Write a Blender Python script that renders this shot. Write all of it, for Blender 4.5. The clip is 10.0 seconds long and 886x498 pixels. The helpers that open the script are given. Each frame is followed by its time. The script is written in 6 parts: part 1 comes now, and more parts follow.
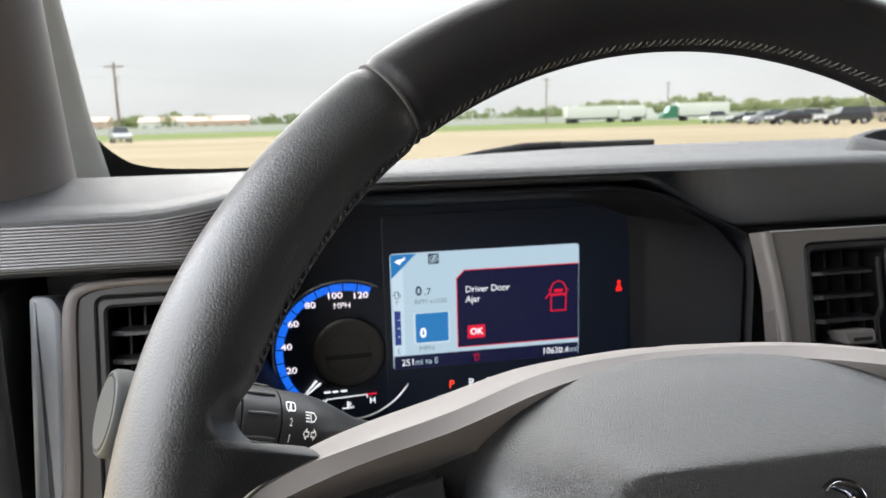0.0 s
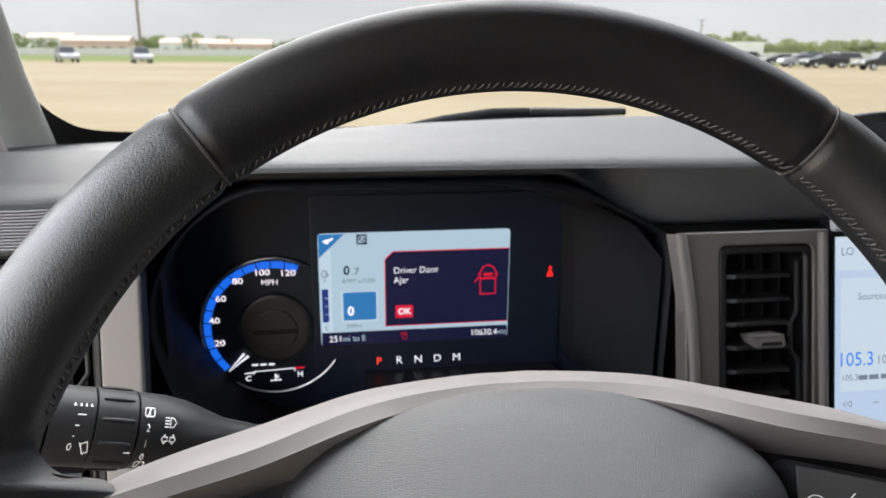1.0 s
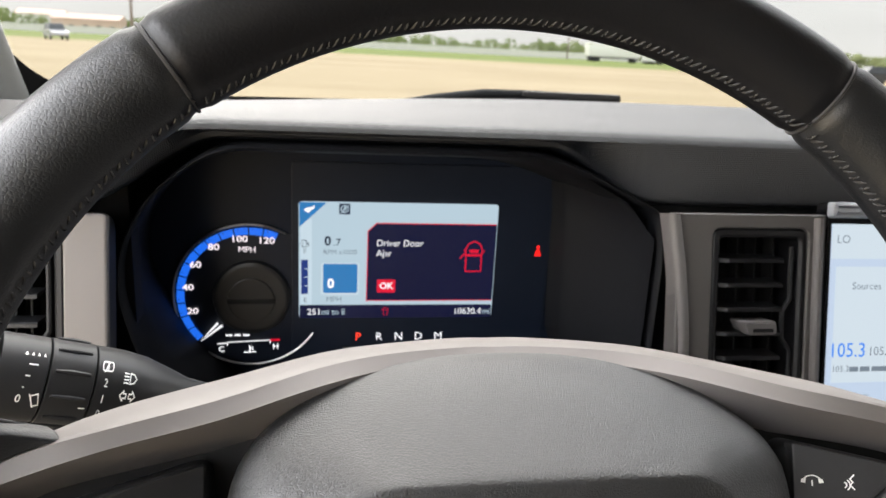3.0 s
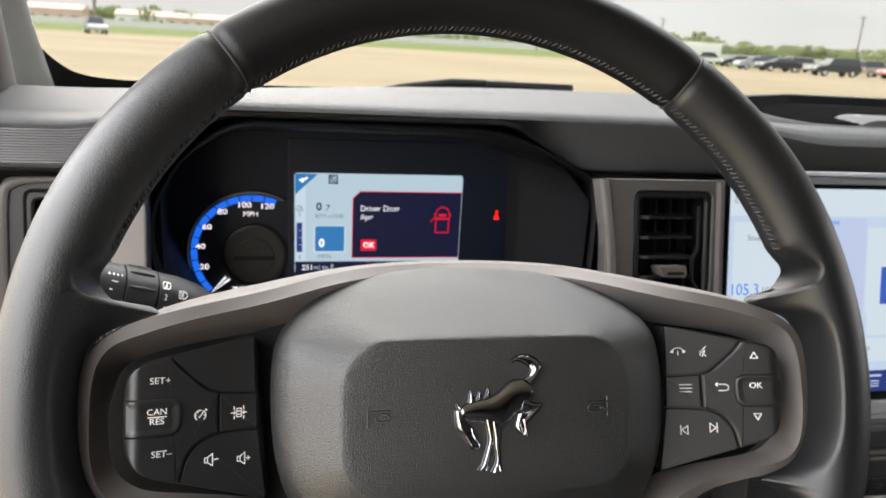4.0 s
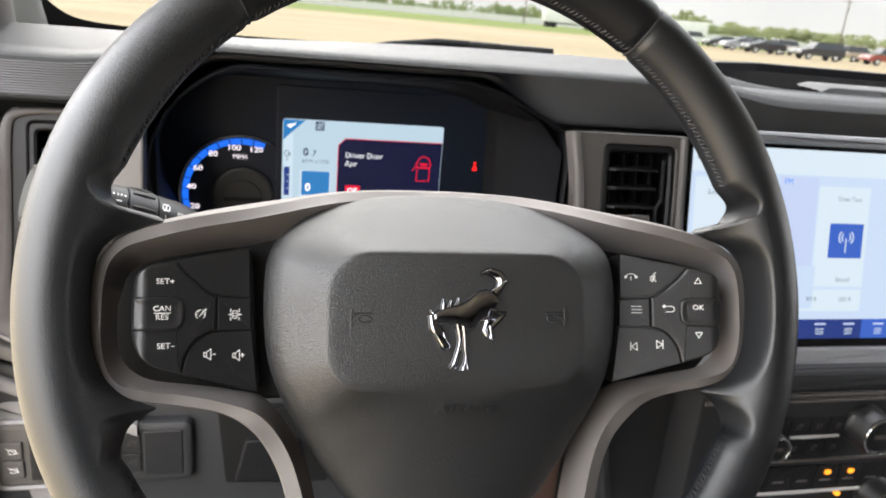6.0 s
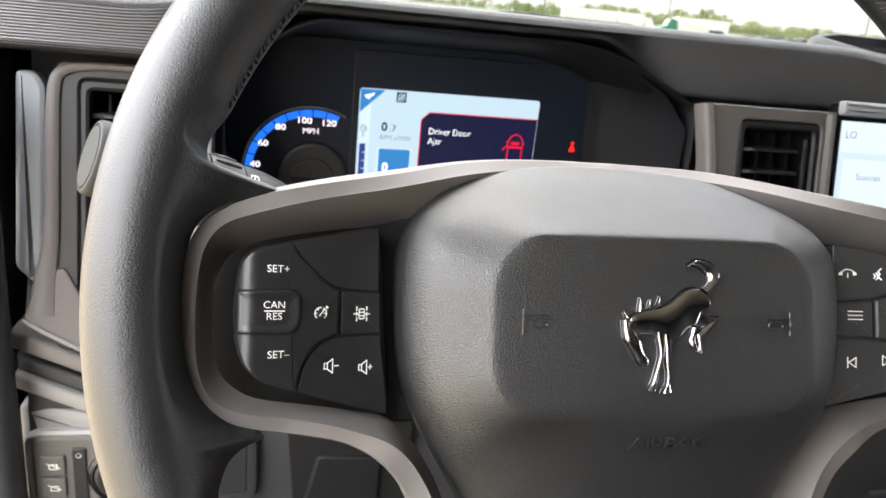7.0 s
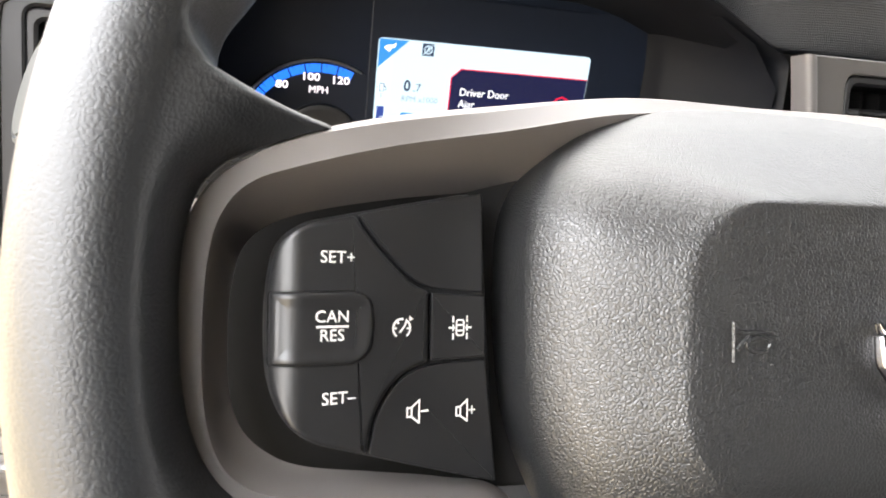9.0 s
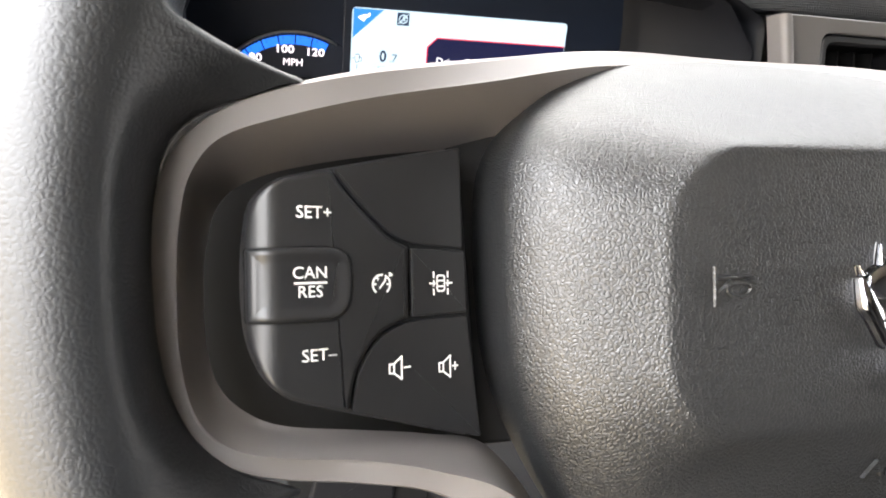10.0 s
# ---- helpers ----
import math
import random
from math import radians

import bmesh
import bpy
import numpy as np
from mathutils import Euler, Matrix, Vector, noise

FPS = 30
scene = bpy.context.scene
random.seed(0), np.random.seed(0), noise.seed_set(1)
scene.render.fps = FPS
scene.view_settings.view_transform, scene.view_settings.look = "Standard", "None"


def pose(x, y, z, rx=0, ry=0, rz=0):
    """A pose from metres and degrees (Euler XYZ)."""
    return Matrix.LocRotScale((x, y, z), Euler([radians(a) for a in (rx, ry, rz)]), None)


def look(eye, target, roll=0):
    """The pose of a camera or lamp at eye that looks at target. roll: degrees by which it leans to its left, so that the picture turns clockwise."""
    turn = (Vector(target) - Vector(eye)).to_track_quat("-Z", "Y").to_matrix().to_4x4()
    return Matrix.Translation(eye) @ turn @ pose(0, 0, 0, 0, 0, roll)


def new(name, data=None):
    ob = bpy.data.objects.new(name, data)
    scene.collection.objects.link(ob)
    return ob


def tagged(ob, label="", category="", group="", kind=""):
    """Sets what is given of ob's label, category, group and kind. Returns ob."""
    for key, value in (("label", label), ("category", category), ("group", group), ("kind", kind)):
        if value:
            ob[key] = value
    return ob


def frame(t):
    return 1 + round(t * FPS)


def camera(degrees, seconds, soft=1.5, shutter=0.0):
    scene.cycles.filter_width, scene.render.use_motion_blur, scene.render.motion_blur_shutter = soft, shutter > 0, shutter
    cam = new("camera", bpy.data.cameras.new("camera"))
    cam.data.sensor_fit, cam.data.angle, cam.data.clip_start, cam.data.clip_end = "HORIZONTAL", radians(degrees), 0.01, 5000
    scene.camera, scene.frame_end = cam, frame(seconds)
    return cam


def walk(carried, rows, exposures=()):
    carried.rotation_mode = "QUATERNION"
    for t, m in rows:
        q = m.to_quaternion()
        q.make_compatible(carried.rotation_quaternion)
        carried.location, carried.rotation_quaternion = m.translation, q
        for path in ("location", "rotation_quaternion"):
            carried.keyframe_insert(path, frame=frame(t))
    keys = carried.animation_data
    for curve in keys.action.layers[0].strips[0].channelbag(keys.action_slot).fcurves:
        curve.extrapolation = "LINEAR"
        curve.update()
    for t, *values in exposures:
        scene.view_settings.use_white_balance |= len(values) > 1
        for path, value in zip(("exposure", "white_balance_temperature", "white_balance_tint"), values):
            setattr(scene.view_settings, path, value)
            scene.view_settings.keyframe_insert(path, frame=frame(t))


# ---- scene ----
cam = camera(62.83, 10.0)
cam.data.dof.use_dof, cam.data.dof.focus_distance, cam.data.dof.aperture_fstop = True, 0.235, 27
# seconds, eye, yaw, pitch, lean
PATH = [
    (0, (-0.1344, -0.1912, 1.3955), -10.28, -10.01, 1.54),
    (0.5, (-0.0933, -0.2236, 1.4092), -9.31, -12.50, 0.62),
    (1, (-0.0661, -0.1965, 1.4311), -8.38, -15.21, -0.39),
    (1.5, (-0.0627, -0.1847, 1.4323), -7.84, -17.04, -1.59),
    (2, (-0.0608, -0.1793, 1.4250), -7.89, -17.44, -2.55),
    (3.5, (-0.0690, -0.1939, 1.4095), -9.79, -14.91, -2.92),
    (4, (-0.0814, -0.2871, 1.4151), -11.12, -16.11, -3.13),
    (4.5, (-0.0782, -0.3336, 1.4092), -12.00, -17.10, -3.65),
    (5, (-0.0802, -0.3316, 1.4053), -12.42, -17.71, -4.15),
    (6.5, (-0.1024, -0.3224, 1.3987), -11.57, -18.32, -5.54),
    (7, (-0.1320, -0.2406, 1.3658), -10.75, -18.56, -5.54),
    (7.5, (-0.1492, -0.1880, 1.3379), -10.64, -18.82, -5.73),
    (8, (-0.1438, -0.1654, 1.3313), -10.81, -19.01, -5.92),
    (8.5, (-0.1541, -0.1586, 1.3299), -11.51, -19.11, -6.12),
    (9, (-0.1509, -0.1441, 1.3286), -12.67, -19.28, -6.16),
    (9.5, (-0.1465, -0.1482, 1.3206), -13.49, -19.98, -5.51),
    (10, (-0.1494, -0.1445, 1.3225), -14.51, -20.66, -5.05),
]
walk(cam, [(t, pose(*eye, 90 + pitch, lean, yaw)) for t, eye, yaw, pitch, lean in PATH], [(0, 0.3, 6300, 11), (0.5, 0.12, 6150, 12), (1, 0.15, 6250, 12), (2, 0.5, 6450, 12), (3.5, 0.2, 6550, 12), (4.5, 0.32, 6500, 12), (6.5, 0.55, 6450, 12), (8, 1.12, 6550, 12), (10, 1.3, 6600, 12)])
# end of the path

SKY_LOW, SKY_HIGH, SUN_POWER = 4.2, 16.0, 14.5

# ---- world, sun ----
world = bpy.data.worlds.new("overcast_sky")
scene.world = world
world.use_nodes = True
wn, wl_ = world.node_tree.nodes, world.node_tree.links
wn.clear()
w_out, w_bg = wn.new("ShaderNodeOutputWorld"), wn.new("ShaderNodeBackground")
w_sky = wn.new("ShaderNodeTexSky")
w_sky.sky_type, w_sky.sun_disc = "NISHITA", False
w_sky.sun_elevation, w_sky.sun_rotation = radians(30), radians(-100)
w_hsv = wn.new("ShaderNodeHueSaturation")
w_hsv.inputs["Saturation"].default_value = 0.15
w_geo, w_sep = wn.new("ShaderNodeTexCoord"), wn.new("ShaderNodeSeparateXYZ")
w_noise = wn.new("ShaderNodeTexNoise")
w_map = wn.new("ShaderNodeMapping")
w_map.inputs["Scale"].default_value = (1.2, 1.2, 5.0)
w_noise.inputs["Scale"].default_value, w_noise.inputs["Detail"].default_value = 2.2, 5
w_ramp = wn.new("ShaderNodeMapRange")
w_ramp.inputs["From Min"].default_value, w_ramp.inputs["From Max"].default_value = 0.3, 0.7
w_ramp.inputs["To Min"].default_value, w_ramp.inputs["To Max"].default_value = 0.90, 1.06
w_elev = wn.new("ShaderNodeMapRange")
w_elev.inputs["From Min"].default_value, w_elev.inputs["From Max"].default_value = 0.10, 0.85
w_elev.inputs["To Min"].default_value, w_elev.inputs["To Max"].default_value = SKY_LOW, SKY_HIGH
w_mul, w_cloud = wn.new("ShaderNodeMath"), wn.new("ShaderNodeMix")
w_mul.operation = "MULTIPLY"
w_cloud.data_type, w_cloud.blend_type = "RGBA", "MIX"
w_cloud.inputs[0].default_value = 0.9
w_scale = wn.new("ShaderNodeVectorMath")
w_scale.operation = "SCALE"
w_tint = wn.new("ShaderNodeMix")
w_tint.data_type = "RGBA"
w_tint.inputs[6].default_value, w_tint.inputs[7].default_value = (1.0, 0.980, 0.948, 1), (0.94, 0.970, 1.0, 1)
w_tf = wn.new("ShaderNodeMapRange")
w_tf.inputs["From Max"].default_value = 0.6
wl_.new(w_geo.outputs["Generated"], w_map.inputs[0])
wl_.new(w_map.outputs[0], w_noise.inputs["Vector"])
wl_.new(w_noise.outputs[0], w_ramp.inputs[0])
wl_.new(w_geo.outputs["Generated"], w_sep.inputs[0])
wl_.new(w_sep.outputs[2], w_elev.inputs[0])
wl_.new(w_sep.outputs[2], w_tf.inputs[0])
wl_.new(w_tf.outputs[0], w_tint.inputs[0])
wl_.new(w_tint.outputs[2], w_scale.inputs[0])
wl_.new(w_ramp.outputs[0], w_mul.inputs[0])
wl_.new(w_elev.outputs[0], w_mul.inputs[1])
wl_.new(w_mul.outputs[0], w_scale.inputs["Scale"])
wl_.new(w_sky.outputs[0], w_hsv.inputs["Color"])
wl_.new(w_hsv.outputs[0], w_cloud.inputs[6])
wl_.new(w_scale.outputs[0], w_cloud.inputs[7])
wl_.new(w_cloud.outputs[2], w_bg.inputs["Color"])
w_bg.inputs["Strength"].default_value = 1.0
wl_.new(w_bg.outputs[0], w_out.inputs[0])

sun = new("sun", bpy.data.lights.new("sun", "SUN"))
sun.data.energy, sun.data.angle, sun.data.color = SUN_POWER, radians(65), (1.0, 0.943, 0.87)
sun.matrix_world = look((-2.2, 5.6, 5.6), (0, 0, 1))


# ---- materials ----
def material(name, colour, rough=0.5, metal=0.0, spec=0.5, grain=0.0, size=0.001, kind="noise", stain=0.0, stain_size=0.05, gloss_var=0.0, coat=0.0):
    """colour with two scales of variation: grain (relief of the given cell size in metres) and stain (broad wear)."""
    m = bpy.data.materials.new(name)
    m.use_nodes = True
    n, l = m.node_tree.nodes, m.node_tree.links
    b = n["Principled BSDF"]
    b.inputs["Base Color"].default_value = (*colour, 1)
    b.inputs["Roughness"].default_value, b.inputs["Metallic"].default_value = rough, metal
    b.inputs["Specular IOR Level"].default_value = spec
    b.inputs["Coat Weight"].default_value = coat
    tc = n.new("ShaderNodeTexCoord")
    if stain or gloss_var:
        t = n.new("ShaderNodeTexNoise")
        t.inputs["Scale"].default_value, t.inputs["Detail"].default_value = 1 / stain_size, 4
        l.new(tc.outputs["Object"], t.inputs["Vector"])
        if stain:
            mr = n.new("ShaderNodeMapRange")
            mr.inputs["To Min"].default_value, mr.inputs["To Max"].default_value = 1 - stain, 1 + stain
            sc = n.new("ShaderNodeVectorMath")
            sc.operation = "SCALE"
            sc.inputs[0].default_value = colour
            l.new(t.outputs[0], mr.inputs[0])
            l.new(mr.outputs[0], sc.inputs["Scale"])
            l.new(sc.outputs[0], b.inputs["Base Color"])
        if gloss_var:
            mg = n.new("ShaderNodeMapRange")
            mg.inputs["To Min"].default_value, mg.inputs["To Max"].default_value = rough - gloss_var, rough + gloss_var
            l.new(t.outputs[0], mg.inputs[0])
            l.new(mg.outputs[0], b.inputs["Roughness"])
    if grain:
        bump = n.new("ShaderNodeBump")
        bump.inputs["Strength"].default_value, bump.inputs["Distance"].default_value = grain, size * (0.5 if grain > 0.7 else 0.3)
        if kind == "noise":
            t = n.new("ShaderNodeTexNoise")
            t.inputs["Scale"].default_value, t.inputs["Detail"].default_value = 1 / size, 3
            l.new(tc.outputs["Object"], t.inputs["Vector"])
            l.new(t.outputs[0], bump.inputs["Height"])
        elif kind == "leather":
            t = n.new("ShaderNodeTexVoronoi")
            t.feature = "SMOOTH_F1"
            t.inputs["Scale"].default_value = 1 / size
            w = n.new("ShaderNodeTexNoise")
            w.inputs["Scale"].default_value, w.inputs["Detail"].default_value = 0.55 / size, 2
            ad = n.new("ShaderNodeMix")
            ad.data_type, ad.blend_type = "RGBA", "LINEAR_LIGHT"
            ad.inputs[0].default_value = size * 0.9
            l.new(tc.outputs["Object"], w.inputs["Vector"])
            l.new(tc.outputs["Object"], ad.inputs[6])
            l.new(w.outputs["Color"], ad.inputs[7])
            l.new(ad.outputs[2], t.inputs["Vector"])
            inv = n.new("ShaderNodeMath")
            inv.operation = "MULTIPLY"
            inv.inputs[1].default_value = -1
            l.new(t.outputs["Distance"], inv.inputs[0])
            l.new(inv.outputs[0], bump.inputs["Height"])
        elif kind == "pebble":
            # raised islands between fine creases, some run together into wrinkles
            w = n.new("ShaderNodeTexNoise")
            w.inputs["Scale"].default_value, w.inputs["Detail"].default_value = 0.7 / size, 2
            ad = n.new("ShaderNodeMix")
            ad.data_type, ad.blend_type = "RGBA", "LINEAR_LIGHT"
            ad.inputs[0].default_value = size * 0.45
            l.new(tc.outputs["Object"], w.inputs["Vector"])
            l.new(tc.outputs["Object"], ad.inputs[6])
            l.new(w.outputs["Color"], ad.inputs[7])
            t = n.new("ShaderNodeTexVoronoi")
            t.feature = "DISTANCE_TO_EDGE"
            t.inputs["Scale"].default_value = 1 / size
            l.new(ad.outputs[2], t.inputs["Vector"])
            mr = n.new("ShaderNodeMapRange")
            mr.interpolation_type = "SMOOTHSTEP"
            mr.inputs["From Max"].default_value = 0.22
            l.new(t.outputs["Distance"], mr.inputs[0])
            mm = n.new("ShaderNodeMath")
            mm.operation = "MULTIPLY_ADD"
            mm.inputs[1].default_value = 0.8
            l.new(w.outputs[0], mm.inputs[0])
            l.new(mr.outputs[0], mm.inputs[2])
            l.new(mm.outputs[0], bump.inputs["Height"])
        elif kind == "weave":
            sep = n.new("ShaderNodeSeparateXYZ")
            l.new(tc.outputs["Object"], sep.inputs[0])
            waves = []
            for c in (1, -1):
                d = n.new("ShaderNodeVectorMath")
                d.operation = "DOT_PRODUCT"
                d.inputs[1].default_value = (1, 0.8 * c, c)
                l.new(tc.outputs["Object"], d.inputs[0])
                s = n.new("ShaderNodeMath")
                s.operation = "MULTIPLY"
                s.inputs[1].default_value = 2 * math.pi / size
                l.new(d.outputs["Value"], s.inputs[0])
                f = n.new("ShaderNodeMath")
                f.operation = "SINE"
                l.new(s.outputs[0], f.inputs[0])
                waves.append(f)
            mx = n.new("ShaderNodeMath")
            mx.operation = "MULTIPLY"
            l.new(waves[0].outputs[0], mx.inputs[0])
            l.new(waves[1].outputs[0], mx.inputs[1])
            l.new(mx.outputs[0], bump.inputs["Height"])
        l.new(bump.outputs[0], b.inputs["Normal"])
    return m


def glowing(name, colour, strength=0.69, base=(0.01, 0.01, 0.01), rough=0.25):
    m = material(name, base, rough)
    b = m.node_tree.nodes["Principled BSDF"]
    b.inputs["Emission Color"].default_value = (*colour, 1)
    b.inputs["Emission Strength"].default_value = strength
    return m


M_LEATHER = material("grained_leather", (0.0058, 0.0068, 0.0084), 0.44, spec=0.58, grain=0.18, size=0.0012, kind="pebble", stain=0.18, stain_size=0.03, gloss_var=0.06)
M_LEATHER_TOP = material("smooth_leather", (0.0050, 0.0052, 0.0065), 0.44, spec=0.36, grain=0.18, size=0.0011, kind="leather", stain=0.15, stain_size=0.04, gloss_var=0.05)
M_THREAD = material("black_thread", (0.024, 0.024, 0.026), 0.6, grain=0.4, size=0.0004)
M_AIRBAG = material("grained_cover", (0.0085, 0.0091, 0.0100), 0.41, spec=0.75, grain=0.38, size=0.0010, kind="pebble", stain=0.08, stain_size=0.03, gloss_var=0.04)
M_SATIN = material("satin_silver_paint", (0.128, 0.119, 0.115), 0.50, metal=0.15, spec=0.32, grain=0.05, size=0.0003, stain=0.05, stain_size=0.02, gloss_var=0.04)
M_PAD = material("soft_black_button", (0.0125, 0.0128, 0.0138), 0.40, grain=0.06, size=0.0004, stain=0.15, stain_size=0.01, gloss_var=0.05)
M_GAP = material("black_recess", (0.006, 0.006, 0.006), 0.65, spec=0.2, grain=0.1, size=0.001)
M_PRINT = material("white_print", (0.80, 0.80, 0.78), 0.5, stain=0.04, stain_size=0.002)
M_CHROME = material("dark_chrome", (0.40, 0.41, 0.45), 0.11, metal=1.0, stain=0.1, stain_size=0.01)
M_CHROME_RING = material("bright_chrome", (0.75, 0.75, 0.75), 0.12, metal=1.0, stain=0.05, stain_size=0.01)
M_DASH = material("woven_grain_dash", (0.0042, 0.0058, 0.0086), 0.42, spec=0.58, grain=0.7, size=0.0021, kind="weave", stain=0.10, stain_size=0.12, gloss_var=0.05)
M_DASH_LOW = material("dash_plastic", (0.022, 0.0224, 0.0238), 0.5, grain=0.35, size=0.0012, kind="leather", stain=0.12, stain_size=0.05)
M_GREY_TRIM = material("grey_moulded_plastic", (0.080, 0.074, 0.070), 0.45, spec=0.4, grain=0.2, size=0.0009, stain=0.08, stain_size=0.04)
M_PALE = material("pale_moulded_plastic", (0.200, 0.190, 0.185), 0.5, grain=0.25, size=0.0009, stain=0.06, stain_size=0.04)
M_GLOSS = material("gloss_black", (0.006, 0.006, 0.007), 0.12, stain=0.2, stain_size=0.03, gloss_var=0.03)
M_PANEL = material("display_black", (0.008, 0.012, 0.023), 0.36, spec=0.4, stain=0.2, stain_size=0.03, gloss_var=0.03)
M_VENT = material("vent_black", (0.0055, 0.0055, 0.0065), 0.48, spec=0.35, grain=0.1, size=0.0006, stain=0.15, stain_size=0.01)
M_HOUSING = material("cluster_housing", (0.0052, 0.0058, 0.0078), 0.58, spec=0.25, grain=0.25, size=0.0012, stain=0.1, stain_size=0.03)
M_NAVY = material("navy_cluster_face", (0.008, 0.0125, 0.025), 0.36, spec=0.3, grain=0.05, size=0.0006, stain=0.15, stain_size=0.03)
M_RUBBER = material("black_rubber", (0.012, 0.012, 0.012), 0.75, grain=0.5, size=0.002)
M_CHIN = material("grey_screen_chin", (0.27, 0.28, 0.30), 0.45, grain=0.15, size=0.0010, stain=0.06, stain_size=0.05)
# pale base colour stands in for bright reflections on chrome
M_BRIGHT = material("pale_reflecting_line", (0.70, 0.70, 0.69), 0.35, metal=0.3, stain=0.05, stain_size=0.02)
M_SIDE = material("cool_grey_plastic", (0.105, 0.113, 0.125), 0.40, grain=0.12, size=0.0009, stain=0.06, stain_size=0.04)
M_CAP = material("grey_cap_plastic", (0.022, 0.024, 0.024), 0.55, spec=0.2, grain=0.12, size=0.0006, stain=0.06, stain_size=0.02)
M_HUB = material("satin_black_hub", (0.017, 0.017, 0.018), 0.42, spec=0.5, grain=0.08, size=0.0006, stain=0.2, stain_size=0.02)
M_SHELF = material("satin_black_shelf", (0.008, 0.008, 0.010), 0.30, spec=0.5, stain=0.2, stain_size=0.03)
M_RING = material("satin_chrome_ring", (0.55, 0.55, 0.56), 0.30, metal=1.0, stain=0.05, stain_size=0.01)
M_MAT = material("tray_mat", (0.004, 0.004, 0.0045), 0.9, spec=0.05, grain=0.3, size=0.002)
# lighter than the pad itself: door light on the ribs put into the colour
M_LIT_RIB = material("door_lit_dash_ribs", (0.045, 0.044, 0.047), 0.40, grain=0.1, size=0.0008, stain=0.08, stain_size=0.03)
M_COVER = material("pillar_cover_plastic", (0.046, 0.040, 0.039), 0.55, grain=0.3, size=0.0012, stain=0.08, stain_size=0.05)
M_FABRIC = material("grey_pillar_fabric", (0.30, 0.30, 0.28), 0.85, grain=0.6, size=0.0012, stain=0.08, stain_size=0.02)
M_ROOF = material("roof_lining", (0.20, 0.197, 0.19), 0.9, grain=0.5, size=0.002, stain=0.06, stain_size=0.1)
M_BODY = material("cabin_panel", (0.035, 0.034, 0.034), 0.6, grain=0.3, size=0.002, stain=0.15, stain_size=0.1)
M_BROWN = material("brown_panel", (0.085, 0.050, 0.038), 0.45, grain=0.3, size=0.0015, kind="leather", stain=0.15, stain_size=0.05)
E_SCREEN = glowing("screen_pale_blue", (0.39, 0.51, 0.58), 1.0)
E_PANEL = glowing("screen_pale_panel", (0.47, 0.585, 0.65), 1.0)
E_BLUE = glowing("screen_blue", (0.020, 0.16, 0.40), 1.0)
E_NAVY = glowing("screen_navy", (0.003, 0.004, 0.027), 1.0)
E_RED = glowing("screen_red", (0.62, 0.006, 0.030), 1.0)
E_LAMP_RED = glowing("warning_red", (1.0, 0.012, 0.010), 1.3)
E_GEAR_RED = glowing("gear_red", (1.0, 0.06, 0.03), 1.3)
E_WHITE = glowing("screen_white", (0.90, 0.92, 0.95), 1.0)
E_INK = glowing("screen_ink", (0.015, 0.025, 0.05), 1.0)
E_GREYTEXT = glowing("screen_grey_text", (0.16, 0.20, 0.24), 1.0)
E_SCALE = glowing("speed_scale_blue", (0.012, 0.13, 0.72), 1.0)
E_PINKWHITE = glowing("dial_numbers", (0.95, 0.86, 0.90), 1.0)
E_TOUCH = glowing("touch_pale_blue", (0.45, 0.55, 0.68), 1.0, rough=0.12)
E_TOUCH2 = glowing("touch_lilac", (0.43, 0.50, 0.67), 1.0, rough=0.12)
E_TOUCH3 = glowing("touch_white", (0.53, 0.62, 0.68), 1.0, rough=0.12)
E_TOUCHBLUE = glowing("touch_blue", (0.035, 0.10, 0.42), 1.0, rough=0.12)
E_TOUCHNAV = glowing("touch_nav", (0.016, 0.035, 0.17), 1.0, rough=0.12)
E_FREQ = glowing("touch_frequency", (0.02, 0.20, 0.75), 1.0, rough=0.12)
E_AMBER = glowing("amber_light", (1.0, 0.32, 0.02), 1.6)


# ---- building helpers ----
def thing(name, label, category, m=None, group="", kind=""):
    ob = new(name)
    ob.empty_display_size = 0.02
    ob.matrix_world = m or Matrix()
    return tagged(ob, label, category, group, kind)


def link_mesh(name, me, mat, parent=None, label="", smooth=True, m=None):
    me.name = name
    me.materials.clear()
    me.materials.append(mat)
    for p in me.polygons:
        p.use_smooth = smooth
    ob = new(name, me)
    if parent:
        ob.parent = parent
    if m:
        ob.matrix_basis = m
    return tagged(ob, label)


def part(name, bm, mat, parent=None, label="", smooth=True, sharp=32):
    """One mesh object from a bmesh, under a thing or a part; edges steeper than sharp degrees stay sharp."""
    bmesh.ops.remove_doubles(bm, verts=bm.verts, dist=1e-6)
    bmesh.ops.recalc_face_normals(bm, faces=bm.faces)
    if smooth:
        for e in bm.edges:
            if len(e.link_faces) == 2 and e.calc_face_angle(0) > radians(sharp):
                e.smooth = False
    me = bpy.data.meshes.new(name)
    bm.to_mesh(me)
    bm.free()
    return link_mesh(name, me, mat, parent, label, smooth)


def catmull(pts, per=6, closed=False):
    """A smooth curve through 2D or 3D points."""
    P = [np.array(p, float) for p in pts]
    n, out = len(P), []
    for i in range(n if closed else n - 1):
        a, b, c, d = (P[(i + k) % n] if closed else P[min(max(i + k, 0), n - 1)] for k in (-1, 0, 1, 2))
        for k in range(per):
            t = k / per
            out.append(0.5 * (2 * b + (c - a) * t + (2 * a - 5 * b + 4 * c - d) * t * t + (3 * b - a - 3 * c + d) * t ** 3))
    if not closed:
        out.append(P[-1])
    return out


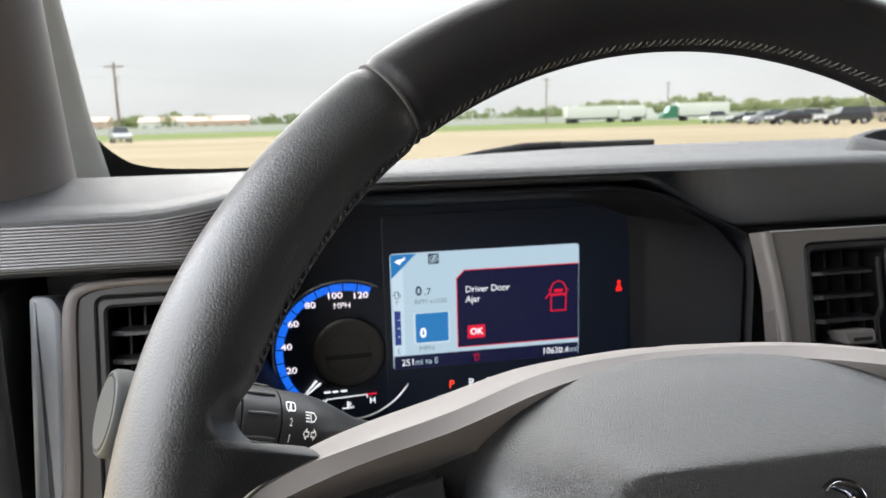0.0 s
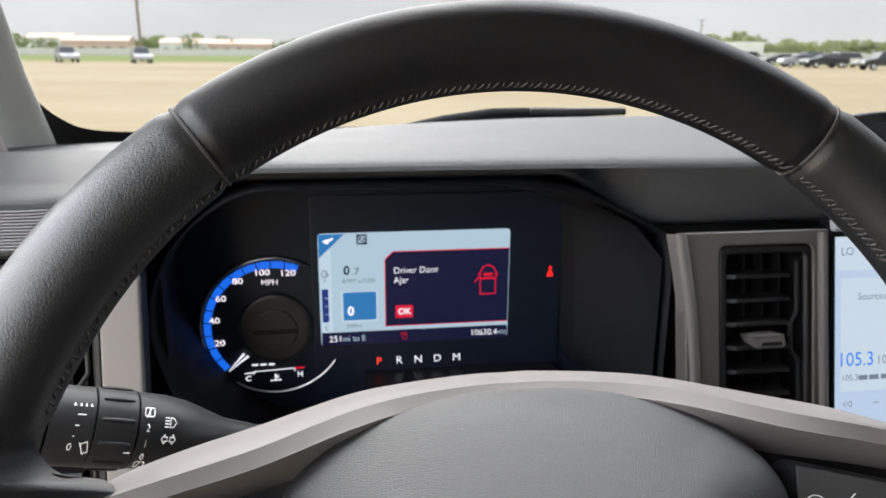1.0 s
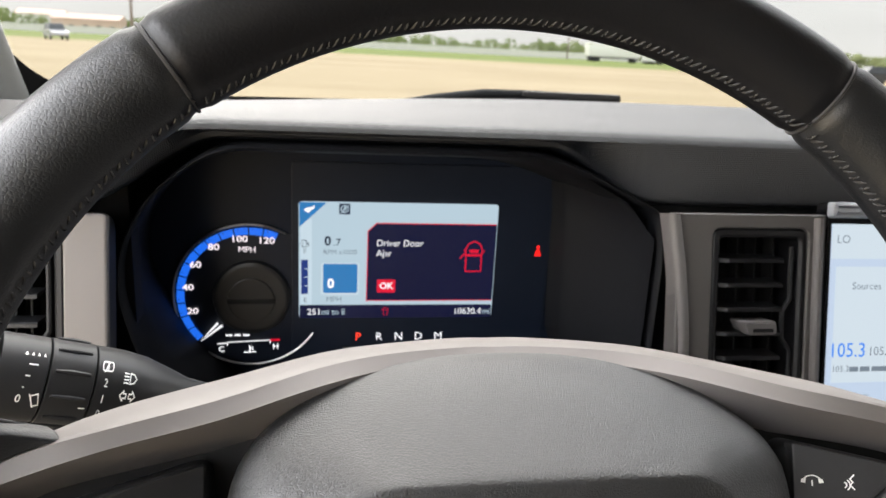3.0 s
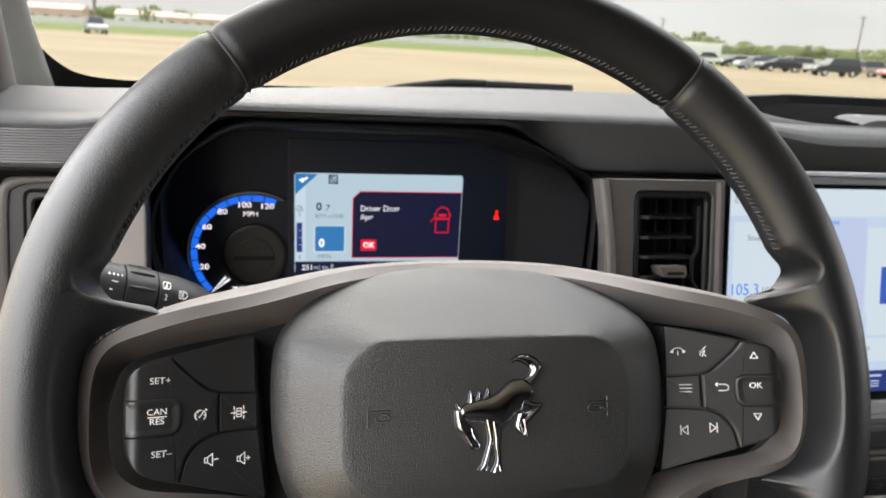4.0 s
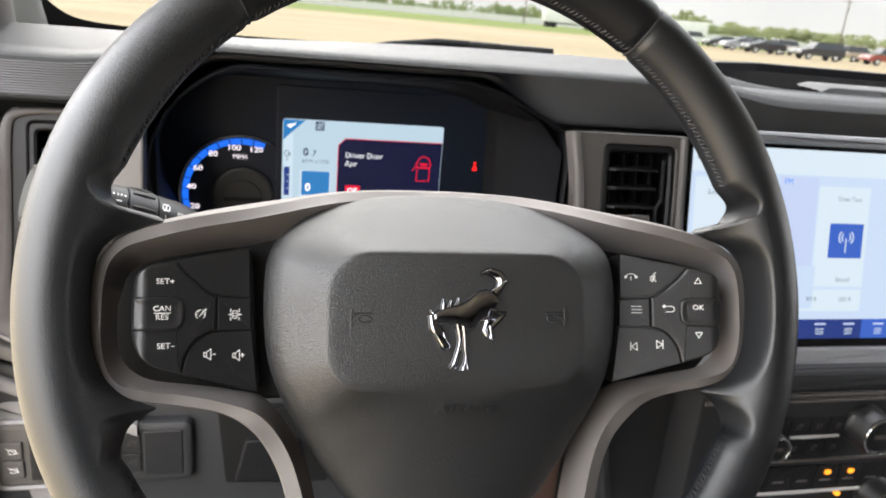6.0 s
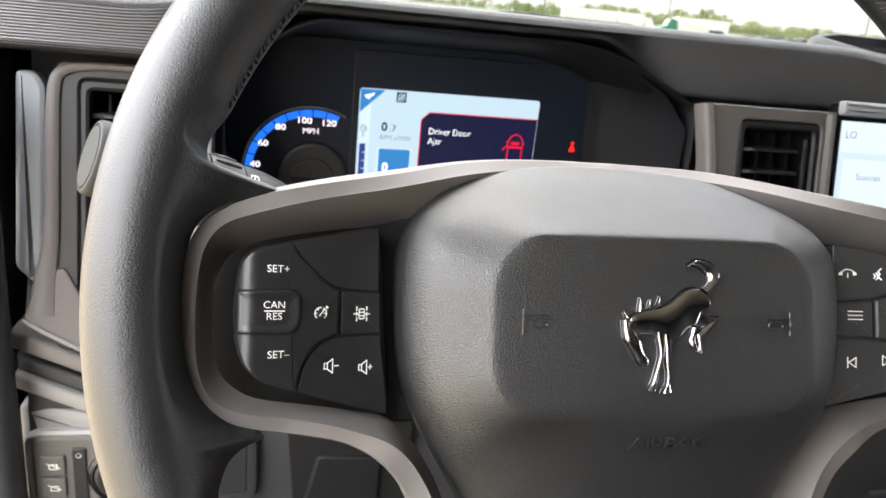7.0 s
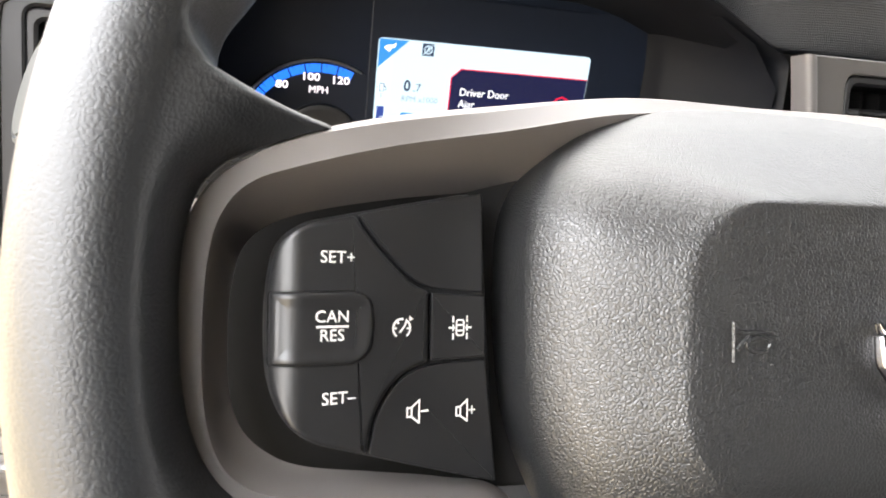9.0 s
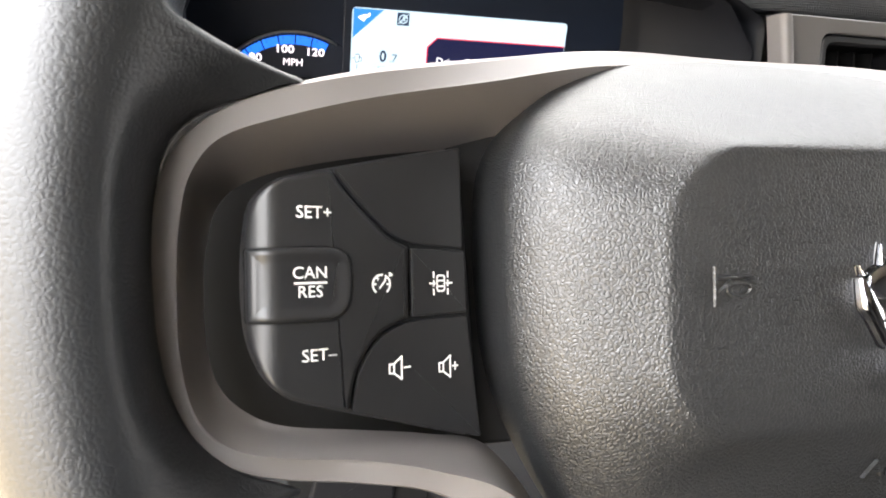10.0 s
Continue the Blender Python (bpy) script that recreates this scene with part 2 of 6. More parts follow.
def rounded(pts, r, seg=5):
    """A polygon with rounded corners; r is one radius or one for each corner."""
    n, out = len(pts), []
    for i in range(n):
        p, a, b = (np.array(pts[j % n], float) for j in (i, i - 1, i + 1))
        rr = r[i] if isinstance(r, (list, tuple)) else r
        da, db = a - p, b - p
        la, lb = np.linalg.norm(da), np.linalg.norm(db)
        cut = min(rr, la * 0.48, lb * 0.48)
        if cut < 1e-6:
            out.append(p)
            continue
        s, e = p + da / la * cut, p + db / lb * cut
        for k in range(seg + 1):
            t = k / seg
            out.append((1 - t) ** 2 * s + 2 * t * (1 - t) * p + t * t * e)
    return out


def inset(poly, d):
    """A closed polygon moved inwards by d."""
    P = [np.array(p[:2], float) for p in poly]
    n = len(P)
    area = sum(P[i - 1][0] * P[i][1] - P[i][0] * P[i - 1][1] for i in range(n))
    s = 1 if area > 0 else -1
    out = []
    for i in range(n):
        a, b = P[i] - P[i - 1], P[(i + 1) % n] - P[i]
        na, nb = np.array((-a[1], a[0])), np.array((-b[1], b[0]))
        na, nb = na / (np.linalg.norm(na) + 1e-12), nb / (np.linalg.norm(nb) + 1e-12)
        m = na + nb
        m = m / max(m @ m / 2, 0.35)
        out.append(P[i] + s * m * d)
    return out


def loft(bm, rings, closed=True, cap0=False, cap1=False):
    """Joins rings of equally many 3D points."""
    rows = [[bm.verts.new(Vector(p)) for p in ring] for ring in rings]
    n = len(rows[0])
    for a, b in zip(rows, rows[1:]):
        for i in range(n if closed else n - 1):
            j = (i + 1) % n
            bm.faces.new((a[i], a[j], b[j], b[i]))
    if cap0:
        bm.faces.new(rows[0])
    if cap1:
        bm.faces.new(rows[-1])
    return rows


def at_height(poly, h):
    return [(p[0], p[1], h) for p in poly]


def plate(poly, h0, h1, bevel=0.0005, shape=None, bm=None):
    """A plate with a rounded upper edge, from height h0 to h1; shape bends its points."""
    bm = bm or bmesh.new()
    rings = [at_height(poly, h0), at_height(poly, h1 - bevel)]
    if bevel > 0:
        rings += [at_height(inset(poly, bevel * 0.3), h1 - bevel * 0.3), at_height(inset(poly, bevel), h1), at_height(inset(poly, bevel * 1.35), h1)]
    else:
        rings[1] = at_height(poly, h1)
    first = len(bm.verts)
    loft(bm, rings, cap0=True, cap1=True)
    if shape:
        bm.verts.ensure_lookup_table()
        for v in bm.verts[first:]:
            v.co = shape(v.co)
    return bm


def rect(x0, y0, x1, y1, r=0.0, seg=4):
    pts = [(x0, y0), (x1, y0), (x1, y1), (x0, y1)]
    return rounded(pts, r, seg) if r else [np.array(p, float) for p in pts]


def frame_plate(outer, inner, h0, h1, bevel=0.0005, bm=None):
    """A plate with a hole; outer and inner have equally many points in the same order."""
    bm = bm or bmesh.new()
    loft(bm, [at_height(inner, h0), at_height(outer, h0), at_height(outer, h1 - bevel), at_height(inset(outer, bevel), h1),
              at_height(inset(inner, -bevel), h1), at_height(inner, h1 - bevel), at_height(inner, h0)])
    return bm


def stroke(lines, w, h, shape=None, bm=None):
    """Flat drawn lines of width w at height h, for printed signs. lines: polylines of 2D points."""
    bm = bm or bmesh.new()
    first = len(bm.verts)
    for line in lines:
        P = [np.array(p, float) for p in line]
        for a, b in zip(P, P[1:]):
            d = b - a
            ln = np.linalg.norm(d)
            if ln < 1e-9:
                continue
            d = d / ln
            s = np.array((-d[1], d[0])) * w / 2
            a2, b2 = a - d * w * 0.4, b + d * w * 0.4
            bm.faces.new([bm.verts.new((*q, h)) for q in (a2 - s, b2 - s, b2 + s, a2 + s)])
    if shape:
        bm.verts.ensure_lookup_table()
        for v in bm.verts[first:]:
            v.co = shape(v.co)
    return bm


def fill(polys, h, shape=None, bm=None):
    bm = bm or bmesh.new()
    for poly in polys:
        bm.faces.new([bm.verts.new(Vector((p[0], p[1], h)) if not shape else shape(Vector((p[0], p[1], h)))) for p in poly])
    return bm


def arc(cx, cy, r, a0, a1, n=16):
    return [(cx + r * math.cos(radians(a0 + (a1 - a0) * k / n)), cy + r * math.sin(radians(a0 + (a1 - a0) * k / n))) for k in range(n + 1)]


def sector(cx, cy, r0, r1, a0, a1, h, n=24, bm=None, depth=0.0):
    bm = bm or bmesh.new()
    i, o = arc(cx, cy, r0, a0, a1, n), arc(cx, cy, r1, a0, a1, n)
    if depth:
        loft(bm, [at_height(i, h - depth), at_height(i, h), at_height(o, h), at_height(o, h - depth)], closed=False)
    else:
        loft(bm, [at_height(i, h), at_height(o, h)], closed=False)
    return bm


def lettering(text, size, x, y, h, mat, parent, name="lettering", align="CENTER", shape=None, slant=0.0, stretch=1.0, extrude=0.0, bold=0.0, label=""):
    """Words in the built-in font; size is the height of a capital letter."""
    cu = bpy.data.curves.new("t", "FONT")
    cu.body, cu.size, cu.align_x, cu.align_y = text, size / 0.69, align, "CENTER"
    cu.shear, cu.extrude, cu.offset, cu.resolution_u = slant, extrude, bold, 3
    ob = bpy.data.objects.new("t", cu)
    scene.collection.objects.link(ob)
    me = bpy.data.meshes.new_from_object(ob.evaluated_get(bpy.context.evaluated_depsgraph_get()))
    bpy.data.objects.remove(ob)
    bpy.data.curves.remove(cu)
    for v in me.vertices:
        c = Vector((v.co.x * stretch + x, v.co.y + y, v.co.z + h))
        v.co = shape(c) if shape else c
    return link_mesh(name, me, mat, parent, label, smooth=False)


def tube(bm, pts, radii, seg=16, caps=True, flat=1.0):
    """A round bar along 3D points."""
    P = [Vector(p) for p in pts]
    radii = radii if isinstance(radii, (list, tuple)) else [radii] * len(P)
    rings, up = [], Vector((0, 0, 1))
    for i, p in enumerate(P):
        d = (P[min(i + 1, len(P) - 1)] - P[max(i - 1, 0)]).normalized()
        u = (up if abs(d.dot(up)) < 0.95 else Vector((0, 1, 0)))
        a = d.cross(u).normalized()
        b = a.cross(d)
        rings.append([p + radii[i] * (math.cos(2 * math.pi * k / seg) * a + flat * math.sin(2 * math.pi * k / seg) * b) for k in range(seg)])
    loft(bm, rings, cap0=caps, cap1=caps)
    return bm


def box(bm, x0, y0, z0, x1, y1, z1, bevel=0.0):
    g = bmesh.ops.create_cube(bm, size=1, matrix=Matrix.LocRotScale(((x0 + x1) / 2, (y0 + y1) / 2, (z0 + z1) / 2), None, (x1 - x0, y1 - y0, z1 - z0)))
    if bevel:
        edges = list({e for v in g["verts"] for e in v.link_edges})
        bmesh.ops.bevel(bm, geom=edges, offset=bevel, segments=2, affect="EDGES", profile=0.6)
    return bm


def step(a, b, x):
    t = min(max((x - a) / (b - a), 0), 1)
    return t * t * (3 - 2 * t)


# ---- steering wheel: its own frame has x to the right, y up the wheel's face, z towards the driver ----
WHEEL = pose(0, -0.003, 1.262, 67.5)
wheel = thing("steering_wheel", "black leather steering wheel with satin silver spokes and chrome badge", "steering wheel", WHEEL)
RIM_C, RIM_R, RIM_A, RIM_B = (-0.003, 0.0038, 0.0085), 0.178, 0.0155, 0.0150
SEAM = 36.5
# where the leather ends on its inner side beside a spoke: degrees from level, outwards, up, towards the driver, and how far it leaves the plain ring
EDGE = [
    (27.0, 0.1440, 0.0770, 0.0085, 0.0), (22.5, 0.1540, 0.0660, 0.0070, 0.0), (20.6, 0.1575, 0.0610, 0.0040, 0.35), (19.0, 0.1595, 0.0570, -0.0020, 0.8),
    (17.8, 0.1602, 0.0528, -0.0070, 1.0), (16.9, 0.1585, 0.0487, -0.0095, 1.0), (16.2, 0.1550, 0.0457, -0.0100, 1.0), (15.7, 0.1500, 0.0440, -0.0095, 1.0),
    (15.3, 0.1450, 0.0438, -0.0080, 1.0), (15.0, 0.1400, 0.0432, -0.0050, 1.0), (14.7, 0.1360, 0.0404, -0.0003, 1.0), (14.3, 0.1400, 0.0392, 0.0012, 1.0),
    (13.6, 0.1454, 0.0370, 0.0017, 1.0), (12.2, 0.1555, 0.0328, 0.0017, 1.0), (10.2, 0.1617, 0.0271, 0.0017, 1.0), (7.0, 0.1647, 0.0190, 0.0017, 1.0),
    (3.0, 0.1657, 0.0080, 0.0017, 1.0), (-1.5, 0.1655, -0.0030, 0.0017, 1.0), (-5.5, 0.1645, -0.0140, 0.0017, 1.0), (-9.0, 0.1621, -0.0240, 0.0017, 1.0),
    (-12.2, 0.1573, -0.0330, 0.0017, 1.0), (-14.8, 0.1493, -0.0400, 0.0017, 1.0), (-16.0, 0.1420, -0.0432, 0.0012, 1.0), (-16.7, 0.1375, -0.0452, 0.0000, 1.0),
    (-17.3, 0.1410, -0.0474, -0.0015, 1.0), (-18.2, 0.1455, -0.0502, -0.0022, 1.0), (-19.4, 0.1490, -0.0540, -0.0015, 1.0), (-21.0, 0.1510, -0.0600, 0.0010, 1.0),
    (-23.0, 0.1512, -0.0665, 0.0020, 0.7), (-25.2, 0.1500, -0.0720, 0.0060, 0.25), (-28.0, 0.1430, -0.0800, 0.0085, 0.0)]
EDGE_DEG = np.array([e[0] for e in EDGE])[::-1]
EDGE_ROWS = np.array([e[1:] for e in EDGE])[::-1]


def level_angle(deg):
    """The angle above the level line through the wheel's middle, and the side, 1 to the right."""
    d = (deg + 180) % 360 - 180
    return (d, 1) if abs(d) <= 90 else ((180 - d if d > 0 else -180 - d), -1)


def rim_edge(deg):
    a, side = level_angle(deg)
    if not EDGE_DEG[0] < a < EDGE_DEG[-1]:
        return None
    i = int(np.searchsorted(EDGE_DEG, a)) - 1
    t = (a - EDGE_DEG[i]) / (EDGE_DEG[i + 1] - EDGE_DEG[i])
    r = [EDGE_ROWS[min(max(i + k, 0), len(EDGE) - 1)] for k in (-1, 0, 1, 2)]
    u, y, z, w = 0.5 * (2 * r[1] + (r[2] - r[0]) * t + (2 * r[0] - 5 * r[1] + 4 * r[2] - r[3]) * t * t + (3 * r[1] - r[0] - 3 * r[2] + r[3]) * t ** 3)
    if side < 0:
        u += 0.0012 * step(0.115, 0.150, u)
    return np.array((side * u, y)), z - RIM_C[2], min(max(w, 0.0), 1.0)


def rim_flange(deg):
    """How far the leather leaves the plain ring beside a spoke, 0 to 1."""
    e = rim_edge(deg)
    return e[2] if e else 0.0


STITCH = 1.75


def rim_point(deg, k, seg, squeeze=0.0):
    phi = 2 * math.pi * k / seg
    c, s = math.cos(phi), math.sin(phi)
    grip = 1 + 0.06 * math.exp(-(((abs(((deg - 90) + 180) % 360 - 180)) - 62) / 14) ** 2)
    a, b = (RIM_A - squeeze) * grip, (RIM_B - squeeze) * grip
    th = radians(deg)
    ray = np.array((math.cos(th), math.sin(th)))
    mid = np.array(RIM_C[:2]) + RIM_R * ray
    edge = rim_edge(deg)
    w = edge[2] if edge else 0.0
    # the seam is drawn in between two stitches
    pucker = 0.0
    if c < 0 and w < 0.5:
        near = math.exp(-((phi - math.radians(171)) / 0.20) ** 2)
        pucker = near * (1 - 2 * w) * (0.0009 - 0.0006 * abs(math.sin(math.pi * deg / STITCH)))
    if c >= 0 or w == 0:
        p, n = mid + (a * c + pucker) * ray, b * s
    else:
        goal, fall = edge[0], edge[1]
        goal = goal * w + (mid - a * ray) * (1 - w)
        fall = fall * w
        far = abs(c)
        p = mid + (goal - mid) * far + pucker * ray
        if s >= 0:
            reach = float(np.linalg.norm(goal - mid))
            # round like the plain ring at first, then a smooth run to the edge
            d, d0 = far * reach, min(0.0112, 0.62 * reach)
            ring = lambda v: b * (1 - math.sqrt(1 - min(v / a, 0.98) ** 2))
            if d <= d0:
                drop = ring(d)
            else:
                run = reach - d0
                t, p0, p1 = (d - d0) / run, ring(d0), b - fall
                m0 = (ring(d0 + 1e-5) - p0) / 1e-5 * run
                m1 = (1.6 - 1.15 * step(0.018, 0.030, reach)) * (p1 - p0)
                drop = (2 * t ** 3 - 3 * t * t + 1) * p0 + (t ** 3 - 2 * t * t + t) * m0 + (3 * t * t - 2 * t ** 3) * p1 + (t ** 3 - t * t) * m1
            n = (1 - w) * b * s + w * (b - drop)
        else:
            n = (1 - w) * b * s + w * (fall + (-0.95 * b - fall) * abs(s) ** 0.55)
    return (p[0], p[1], RIM_C[2] + n)


def rim_piece(name, d0, d1, mat, label):
    degs, d = [], d0 + 0.12
    while d < d1 - 0.12:
        degs.append(d)
        lv = level_angle(d)[0]
        d += 0.16 if 13 < abs(lv) < 18.5 else STITCH / 4
    degs.append(d1 - 0.12)
    seg = 64
    bm = bmesh.new()
    rings = [[rim_point(degs[0], k, seg, 0.0022) for k in range(seg)]]
    for i, g in enumerate(degs):
        edge = min(g - degs[0], degs[-1] - g)
        rings.append([rim_point(g, k, seg, 0.0011 * (1 - step(0, 1.6, edge))) for k in range(seg)])
    rings.append([rim_point(degs[-1], k, seg, 0.0022) for k in range(seg)])
    loft(bm, rings, cap0=True, cap1=True)
    return part(name, bm, mat, wheel, label, sharp=60)


rim_piece("rim_top", 90 - SEAM, 90 + SEAM, M_LEATHER_TOP, "smooth black leather upper arc")
rim_piece("rim_grip", 90 + SEAM, 240, M_LEATHER, "grained black leather grip")
rim_piece("rim_bottom", 240, 300, M_LEATHER_TOP, "smooth black leather lower arc")
rim_piece("rim_grip", 300, 360 + 90 - SEAM, M_LEATHER, "grained black leather grip")

# seam cords between the leather pieces
for deg in (90 - SEAM, 90 + SEAM, 240, 300):
    bm = bmesh.new()
    loop = [rim_point(deg, k, 40, 0.0009) for k in range(40)]
    tube(bm, loop + loop[:1], 0.0007, seg=6, caps=False)
    part("seam", bm, M_THREAD, wheel)


# hand stitching along the inner edge: crossed threads over a closed seam
def stitching(d0, d1, name="stitching"):
    bm = bmesh.new()
    d, flip = d0, 1
    while d < d1:
        if rim_flange(d) < 0.04:
            pts = []
            for j in range(6):
                u = j / 5
                k = 20 + (u - 0.5) * 1.9 - 1.0
                p = Vector(rim_point(d + flip * (u - 0.5) * 0.62 * STITCH, k, 40, 0.0006 - 0.0010 * math.sin(math.pi * u)))
                pts.append(p)
            tube(bm, pts, [0.0002, 0.0004, 0.0005, 0.0005, 0.0004, 0.0002], seg=6)
        d += STITCH / 2
        flip = 1.0 if flip < 0.5 else 0.35
    return tagged(part(name, bm, M_THREAD, wheel), "dark thread stitched in short slanted steps", kind="stuff")


stitching(90 + SEAM + 1, 239)
stitching(301, 360 + 90 - SEAM - 1)
stitching(90 - SEAM + 1, 90 + SEAM - 1)

# satin silver spoke trim: crest, inner edge of its face, foot of its inner slope, and how far back its upper side runs
TRIM = [
    ((0.000, 0.0640, -0.0400), (0.000, 0.0608, -0.0372), (0.000, 0.050, -0.040), (0.0670, -0.060)),
    ((0.013, 0.0640, -0.0394), (0.013, 0.0606, -0.0366), (0.013, 0.050, -0.040), (0.0670, -0.060)),
    ((0.040, 0.0625, -0.0335), (0.040, 0.0568, -0.0285), (0.040, 0.044, -0.036), (0.0652, -0.058)),
    ((0.064, 0.0586, -0.0255), (0.0637, 0.0520, -0.0185), (0.0635, 0.0385, -0.030), (0.0622, -0.052)),
    ((0.095, 0.0500, -0.0095), (0.0936, 0.0436, -0.0055), (0.0925, 0.0325, -0.0290), (0.0548, -0.034)),
    ((0.1235, 0.0434, -0.0005), (0.1222, 0.0372, 0.0004), (0.1210, 0.0278, -0.0210), (0.0478, -0.024)),
    ((0.1430, 0.0380, 0.0012), (0.1420, 0.0312, 0.0034), (0.1400, 0.0236, -0.0180), (0.0408, -0.020)),
    ((0.1555, 0.0318, 0.0015), (0.1525, 0.0270, 0.0034), (0.1495, 0.0196, -0.0170), (0.0330, -0.020)),
    ((0.1626, 0.0244, 0.0015), (0.1578, 0.0205, 0.0034), (0.1542, 0.0146, -0.0170), (0.0244, -0.020)),
    ((0.1656, 0.0150, 0.0015), (0.1600, 0.0120, 0.0034), (0.1560, 0.0080, -0.0170), (0.0150, -0.020)),
    ((0.1662, 0.0000, 0.0015), (0.1608, 0.0000, 0.0034), (0.1566, 0.0000, -0.010), (0.0000, -0.020)),
    ((0.1652, -0.0160, 0.0015), (0.1602, -0.0165, 0.0034), (0.1562, -0.0150, -0.010), (-0.0160, -0.020)),
    ((0.1622, -0.0280, 0.0015), (0.1572, -0.0280, 0.0034), (0.1535, -0.0245, -0.010), (-0.0280, -0.020)),
    ((0.1545, -0.0372, 0.0015), (0.1512, -0.0342, 0.0034), (0.1475, -0.0305, -0.010), (-0.0372, -0.020)),
    ((0.1430, -0.0422, 0.0010), (0.1415, -0.0370, 0.0034), (0.1395, -0.0338, -0.010), (-0.0422, -0.020)),
    ((0.1265, -0.0450, 0.0000), (0.1255, -0.0396, 0.0004), (0.1240, -0.0362, -0.012), (-0.0450, -0.020)),
    ((0.1100, -0.0488, -0.0010), (0.1090, -0.0432, 0.0012), (0.1075, -0.0392, -0.016), (-0.0488, -0.020)),
    ((0.0975, -0.0560, 0.0008), (0.0930, -0.0492, 0.0026), (0.0915, -0.0440, -0.020), (-0.0560, -0.021)),
    ((0.0880, -0.0690, -0.0030), (0.0812, -0.0640, -0.0006), (0.0770, -0.0620, -0.022), (-0.0690, -0.022)),
    ((0.0805, -0.0885, -0.0035), (0.0730, -0.0860, -0.0010), (0.0680, -0.0845, -0.022), (-0.0885, -0.023)),
    ((0.0735, -0.1250, -0.0035), (0.0655, -0.1250, -0.0010), (0.0600, -0.1250, -0.020), (-0.1250, -0.024)),
    ((0.0680, -0.1680, -0.0035), (0.0600, -0.1680, -0.0010), (0.0550, -0.1680, -0.018), (-0.1680, -0.024)),
]


def pad_height(u):
    out = max(abs(u) - 0.1420, 0)
    return 0.002 - 0.42 * (0.136 - abs(u)) - 100 * out * out


bm = bmesh.new()
for side in (-1, 1):
    O, I, F, B = (catmull([t[k] for t in TRIM], 7) for k in range(4))
    rows = [[] for k in range(8)]
    flip = np.array((side, 1, 1))
    for o, i, f, b in zip(O, I, F, B):
        back = np.array((o[0], b[0], b[1]))
        # rounded crest and rounded inner lip between the three slopes
        for row, p in zip(rows, (back, o + (back - o) * 0.45 + (0, 0.0006, 0.0006), o + (back - o) * 0.06, o + (i - o) * 0.10, i + (o - i) * 0.16, i + (o - i) * 0.04 + (0, 0, 0.0002), i + (f - i) * 0.08, f)):
            out = 0.0012 * step(0.115, 0.150, p[0]) if side < 0 else 0.0
            row.append(flip * (p + (out, 0, 0)))
    loft(bm, rows, closed=False)
part("spoke_trim", bm, M_SATIN, wheel, "satin silver painted spoke surround", sharp=16)

# dark floor behind the button pads
bm = bmesh.new()
outline = [tuple(p) for p in catmull([((t[0][0] + t[1][0]) / 2, (t[0][1] + t[1][1]) / 2) for t in TRIM[3:17]], 4)]
outline = outline + [(-x, y) for x, y in reversed(outline)]
plate(outline, -0.040, -0.0275, 0.001, bm=bm)
part("spoke_core", bm, M_GAP, wheel, "black inner spoke casting")

# airbag cover, lofted from its foot to the raised panel
def polar(poly, n, centre):
    """The outline's distance from centre at n even angles."""
    P = [np.array(p[:2], float) - centre for p in poly]
    out = []
    for k in range(n):
        a = 2 * math.pi * k / n
        d = np.array((math.cos(a), math.sin(a)))
        best = 0.0
        for p, q in zip(P, P[1:] + P[:1]):
            e = q - p
            den = d[0] * e[1] - d[1] * e[0]
            if abs(den) < 1e-12:
                continue
            t = (p[0] * e[1] - p[1] * e[0]) / den
            s = (p[0] * d[1] - p[1] * d[0]) / den
            if t > 0 and -1e-9 <= s <= 1 + 1e-9:
                best = max(best, t)
        out.append(centre + d * best)
    return out


half = [(0.0, 0.0617), (0.036, 0.0600), (0.0588, 0.0550), (0.0770, 0.0443), (0.0885, 0.0340), (0.0935, 0.0230), (0.0948, 0.0060), (0.0938, -0.0150),
        (0.0902, -0.0320), (0.0820, -0.0500), (0.0715, -0.0670), (0.0610, -0.0830), (0.0390, -0.1060), (0.0, -0.1180)]
cover = catmull([(0.945 * x, y) for x, y in half] + [(-0.97 * x, y) for x, y in half[-2:0:-1]], 8, closed=True)
panel = rounded([(-0.0500, 0.0262), (0.0500, 0.0262), (0.0618, 0.0140), (0.0622, -0.0260), (0.0520, -0.0375), (-0.0520, -0.0375), (-0.0622, -0.0260), (-0.0618, 0.0140)], 0.009, 6)
centre = np.array((0.0, -0.008))
NA = 160
ring_o, ring_p = polar(cover, NA, centre), polar(panel, NA, centre)


def cover_ring(f, drop, low_drop, foot=0.0):
    """f blends the outline (0) into the raised panel (1); drop is the share of the fall from the panel to the cover's edge."""
    pts = []
    for o, p in zip(ring_o, ring_p):
        q = o + (p - o) * f if f <= 1 else p + (centre - p) * (f - 1)
        edge = float(np.interp(o[1], (0.010, 0.025, 0.035, 0.0446, 0.056, 0.0617), (-0.0045, -0.006, -0.010, -0.018, -0.030, -0.037)))
        below = step(-0.030, -0.085, q[1])
        # the sides rise in a round shoulder, the top in a long slope
        drop_here = drop - 0.17 * step(0.050, 0.022, o[1]) * math.sin(math.pi * min(max(f, 0) ** 0.55, 1)) if 0 < f < 1 else drop
        pts.append((q[0], q[1], 0.0193 + 0.0005 * max(f - 1, 0) - (0.0193 - edge) * drop_here - low_drop * below - foot))
    return pts


